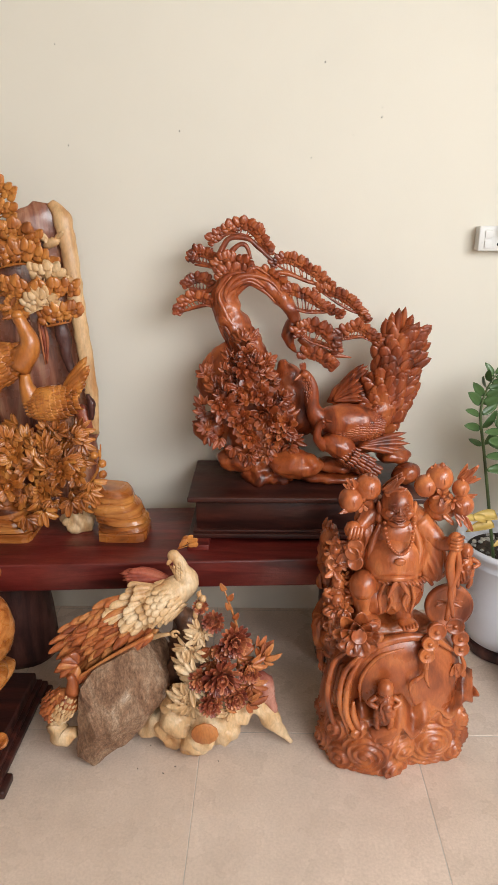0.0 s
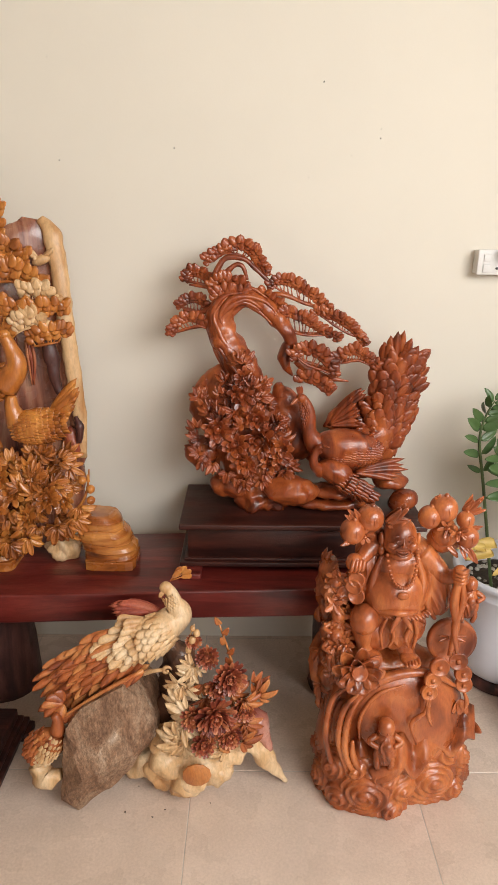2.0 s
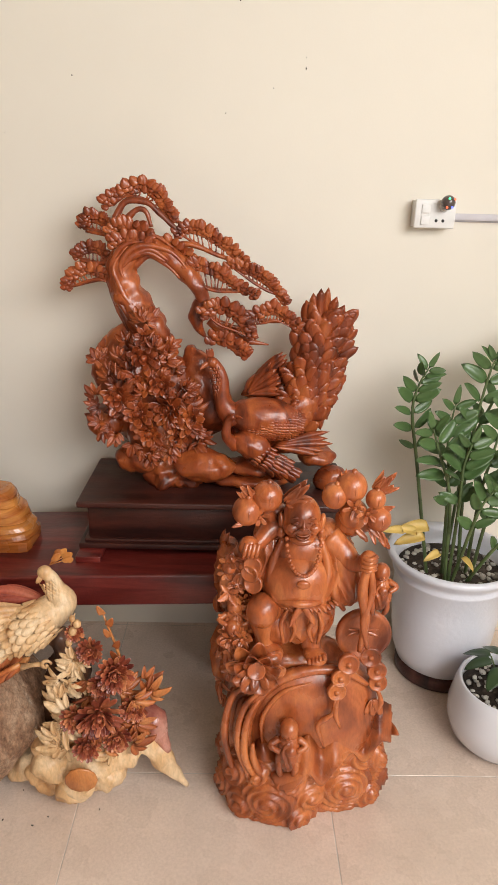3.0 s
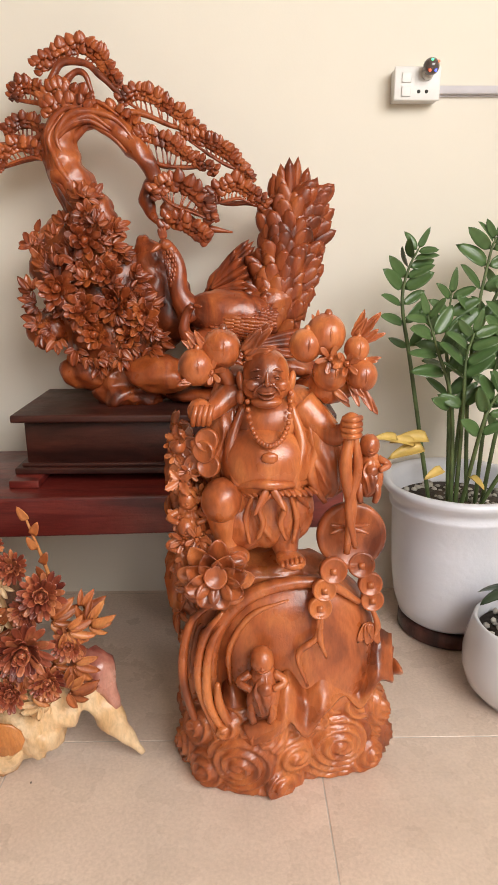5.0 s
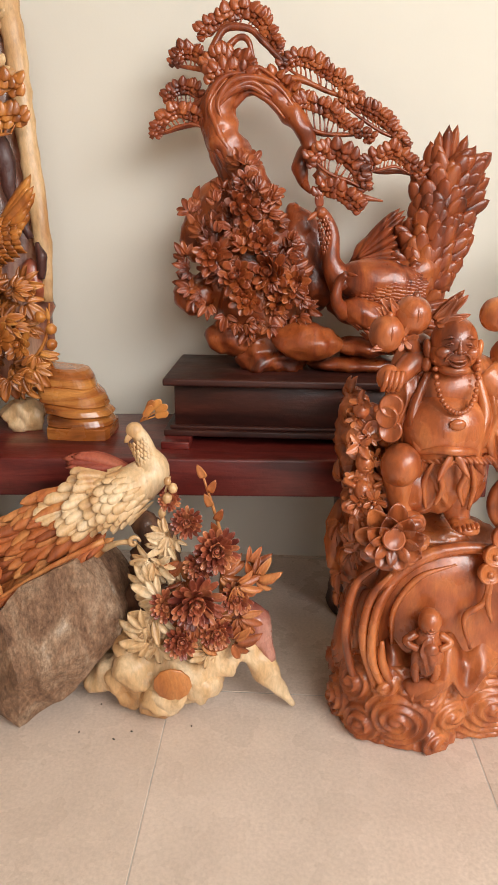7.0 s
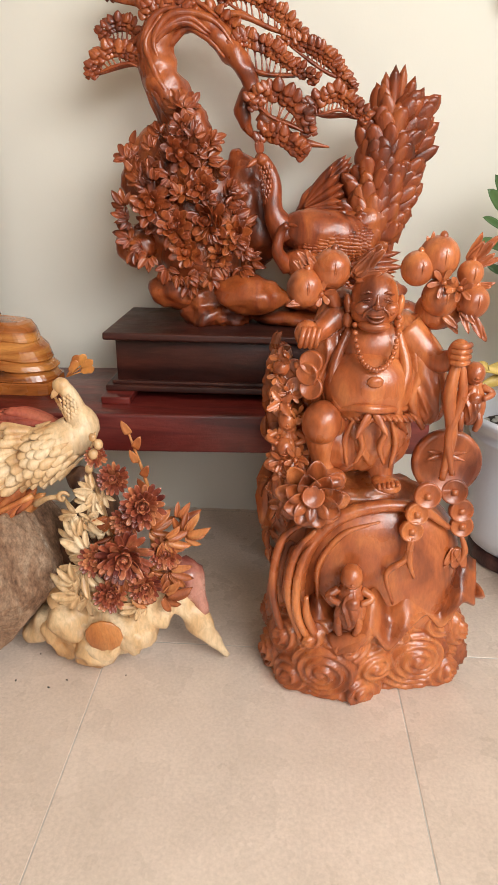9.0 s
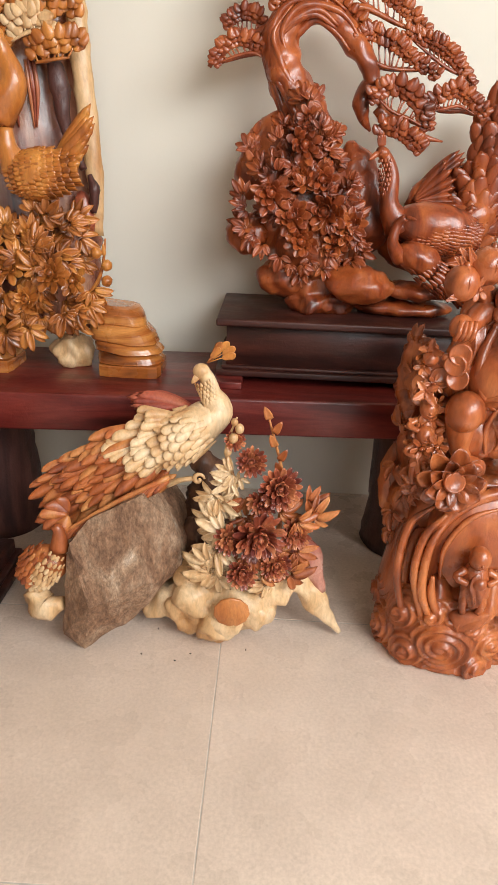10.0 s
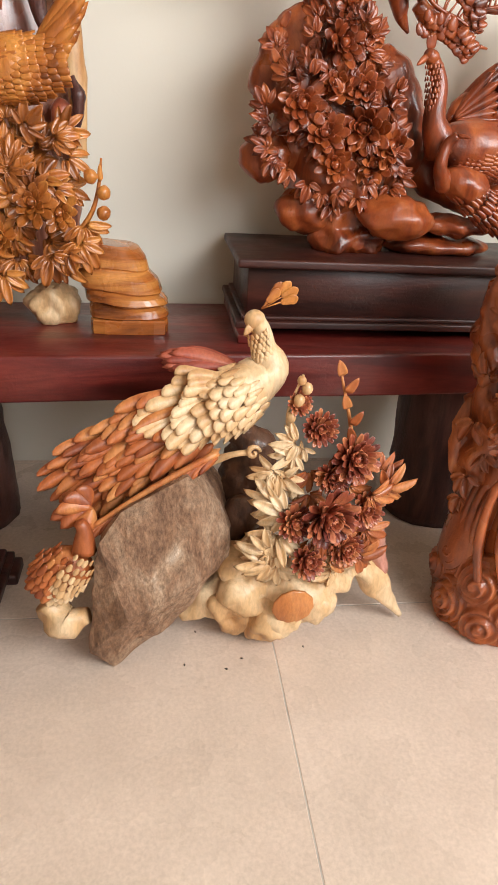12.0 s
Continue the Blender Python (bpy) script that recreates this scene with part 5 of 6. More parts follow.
for v in bm.verts:
    chips = noise.fractal(Vector((v.co.x * 30 + v.co.z * 12, v.co.y * 30, v.co.z * 11 - v.co.x * 8)), 0.9, 2.1, 4)
    v.co += v.normal * (0.002 * noise.fractal(v.co * 22, 0.8, 2.2, 3) + 0.0034 * chips)
    v.co.z = max(v.co.z, 0.0)
part("stone", bm, M_STONE, root, "rough grey-brown natural stone", smooth=False)
# pale driftwood
bm = bmesh.new()
tube(bm, [(-0.311, 2.120, 0.041), (-0.239, 2.120, 0.077), (-0.168, 2.120, 0.092), (-0.098, 2.100, 0.092), (-0.038, 2.120, 0.129), (0.015, 2.130, 0.135), (0.064, 2.120, 0.074), (0.113, 2.115, 0.012)], (0.018, 0.044, 0.056, 0.058, 0.044, 0.03, 0.022, 0.005), 22, 8, 0.4)
tube(bm, [(-0.199, 2.130, 0.096), (-0.202, 2.140, 0.151), (-0.193, 2.150, 0.181)], (0.042, 0.036, 0.014), 14, 6, 0.4)
tube(bm, [(-0.138, 2.100, 0.084), (-0.123, 2.080, 0.064), (-0.112, 2.070, 0.050)], (0.036, 0.022, 0.01), 14, 5, 0.3)
tube(bm, [(-0.178, 2.110, 0.081), (-0.219, 2.090, 0.065), (-0.243, 2.090, 0.051)], (0.03, 0.016, 0.007), 12, 5, 0.3)
for v in bm.verts:
    v.co.z = max(v.co.z, 0.0005)
part("driftwood", bm, M_SAP, root, "pale cream driftwood root")
for p, r in (((-0.19, 2.09, 0.1), (0.045, 0.035, 0.05)), ((-0.215, 2.095, 0.06), (0.05, 0.035, 0.04)), ((-0.13, 2.085, 0.075), (0.05, 0.04, 0.055)), ((-0.2, 2.11, 0.165), (0.034, 0.03, 0.045)), ((-0.075, 2.085, 0.085), (0.045, 0.035, 0.045)), ((-0.16, 2.075, 0.05), (0.035, 0.03, 0.04))):
    bm = bmesh.new()
    blob(bm, p, r, (0, 20, 0), 0.022, 16, 4)
    for v in bm.verts:
        v.co.z = max(v.co.z, 0.0006)
    part("root_knob", bm, M_SAP, root)
bm = bmesh.new()
disc(bm, (-0.120, 2.037, 0.112), 0.037, 0.006, (0.05, -1, -0.05), 11)
part("cut_face", bm, wood("orange_heart", (0.4, 0.12, 0.03), (0.5, 0.17, 0.04), (0.6, 0.24, 0.07), (9, 9, 3), island=0), root, "orange heartwood cut face")
bm = bmesh.new()
tube(bm, [(-0.037, 2.130, 0.134), (0.003, 2.150, 0.176), (0.031, 2.140, 0.185), (0.068, 2.120, 0.113)], (0.025, 0.034, 0.034, 0.008), 14, 6, 0.25)
part("purple_root", bm, wood("violet_root", (0.28, 0.06, 0.045), (0.46, 0.17, 0.12), (0.62, 0.32, 0.24), (6, 6, 3), island=0, rough=0.25, coat=0.5), root, "purple heartwood root")
# dark boulder filling the gap between stone and flowers
bm = bmesh.new()
tube(bm, [(-0.200, 2.200, 0.145), (-0.193, 2.220, 0.221), (-0.178, 2.230, 0.312), (-0.213, 2.220, 0.373)], (0.05, 0.06, 0.045, 0.02), 16, 7, 0.4)
blob(bm, (-0.205, 2.160, 0.211), (0.035, 0.03, 0.045), amp=0.012, freq=25)
part("dark_stump", bm, wood("dark_boulder_brown", (0.05, 0.02, 0.012), (0.14, 0.06, 0.03), (0.25, 0.12, 0.06), (9, 9, 3), island=0, rough=0.5, relief=0.6), root, "dark boulder between stone and flowers")
# phoenix
A, B = Vector((-0.170, 2.170, 0.486)), Vector((-0.345, 2.130, 0.379))
bm = bmesh.new()
blob(bm, A.lerp(B, 0.42), (0.098, 0.042, 0.05), (0, -33, 0), 0.003, 30, 4)
tube(bm, [A.lerp(B, 0.15), (-0.169, 2.170, 0.496), (-0.180, 2.170, 0.529), (-0.186, 2.165, 0.558), (-0.197, 2.160, 0.578)], (0.042, 0.034, 0.021, 0.0155, 0.0135), 14, 6)
blob(bm, (-0.198, 2.160, 0.577), (0.0165, 0.014, 0.016))
blade(bm, frame_at((-0.203, 2.155, 0.572), (-0.55, -0.1, -0.75), (0, -1, 0)), 0.022, 0.012, thick=0.005, cup=0.6)
tube(bm, [(-0.261, 2.130, 0.346), (-0.229, 2.110, 0.369), (-0.202, 2.105, 0.376)], (0.008, 0.005, 0.005), 8)
spiral(bm, (-0.196, 2.105, 0.376), 0.012, rng, thick=0.005, turns=1.2)
part("phoenix_body", bm, M_SAP, root, "cream sapwood bird body")
bm = bmesh.new()
feathers(bm, A + Vector((0, 0, -0.004)), A.lerp(B, 0.6), 0.051, 8, 0.037, 0.023, rng, (-85, 80), lift=0.2)
feathers(bm, (-0.196, 2.158, 0.566), (-0.172, 2.168, 0.5), 0.0175, 9, 0.013, 0.0095, rng, (-88, 88), lift=0.12, bulge=False)
pieces("breast_feather", bm, M_SAP, root)
bm = bmesh.new()
fan(bm, A.lerp(B, 0.1), [(-0.320, 2.150, 0.496), (-0.346, 2.140, 0.460), (-0.372, 2.130, 0.444), (-0.387, 2.120, 0.413), (-0.342, 2.100, 0.400), (-0.315, 2.100, 0.376)], 14, 0.026, rng, short=0.42, thick=0.0036, spoon=0.82)
fan(bm, A.lerp(B, 0.05), [(-0.302, 2.130, 0.495), (-0.318, 2.120, 0.460), (-0.330, 2.110, 0.425), (-0.298, 2.100, 0.402)], 11, 0.025, rng, short=0.42, thick=0.0036, spoon=0.82)
pieces("wing_feather", bm, M_SAP, root, "cream overlapping wing feathers")
bm = bmesh.new()
fan(bm, (-0.211, 2.190, 0.491), [(-0.310, 2.200, 0.520), (-0.350, 2.200, 0.512), (-0.339, 2.190, 0.495), (-0.322, 2.180, 0.484)], 11, 0.024, rng)
pieces("far_wing_feather", bm, wood("dark_red_feathers", (0.2, 0.035, 0.02), (0.38, 0.075, 0.04), (0.5, 0.15, 0.08), (8, 8, 3), rough=0.45, coat=0.1), root, "dark red far wing")
bm = bmesh.new()
ax = (B - A).normalized()
sd = ax.cross(Vector((0, -1, 0))).normalized()
for j in range(12):
    u0 = j / 11
    c = A.lerp(B, 0.62 + u0 * 0.86)
    for k in range(7):
        s = (k + 0.5 * (j % 2)) / 6.5 * 2 - 1
        q = c + sd * s * 0.062 * (1.05 - 0.3 * u0) + Vector((0, -0.022 * (1 - s * s) + 0.003 * j, 0))
        way = ax + sd * (s * 0.2 + rng.uniform(-0.16, 0.16)) + Vector((0, rng.uniform(-0.14, 0.0), 0))
        blade(bm, frame_at(q, way, (rng.uniform(-0.15, 0.15), -1, rng.uniform(-0.15, 0.15))), rng.uniform(0.075, 0.105), rng.uniform(0.021, 0.029), cup=-0.25, bend=0.03, thick=0.0018, n=8, ridge=-0.8, spoon=0.55)
pieces("tail_feather", bm, M_TAIL, root, "orange-brown tail feathers")
bm = bmesh.new()
a, b = Vector((-0.252, 2.100, 0.379)), Vector((-0.459, 2.060, 0.263))
for k in range(16):
    q = a.lerp(b, k / 16)
    blade(bm, frame_at(q, (b - a).normalized() + Vector((0.1, -0.05, -0.35)), (0, -1, 0.1)), 0.05, 0.017, cup=-0.3, thick=0.002, n=5)
tube(bm, [a, a.lerp(b, 0.5) + Vector((0, 0, 0.006)), b], (0.006, 0.004), 7)
fan(bm, (-0.448, 2.080, 0.299), [(-0.473, 2.080, 0.334), (-0.503, 2.070, 0.308), (-0.514, 2.070, 0.276), (-0.464, 2.060, 0.263)], 6, 0.03, rng)
part("tail_plume", bm, M_TAIL, root)
bm = bmesh.new()
for k, (x, y) in enumerate(((497, 590), (505, 575), (520, 568), (532, 575), (530, 588))):
    e = Vector((-0.188, 2.165, 0.593))
    t = Vector((-0.163, 2.165, 0.616)) + Vector(((x - 515) * 0.00088, 0, (578 - y) * 0.00088))
    tube(bm, [e, t], (0.0012, 0.0012), 5, 2)
    blade(bm, frame_at(t - (t - e) * 0.3, t - e, (0.2, -1, 0.1)), 0.03, 0.017, cup=0.4, thick=0.0022, lobes=2, depth=0.15, n=8, spoon=0.6)
part("crest", bm, M_GOLD, root, "golden brown crest of round tips")
bm = bmesh.new()
blob(bm, A.lerp(B, 1.0), (0.1, 0.014, 0.03), (0, -33, 0), 0.002, 20, 3)
part("tail_core", bm, M_TAIL, root)
# chick by the stone
bm = bmesh.new()
blob(bm, (-0.492, 2.050, 0.198), (0.042, 0.034, 0.04), (0, 20, 0), 0.003, 30, 4)
tube(bm, [(-0.462, 2.045, 0.236), (-0.460, 2.045, 0.274), (-0.467, 2.045, 0.289)], (0.02, 0.012, 0.009), 10)
feathers(bm, (-0.472, 2.050, 0.237), (-0.522, 2.055, 0.170), 0.04, 6, 0.026, 0.014, rng, (-95, 20))
part("small_bird", bm, M_TAIL, root)
bm = bmesh.new()
feathers(bm, (-0.455, 2.035, 0.249), (-0.511, 2.045, 0.161), 0.034, 7, 0.02, 0.012, rng, (-30, 70))
pieces("breast_feather", bm, M_SAP, root, "pale feathered breast")
bm = bmesh.new()
tube(bm, [(-0.528, 2.050, 0.133), (-0.500, 2.040, 0.100), (-0.462, 2.040, 0.108)], (0.024, 0.03, 0.016), 14, 6, 0.45)
for v in bm.verts:
    v.co.z = max(v.co.z, 0.0)
part("small_burl", bm, M_SAP, root)
# chrysanthemums
for p, r in (((-0.075, 2.060, 0.284), 0.055), ((-0.038, 2.080, 0.378), 0.045), ((-0.094, 2.100, 0.421), 0.032), ((-0.104, 2.050, 0.200), 0.034), ((-0.003, 2.090, 0.277), 0.036), ((-0.128, 2.110, 0.459), 0.022), ((-0.129, 2.060, 0.271), 0.034), ((-0.070, 2.080, 0.346), 0.032), ((-0.039, 2.060, 0.218), 0.034)):
    bm = bmesh.new()
    mum(bm, p, r, (rng.uniform(-0.1, 0.3), -1, rng.uniform(0.1, 0.5)), rng)
    heart = bmesh.new()
    blob(heart, Vector(p) + Vector((0, -r * 0.1, 0)), r * 0.2, amp=r * 0.03, freq=90, sub=2)
    bloom = part("chrysanthemum", heart, M_FLOWER, root)
    pieces("petal", bm, M_FLOWER, bloom)
bm = bmesh.new()
for p, r in (((0.030, 2.090, 0.312), 0.045), ((-0.009, 2.070, 0.188), 0.045), ((0.019, 2.100, 0.338), 0.04), ((-0.101, 2.090, 0.307), 0.04), ((-0.038, 2.080, 0.238), 0.04), ((-0.127, 2.070, 0.207), 0.03), ((-0.067, 2.100, 0.345), 0.036), ((-0.037, 2.090, 0.320), 0.045), ((-0.085, 2.060, 0.250), 0.045), ((-0.067, 2.050, 0.202), 0.045), ((0.000, 2.080, 0.239), 0.045), ((-0.105, 2.090, 0.349), 0.04), ((-0.003, 2.070, 0.312), 0.045), ((-0.056, 2.090, 0.392), 0.036)):
    leaf_fan(bm, p, (rng.uniform(0.0, 1), -0.2, rng.uniform(-0.8, 0.5)), r * 1.2, rng, 6, 75, (rng.uniform(0, 0.5), -1, rng.uniform(-0.2, 0.4)), 0.36, 0.3)
for k in range(5):
    q = Vector((-0.036, 2.100, 0.398)).lerp(Vector((-0.062, 2.110, 0.505)), k / 4)
    blade(bm, frame_at(q, (0.5 if k % 2 else -0.4, -0.2, 1), (0, -1, 0)), 0.035, 0.016, cup=0.5, thick=0.003)
tube(bm, [(-0.033, 2.120, 0.256), (-0.032, 2.110, 0.383), (-0.065, 2.110, 0.509)], (0.006, 0.004, 0.002), 7)
part("brown_leaves", bm, M_TAIL, root, "brown carved leaves")
bm = bmesh.new()
for p, r, f in (((-0.161, 2.080, 0.353), 0.042, -0.4), ((-0.158, 2.070, 0.306), 0.045, -0.3), ((-0.154, 2.060, 0.248), 0.05, -0.3), ((-0.161, 2.050, 0.198), 0.05, -0.2), ((-0.131, 2.090, 0.379), 0.036, 0), ((-0.132, 2.090, 0.337), 0.036, 0), ((-0.052, 2.060, 0.171), 0.034, 0.2), ((-0.144, 2.060, 0.286), 0.045, -0.3), ((-0.167, 2.050, 0.221), 0.045, -0.3), ((-0.129, 2.090, 0.399), 0.034, -0.2)):
    leaf_fan(bm, p, (-1 + rng.uniform(-0.2, 0.5), -0.2, rng.uniform(-0.9, 0.5)), r * 1.25, rng, 7, 80, (f, -1, rng.uniform(-0.1, 0.3)), 0.34, 0.3)
    leaf_fan(bm, Vector(p) + Vector((0.012, 0.01, -0.012)), (rng.uniform(-1, 0.3), -0.2, rng.uniform(-1, 0.3)), r, rng, 5, 70, (f, -1, 0.1), 0.36, 0.3)
tube(bm, [(-0.111, 2.120, 0.253), (-0.129, 2.110, 0.379), (-0.144, 2.110, 0.439), (-0.125, 2.110, 0.507)], (0.007, 0.005, 0.003, 0.002), 7)
for p, r in (((-0.140, 2.100, 0.439), 0.008), ((-0.130, 2.100, 0.468), 0.009), ((-0.119, 2.100, 0.488), 0.009), ((-0.129, 2.100, 0.501), 0.007)):
    blob(bm, p, (r, r, r * 1.2), amp=0.001, freq=90, sub=2)
part("pale_leaves", bm, M_SAP, root, "cream carved leaves and buds")

# ---- laughing figure statue on the floor ----
rng = random.Random(47)
bm = bmesh.new()
# wave base and rock
EYES = [(245, 0.07, 0.05, 1), (298, 0.08, 0.056, -1), (268, 0.02, 0.028, 1), (276, 0.075, 0.032, -1), (336, 0.125, 0.034, 1), (214, 0.12, 0.034, 1), (192, 0.05, 0.04, -1), (165, 0.1, 0.04, 1), (20, 0.08, 0.05, -1),
        (236, 0.135, 0.022, -1), (224, 0.035, 0.036, -1), (321, 0.035, 0.036, 1), (350, 0.05, 0.04, -1), (286, 0.14, 0.026, 1), (259, 0.128, 0.024, -1), (312, 0.15, 0.03, 1), (180, 0.15, 0.03, -1)]
SEG, ROWS = 300, 44
block = []
for row in range(ROWS + 1):
    z = 0.172 * row / ROWS
    ring = []
    for k in range(SEG):
        a = 2 * math.pi * k / SEG
        c, d = math.cos(a), math.sin(a)
        g = (abs(c) ** 2.3 + abs(d) ** 2.3) ** (-1 / 2.3)
        shrink = (0.965 if row == 0 else 1.0) - 0.9 * max(0.0, z - 0.11) ** 1.0 * 1.6
        x, y = 0.389 + 0.198 * c * g * shrink, 2.135 + 0.128 * d * g * shrink
        if y < 2.13:
            y += 0.3 * (2.13 - y) * min(1.0, max(0.0, (x - 0.36) / 0.07))
        best = None
        for deg, ez, r, way in EYES:
            da = (math.degrees(a) - deg + 180) % 360 - 180
            du = radians(da) * 0.165
            dist = math.hypot(du, z - ez)
            if best is None or dist / r < best[0]:
                best = (dist / r, dist, r, way, math.atan2(z - ez, du))
        f, dist, r, way, ang = best
        cut = 1 - 2 * abs(math.sin(math.pi * dist / 0.0155 + way * ang * 0.5)) ** 1.5
        push = 0.015 * max(-0.5, 1 - f) + 0.0062 * cut * min(1, f * 4) * (0.4 if row < 2 else 1.0)
        ring.append(bm.verts.new((x + c * push, y + d * push, z)))
    block.append(ring)
for a, b in zip(block, block[1:]):
    for k in range(SEG):
        bm.faces.new((a[k], a[(k + 1) % SEG], b[(k + 1) % SEG], b[k]))
bm.faces.new(block[0][::-1])
bm.faces.new(block[-1])
boulder(bm, (0.398, 2.125, 0.232), (0.152, 0.078, 0.176), (0, 4, 0), 2.7, 0.004, 9)
boulder(bm, (0.255, 2.150, 0.2), (0.06, 0.06, 0.17), (0, 8, 0), 2.3, 0.006, 10)
blob(bm, (0.231, 2.170, 0.388), (0.04, 0.045, 0.17), (0, 0, 0), 0.02, 26, 4)
blob(bm, (0.352, 2.140, 0.395), (0.13, 0.06, 0.035), (0, 0, 0), 0.012, 30, 4)
blob(bm, (0.301, 2.190, 0.436), (0.085, 0.04, 0.2), (0, 0, 0), 0.012, 25, 4)
blob(bm, (0.205, 2.170, 0.567), (0.03, 0.045, 0.1), (0, 0, 0), 0.014, 30, 4)
tube(bm, [(0.262, 2.065, 0.15), (0.252, 2.062, 0.24), (0.268, 2.062, 0.32), (0.318, 2.065, 0.378), (0.39, 2.068, 0.402), (0.46, 2.07, 0.397), (0.515, 2.075, 0.36)], (0.008, 0.012, 0.014, 0.014, 0.012, 0.01, 0.005), 12, 8)
tube(bm, [(0.288, 2.058, 0.2), (0.286, 2.056, 0.28), (0.325, 2.06, 0.345), (0.39, 2.064, 0.372)], (0.003, 0.006, 0.006, 0.002), 8, 8)
# the boulder's turned-up hem over the waves
rows = []
for k in range(73):
    u = k / 72
    x = 0.272 + 0.312 * u
    wave = math.sin(u * 21 + 0.8) + 0.4 * math.sin(u * 37)
    z = 0.122 + 0.08 * u + 0.018 * wave
    y = 2.042 - 0.034 * math.sin(math.pi * min(1, u * 1.4)) + 0.035 * u * u
    out = 0.012 + 0.007 * math.cos(u * 21 + 0.8)
    rows.append([bm.verts.new(q) for q in ((x, y + 0.03, z + 0.075), (x, y + 0.012, z + 0.04), (x, y + 0.002, z + 0.015), (x, y - out, z), (x, y - out + 0.004, z - 0.008), (x, y + 0.012, z - 0.002), (x, y + 0.04, z + 0.02))])
for a, b in zip(rows, rows[1:]):
    for k in range(7):
        bm.faces.new((a[k], b[k], b[(k + 1) % 7], a[(k + 1) % 7]))
bm.faces.new(rows[0])
bm.faces.new(rows[-1][::-1])
tube(bm, [(0.535, 2.110, 0.16), (0.56, 2.115, 0.205), (0.578, 2.12, 0.21), (0.59, 2.12, 0.24)], (0.02, 0.016, 0.014, 0.004), 12, 6)
blade(bm, frame_at((0.57, 2.1, 0.2), (1, -0.3, 0.6), (0, -1, 0.3)), 0.04, 0.038, cup=-0.5, bend=0.35, thick=0.007, n=8, spoon=0.6)
# reeds
for pts in ([(0.226, 2.060, 0.113), (0.203, 2.060, 0.221), (0.215, 2.070, 0.318), (0.256, 2.070, 0.362)], [(0.263, 2.040, 0.117), (0.232, 2.040, 0.224), (0.243, 2.050, 0.308), (0.276, 2.050, 0.357)], [(0.278, 2.035, 0.121), (0.248, 2.030, 0.197), (0.253, 2.040, 0.292), (0.290, 2.060, 0.351)], [(0.293, 2.030, 0.131), (0.269, 2.030, 0.185), (0.265, 2.030, 0.231)]):
    tube(bm, pts, (0.007, 0.009, 0.008, 0.004), 8)
for k in range(9):
    a = -3.75 + 1.1 * k / 8
    q = Vector((0.395 + 0.175 * math.cos(a), 2.14 + 0.1 * math.sin(a), 0.12))
    tube(bm, [q, q + Vector((-0.012, 0, 0.08)), q + Vector((0.0, 0.0, 0.17)), q + Vector((0.03, 0, 0.24 - 0.01 * k))], (0.006, 0.009, 0.008, 0.003), 8)
for k in range(6):
    q = Vector((0.225 + 0.004 * k, 2.16 + 0.012 * (k % 3), 0.3 + 0.05 * k))
    spray(bm, q, 0.045, (-1, -0.5, 0.1), rng, 5, 0.9, 2)
# robe and body
blob(bm, (0.350, 2.100, 0.615), (0.078, 0.07, 0.07), (0, 0, 0), 0.0, 8, 5)
blob(bm, (0.358, 2.120, 0.678), (0.07, 0.055, 0.055), (0, 0, 0), 0.0, 8, 4)
draped(bm, (0.322, 2.130, 0.651), (0.05, 0.05, 0.085), (0, 10, 0), 16, 0.12, 0.1)
draped(bm, (0.423, 2.130, 0.655), (0.045, 0.05, 0.085), (0, -18, 0), 16, 0.14, 0.15)
draped(bm, (0.361, 2.105, 0.535), (0.066, 0.052, 0.078), (0, -4, 15), 9, 0.1, 0.3, 0.6)
draped(bm, (0.318, 2.1, 0.53), (0.045, 0.045, 0.075), (0, 14, 40), 7, 0.1, 0.25, 0.4)
FX, FY = 0.35, 2.05
blob(bm, (FX, 2.092, 0.763), (0.0375, 0.041, 0.041), (0, 0, 0), 0.0, 8, 4)
blob(bm, (FX, 2.088, 0.745), (0.039, 0.037, 0.031), (0, 0, 0), 0.0, 8, 4)
blob(bm, (FX, 2.070, 0.722), (0.026, 0.022, 0.011), (0, 0, 0), 0.0, 8, 3)
for c in (-1, 1):
    blob(bm, (FX + c * 0.041, 2.092, 0.75), (0.007, 0.011, 0.018), (0, c * 8, 0), sub=3)
    blob(bm, (FX + c * 0.041, 2.088, 0.726), (0.008, 0.009, 0.013), sub=3)
    blob(bm, (FX + c * 0.0215, FY + 0.011, 0.750), (0.0135, 0.010, 0.0105), sub=3)
    e = Vector((FX + c * 0.0145, FY + 0.003, 0.7645))
    tube(bm, [e + Vector((-0.0085, 0.002, -0.0022)), e + Vector((0, -0.0015, 0.0018)), e + Vector((0.0085, 0.002, -0.0022))], (0.001, 0.0022, 0.001), 7)
    tube(bm, [e + Vector((-0.0075, 0.003, -0.005)), e + Vector((0, 0.0005, -0.0025)), e + Vector((0.0075, 0.003, -0.005))], (0.0008, 0.0016, 0.0008), 7)
    e = e + Vector((c * 0.001, 0.0015, 0.0095))
    tube(bm, [e + Vector((-0.0095, 0.002, -0.002)), e + Vector((0, -0.001, 0.002)), e + Vector((0.0095, 0.003, -0.002))], (0.001, 0.0024, 0.001), 7)
    tube(bm, [(FX + c * 0.009, FY - 0.001, 0.752), (FX + c * 0.0175, FY + 0.001, 0.745), (FX + c * 0.021, FY + 0.006, 0.735)], (0.001, 0.0022, 0.001), 7)
    blob(bm, (FX + c * 0.0055, FY + 0.0015, 0.7525), (0.0042, 0.005, 0.0038), sub=2)
blob(bm, (FX, FY - 0.001, 0.7535), (0.0055, 0.006, 0.0055), sub=3)
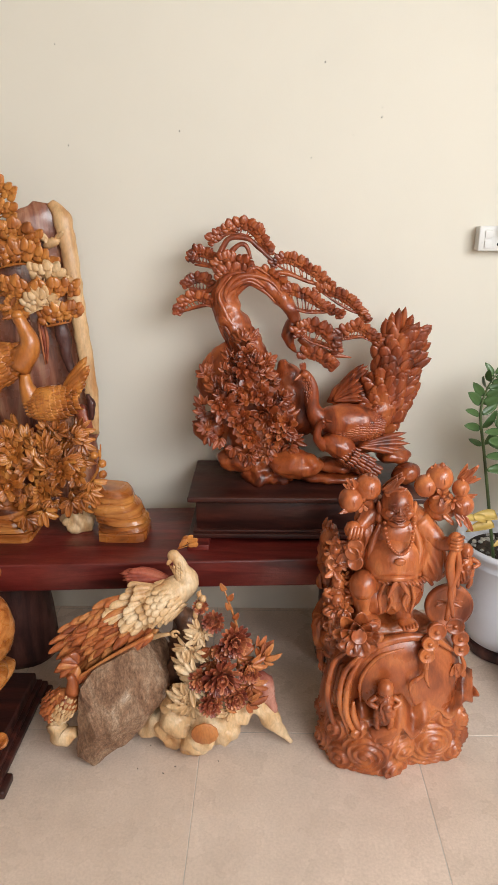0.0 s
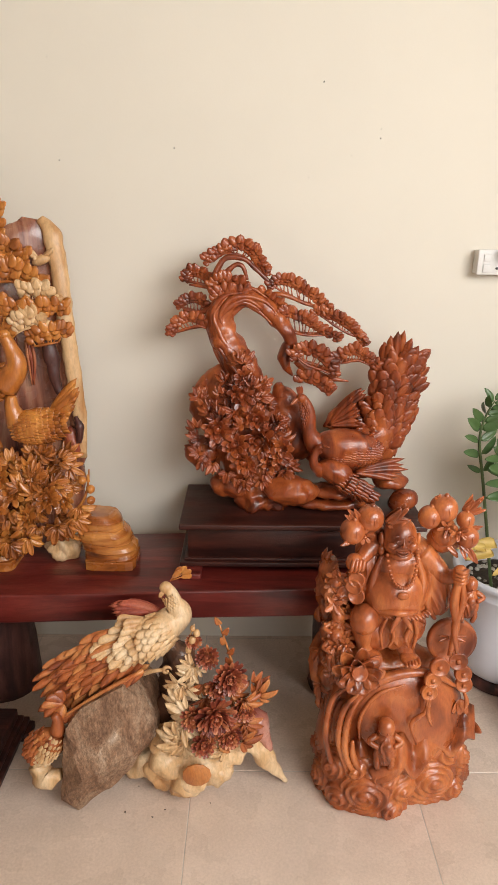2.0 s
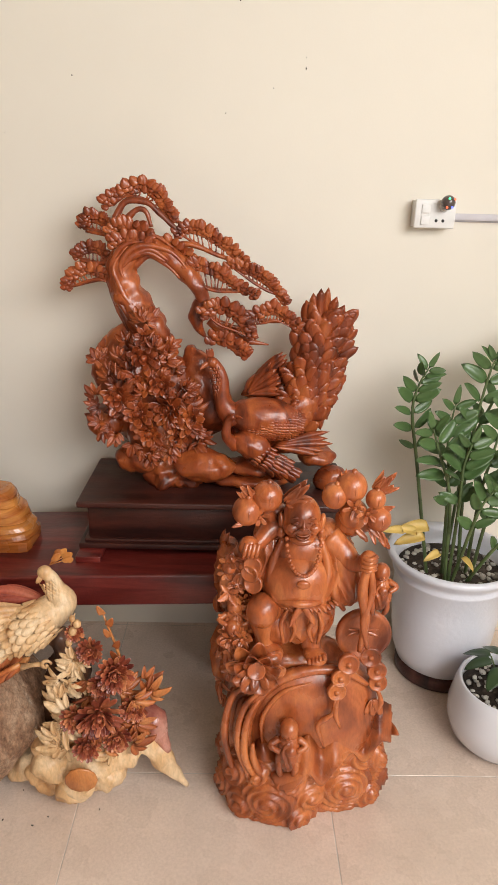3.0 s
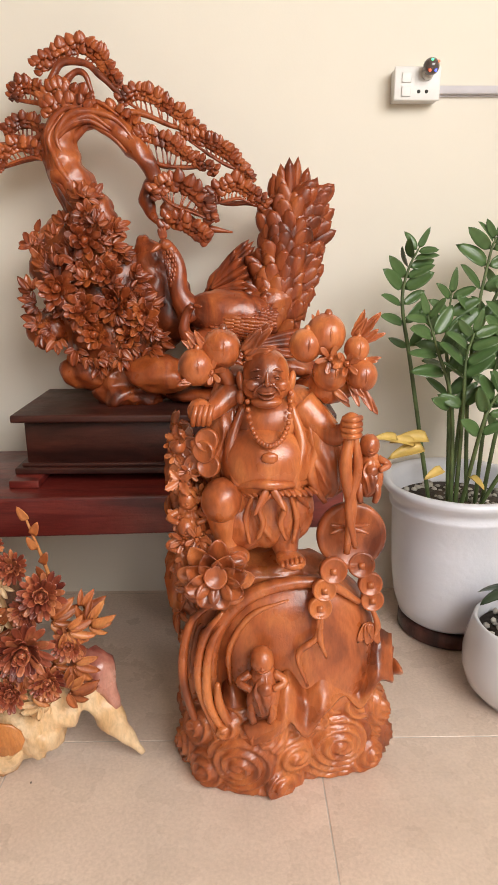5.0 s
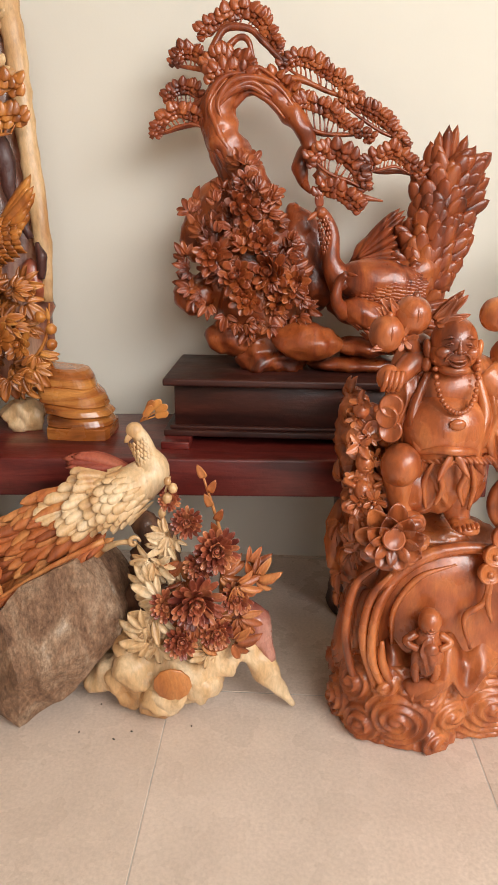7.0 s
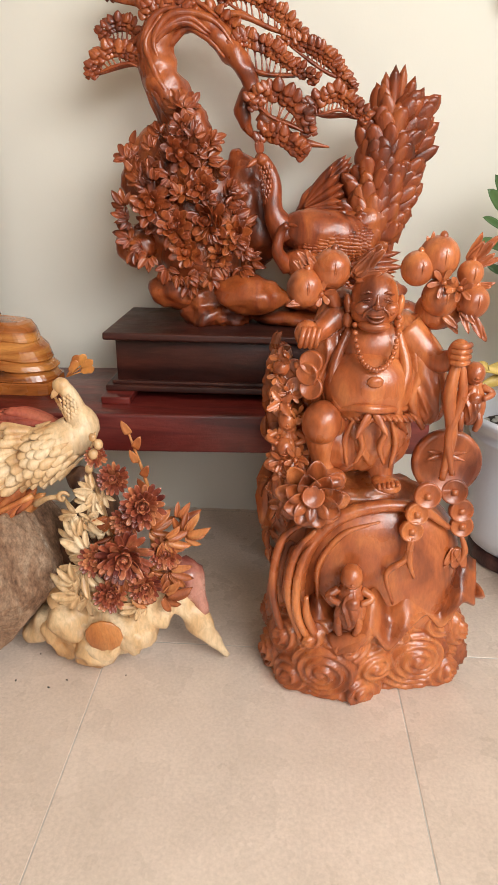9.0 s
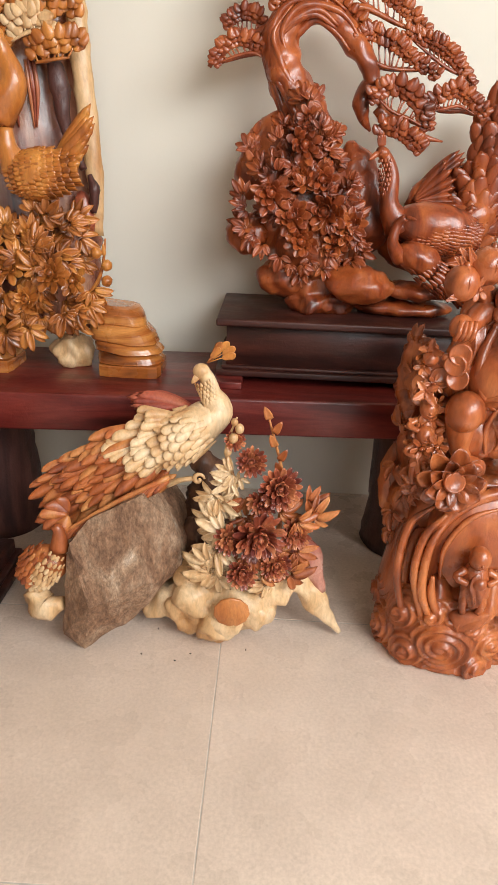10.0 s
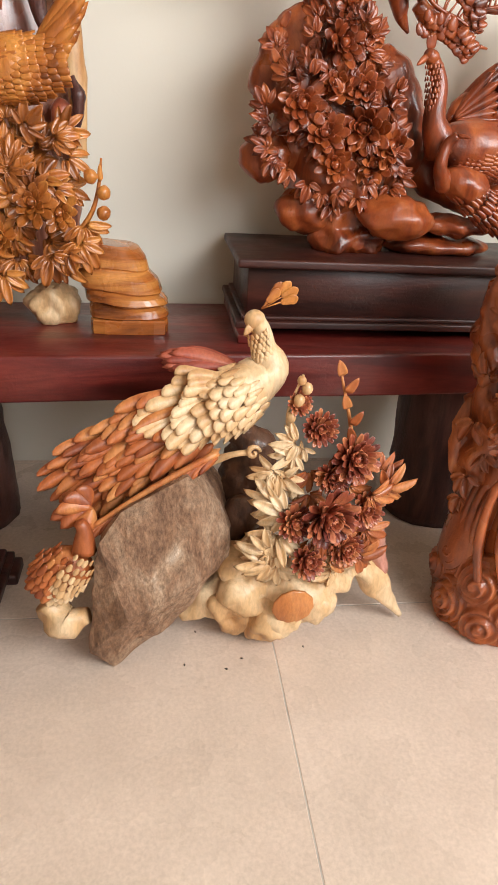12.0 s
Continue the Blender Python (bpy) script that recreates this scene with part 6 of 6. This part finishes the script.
tube(bm, [(FX, FY + 0.004, 0.772), (FX, FY + 0.0015, 0.763), (FX, FY - 0.001, 0.756)], (0.0025, 0.003, 0.004), 8)
for z, drop, r in ((0.7415, 0.0045, 0.002), (0.7375, 0.0095, 0.0024)):
    tube(bm, [(FX - 0.0175, FY + 0.0075, z + 0.002), (FX - 0.009, FY + 0.0015, z - drop * 0.55), (FX, FY - 0.0005, z - drop * 0.8), (FX + 0.009, FY + 0.0015, z - drop * 0.55), (FX + 0.0175, FY + 0.0075, z + 0.002)], (0.0008, r, r, r, 0.0008), 7)
blob(bm, (FX, FY + 0.008, 0.7235), (0.011, 0.008, 0.006), sub=3)
# navel, chest folds
disc(bm, (0.352, 2.0325, 0.604), 0.006, 0.004, (0, -1, 0.05), 16, rim=0.001)
# arms
tube(bm, [(0.406, 2.110, 0.709), (0.438, 2.100, 0.678), (0.460, 2.080, 0.664), (0.482, 2.060, 0.674)], (0.03, 0.027, 0.02, 0.015), 14, 6)
blob(bm, (0.483, 2.050, 0.686), (0.018, 0.018, 0.022), sub=3)
for k in range(4):
    q = Vector((0.482, 2.034, 0.701)) + Vector((0, 0, -0.009 * k))
    tube(bm, [q + Vector((-0.014, 0.004, 0)), q + Vector((0, -0.006, 0)), q + Vector((0.014, 0.006, 0))], 0.0052, 7)
tube(bm, [(0.314, 2.120, 0.703), (0.294, 2.110, 0.724), (0.271, 2.090, 0.710), (0.254, 2.070, 0.701)], (0.026, 0.024, 0.018, 0.014), 14, 6)
tube(bm, [(0.322, 2.120, 0.732), (0.299, 2.130, 0.749), (0.284, 2.120, 0.703), (0.258, 2.130, 0.591)], (0.014, 0.026, 0.03, 0.014), 12, 6, 0.1)
blob(bm, (0.244, 2.060, 0.708), (0.02, 0.018, 0.022), sub=3)
for k in range(4):
    q = Vector((0.236, 2.045, 0.704)) + Vector((0.008 * k, 0, 0))
    tube(bm, [q + Vector((0.004, 0.004, 0.016)), q + Vector((0, -0.006, 0)), q + Vector((-0.002, 0.004, -0.014))], 0.005, 7)
# robe folds
for s, pts in ((1, [(0.390, 2.085, 0.715), (0.408, 2.070, 0.648), (0.394, 2.055, 0.595), (0.421, 2.080, 0.536)]), (1, [(0.414, 2.100, 0.716), (0.433, 2.085, 0.653), (0.424, 2.080, 0.596), (0.451, 2.090, 0.542)]), (1, [(0.433, 2.095, 0.670), (0.453, 2.090, 0.622), (0.441, 2.095, 0.571)]), (1, [(0.314, 2.090, 0.714), (0.292, 2.075, 0.647), (0.302, 2.060, 0.594), (0.321, 2.050, 0.588)]), (1, [(0.303, 2.100, 0.707), (0.279, 2.090, 0.643), (0.283, 2.080, 0.587)])):
    tube(bm, pts, (0.006, 0.011, 0.011, 0.005), 8, 6)
for k in range(14):
    u = k / 13 * 2 - 1
    q = Vector((0.356 + 0.064 * u, 2.04 + 0.04 * u * u, 0.582 + 0.006 * math.cos(u * 3)))
    blade(bm, frame_at(q, (0.5, -0.2, -0.4), (0, -1, 0.2)), 0.022, 0.012, cup=-0.4, thick=0.004, n=5, spoon=0.5)
for sx in (-1, 1):
    tube(bm, [(0.358, 2.034, 0.58), (0.358 + sx * 0.02, 2.038, 0.555), (0.358 + sx * 0.014, 2.04, 0.525), (0.358 + sx * 0.024, 2.042, 0.495)], (0.004, 0.006, 0.0055, 0.003), 8, 6)
    tube(bm, [(0.358 + sx * 0.03, 2.05, 0.57), (0.358 + sx * 0.042, 2.052, 0.53), (0.358 + sx * 0.036, 2.05, 0.485)], (0.003, 0.006, 0.003), 8, 6)
# draped sleeves
for base, sx in ((Vector((0.442, 2.100, 0.639)), 1), (Vector((0.284, 2.110, 0.657)), -1)):
    draped(bm, base + Vector((0.004 * sx, 0.004, -0.018)), (0.034, 0.034, 0.078), (0, -12 * sx, 20 * sx), 8, 0.13, 0.35, 0.8)
tube(bm, [(0.293, 2.070, 0.579), (0.329, 2.035, 0.595), (0.365, 2.030, 0.595), (0.414, 2.070, 0.585)], (0.006, 0.008, 0.008, 0.006), 8)
blade(bm, frame_at((0.356, 2.030, 0.593), (0.6, -0.1, -1), (0, -1, 0)), 0.05, 0.012, thick=0.003)
blade(bm, frame_at((0.352, 2.030, 0.593), (-0.5, -0.1, -1), (0, -1, 0)), 0.055, 0.012, thick=0.003)
# raised knee, leg and feet
blob(bm, (0.276, 2.060, 0.559), (0.034, 0.036, 0.038), (0, 10, 0), 0, 8, 4)
tube(bm, [(0.311, 2.100, 0.539), (0.278, 2.070, 0.551), (0.282, 2.070, 0.490), (0.292, 2.060, 0.458)], (0.036, 0.032, 0.02, 0.015), 14, 6)
blob(bm, (0.297, 2.045, 0.465), (0.026, 0.03, 0.014), (0, 0, 0), sub=3)
tube(bm, [(0.379, 2.090, 0.522), (0.383, 2.080, 0.474), (0.388, 2.070, 0.452)], (0.036, 0.024, 0.018), 14, 6)
blob(bm, (0.391, 2.050, 0.455), (0.026, 0.03, 0.013), (0, 10, 0), sub=3)
for k in range(5):
    blob(bm, Vector((0.375, 2.024, 0.460)) + Vector((0.0078 * k, 0.002 * k, 0.001 * k)), (0.0044, 0.01, 0.0055), sub=2)
# beads
for k in range(25):
    u = k / 24 * 2 - 1
    q = Vector((0.354, 2.030, 0.660)) + Vector((0.0345 * math.sin(u * 1.6), 0.045 * abs(u) ** 1.5, 0.075 * abs(u) ** 2.2))
    blob(bm, q, 0.0047, sub=2)
blob(bm, (0.354, 2.030, 0.640), (0.014, 0.006, 0.01), sub=2)
# peaches and leaves
for p, r in (((0.239, 2.080, 0.776), 0.029), ((0.279, 2.090, 0.804), 0.031), ((0.445, 2.100, 0.824), 0.032), ((0.412, 2.090, 0.808), 0.026), ((0.494, 2.090, 0.802), 0.02), ((0.503, 2.090, 0.759), 0.026), ((0.455, 2.100, 0.763), 0.03)):
    blob(bm, p, (r, r, r * 1.05), sub=4)
    blob(bm, Vector(p) + Vector((0.1 * r, -0.12 * r, r * 0.95)), (r * 0.22, r * 0.22, r * 0.32), sub=2)
    tube(bm, [Vector(p) + Vector((0.05 * r, -r * 0.55, r * 0.86)), Vector(p) + Vector((0.16 * r, -r * 0.985, r * 0.1)), Vector(p) + Vector((0.05 * r, -r * 0.72, -r * 0.7))], (0.001, 0.0022, 0.001), 6)
for p, d, ln in (((0.255, 2.080, 0.803), (-0.5, 0, 1), 0.055), ((0.242, 2.080, 0.799), (-0.9, 0, 0.8), 0.04), ((0.313, 2.090, 0.797), (0.4, 0, 1), 0.08), ((0.313, 2.080, 0.794), (0.9, 0, 0.7), 0.08), ((0.313, 2.080, 0.792), (1, 0, 0.25), 0.07), ((0.242, 2.070, 0.760), (-1, -0.2, -0.3), 0.045), ((0.430, 2.100, 0.835), (-0.2, 0, 1), 0.035), ((0.489, 2.100, 0.817), (0.3, 0, 1), 0.06), ((0.493, 2.100, 0.817), (0.8, 0, 1), 0.07), ((0.503, 2.100, 0.812), (1, 0, 0.5), 0.05), ((0.502, 2.090, 0.782), (1, -0.1, 0.2), 0.04), ((0.484, 2.080, 0.748), (0.5, -0.2, -1), 0.05), ((0.502, 2.080, 0.738), (0.6, 0, -1), 0.06), ((0.459, 2.090, 0.737), (0.8, 0, -0.6), 0.05)):
    for k in range(2):
        blade(bm, frame_at(p, Vector(d) + Vector((rng.uniform(-0.35, 0.35), -0.1 * k, rng.uniform(-0.3, 0.3))), (0, -1, 0.15)), ln * (0.82 - 0.15 * k), ln * 0.26, cup=0.6, bend=0.15, thick=0.003, n=8, lobes=3, depth=0.15, ridge=1.2)
for p in ((0.264, 2.070, 0.769), (0.450, 2.075, 0.789), (0.476, 2.070, 0.781)):
    flower(bm, p, 0.02, (0, -1, 0.1), rng, 2, 6)
tube(bm, [(0.303, 2.120, 0.722), (0.281, 2.100, 0.764), (0.268, 2.090, 0.784)], (0.014, 0.012, 0.01), 8)
tube(bm, [(0.418, 2.130, 0.700), (0.443, 2.110, 0.742), (0.468, 2.100, 0.781)], (0.014, 0.012, 0.01), 8)
blob(bm, (0.463, 2.120, 0.740), (0.04, 0.03, 0.03), amp=0.006, freq=30)
# staff, coins and tassels
tube(bm, [(0.482, 2.050, 0.672), (0.476, 2.045, 0.617), (0.489, 2.050, 0.547), (0.485, 2.055, 0.464)], (0.008, 0.011, 0.01, 0.006), 9)
tube(bm, [(0.489, 2.050, 0.672), (0.496, 2.045, 0.617), (0.484, 2.045, 0.549), (0.499, 2.050, 0.476)], (0.006, 0.008, 0.008, 0.005), 9)
disc(bm, (0.498, 2.090, 0.481), 0.06, 0.02, (0, -1, 0.1), 40, rim=0.002)
for a in (-1, 1):
    for k in range(2):
        blade(bm, frame_at((0.490, 2.070, 0.503), (a, 0, 0.25 - 0.5 * k), (0, -1, 0)), 0.035, 0.009, thick=0.003)
for p, r in (((0.463, 2.050, 0.435), 0.024), ((0.448, 2.045, 0.402), 0.021), ((0.441, 2.040, 0.371), 0.021), ((0.516, 2.080, 0.430), 0.024), ((0.533, 2.080, 0.393), 0.022), ((0.538, 2.080, 0.362), 0.021)):
    disc(bm, p, r, 0.014, (rng.uniform(-0.2, 0.2), -1, 0.15), 22, rim=0.0012)
    box(bm, Vector(p) + Vector((-0.005, -0.0095, -0.005)), Vector(p) + Vector((0.005, 0.0, 0.005)), 0)
for pts in ([(0.439, 2.035, 0.359), (0.435, 2.032, 0.317), (0.404, 2.028, 0.287), (0.422, 2.030, 0.223)], [(0.444, 2.035, 0.359), (0.441, 2.030, 0.318), (0.454, 2.032, 0.278)], [(0.539, 2.075, 0.345), (0.548, 2.070, 0.314), (0.536, 2.070, 0.280)]):
    tube(bm, pts, (0.004, 0.0065, 0.003), 7)
for k in range(3):
    blade(bm, frame_at((0.535, 2.075, 0.322), (-0.6 + 0.5 * k, -0.1, -1), (0, -1, 0)), 0.045, 0.02, cup=0.5, thick=0.003)
# column of coins and small figures at the side
for p in ((0.213, 2.100, 0.621), (0.232, 2.090, 0.609), (0.205, 2.100, 0.593), (0.225, 2.100, 0.636), (0.208, 2.100, 0.571), (0.249, 2.070, 0.640), (0.254, 2.070, 0.659), (0.256, 2.070, 0.615)):
    disc(bm, p, 0.02, 0.012, (rng.uniform(-0.5, 0.1), -1, rng.uniform(-0.1, 0.3)), 20, rim=0.001)
for h, r in (((0.219, 2.080, 0.553), 0.0165), ((0.216, 2.070, 0.506), 0.016), ((0.518, 2.070, 0.647), 0.0165), ((0.342, 2.018, 0.283), 0.0205)):
    h = Vector(h)
    blob(bm, h, (r, r, r * 1.12), sub=3)
    blob(bm, h + Vector((0.002, 0.01, -r * 2.0)), (r * 1.25, r, r * 1.4), sub=3)
    draped(bm, h + Vector((0.003, 0.002, -r * 3.2)), (r * 1.2, r * 1.0, r * 2.2), (0, 6, 20), 8, 0.2, 0.3, 0.9)
    blob(bm, h + Vector((0, -r * 0.95, -r * 0.15)), r * 0.18, sub=2)
    tube(bm, [h + Vector((-r * 0.4, -r * 0.85, -r * 0.38)), h + Vector((0, -r * 0.95, -r * 0.5)), h + Vector((r * 0.4, -r * 0.85, -r * 0.38))], (r * 0.05, r * 0.1, r * 0.05), 5)
    blob(bm, h + Vector((0.25 * r, -r * 0.35, -r * 2.4)), (r * 0.75, r * 0.7, r * 0.7), sub=3)
    blob(bm, h + Vector((0, r * 0.1, r * 0.35)), (r * 0.92, r * 0.95, r * 0.85), amp=r * 0.08, freq=200, sub=3)
    for a in (-1, 1):
        tube(bm, [h + Vector((a * r, 0.006, -r * 1.4)), h + Vector((a * r * 1.9, -0.004, -r * 1.9)), h + Vector((a * r * 0.9, -0.014, -r * 2.3))], (r * 0.42, r * 0.36, r * 0.28), 8)
        tube(bm, [h + Vector((a * r * 0.7, 0.0, -r * 3.6)), h + Vector((a * r * 0.9, -0.008, -r * 4.8)), h + Vector((a * r * 0.7, -0.006, -r * 5.8))], (r * 0.5, r * 0.42, r * 0.3), 8)
for k in range(26):
    q = Vector((0.215, 2.085, 0.505)) + Vector((rng.uniform(-0.022, 0.03), rng.uniform(-0.01, 0.01), rng.uniform(-0.13, 0.16)))
    if k % 3 == 0:
        flower(bm, q, rng.uniform(0.014, 0.02), (rng.uniform(-0.5, 0.1), -1, 0.2), rng, 2, 6)
    elif k % 3 == 1:
        spray(bm, q, rng.uniform(0.02, 0.03), (rng.uniform(-0.6, 0.1), -1, 0.1), rng, 4)
    else:
        blob(bm, q, rng.uniform(0.008, 0.014), amp=0.003, freq=80, sub=2)
for p in ((0.212, 2.060, 0.485), (0.220, 2.060, 0.459), (0.236, 2.050, 0.494), (0.204, 2.080, 0.522), (0.301, 2.040, 0.452)):
    flower(bm, p, 0.02, (-0.2, -1, 0.1), rng, 2, 6)
blade(bm, frame_at((0.304, 2.020, 0.151), (1, -0.1, 0.1), (0, -0.6, 0.8)), 0.09, 0.05, cup=-0.8, bend=0.15, thick=0.006)
# lotus
LOT = Vector((0.266, 2.030, 0.439))
disc(bm, LOT + Vector((0, -0.016, 0.004)), 0.02, 0.01, (0.1, -1, 0.35), 20, rim=0.001)
for k in range(8):
    a = 2 * math.pi * k / 8 + 0.3
    d = Vector((math.cos(a), -0.35, math.sin(a)))
    b = a + 0.39
    blade(bm, frame_at(LOT + Vector((math.cos(b) * 0.01, 0.008, math.sin(b) * 0.01)), Vector((math.cos(b), -0.1, math.sin(b))), Vector((-0.2 * math.cos(b), -1, -0.2 * math.sin(b)))), 0.055, 0.036, cup=0.6, bend=0.05, thick=0.004, n=8, spoon=0.6)
    blade(bm, frame_at(LOT + Vector((math.cos(a) * 0.01, 0, math.sin(a) * 0.01)), d, Vector((-0.35 * math.cos(a), -1, -0.35 * math.sin(a)))), 0.05, 0.04, cup=0.75, bend=0.2, thick=0.004, n=7, tip=0.9)
# leaf-like fin at the back edge
for k in range(16):
    q = Vector((0.2 + 0.012 * math.sin(k * 1.9), 2.15 + 0.02 * math.sin(k * 2.7), 0.26 + 0.026 * k))
    leaf_fan(bm, q, (-0.5, -0.4, 1 if k % 2 else -1), rng.uniform(0.035, 0.055), rng, 4, 60, (-1, -0.7, 0.1), 0.45, 0.4)
blade(bm, frame_at((0.228, 2.165, 0.45), (-0.3, -0.1, -1), (-0.8, -0.8, 0.2)), 0.17, 0.085, cup=0.5, bend=-0.05, thick=0.006, n=10, lobes=4, depth=0.1, ridge=1.0)
for v in bm.verts:
    v.co.z = max(v.co.z, 0.0)
figure = part("laughing_statue", bm, M_BUD)
statue = tagged(figure, "orange-brown polished wooden statue of a laughing figure on the tiles", "statue")

# ---- floor tiles ----
bm = bmesh.new()
box(bm, (-0.2993, -0.2993, -0.008), (0.2993, 0.2993, 0.0), 0.0012, 1)
tile_mesh = part("tile", bm, M_TILE, FLOOR, smooth=False)
first = True
for i in range(-5, 5):
    for j in range(-7, 3):
        ob = tile_mesh if first else tile_mesh.copy()
        if not first:
            scene.collection.objects.link(ob)
        first = False
        ob.location = (0.158 + 0.6 * i, 1.86 + 0.6 * j, 0.0)
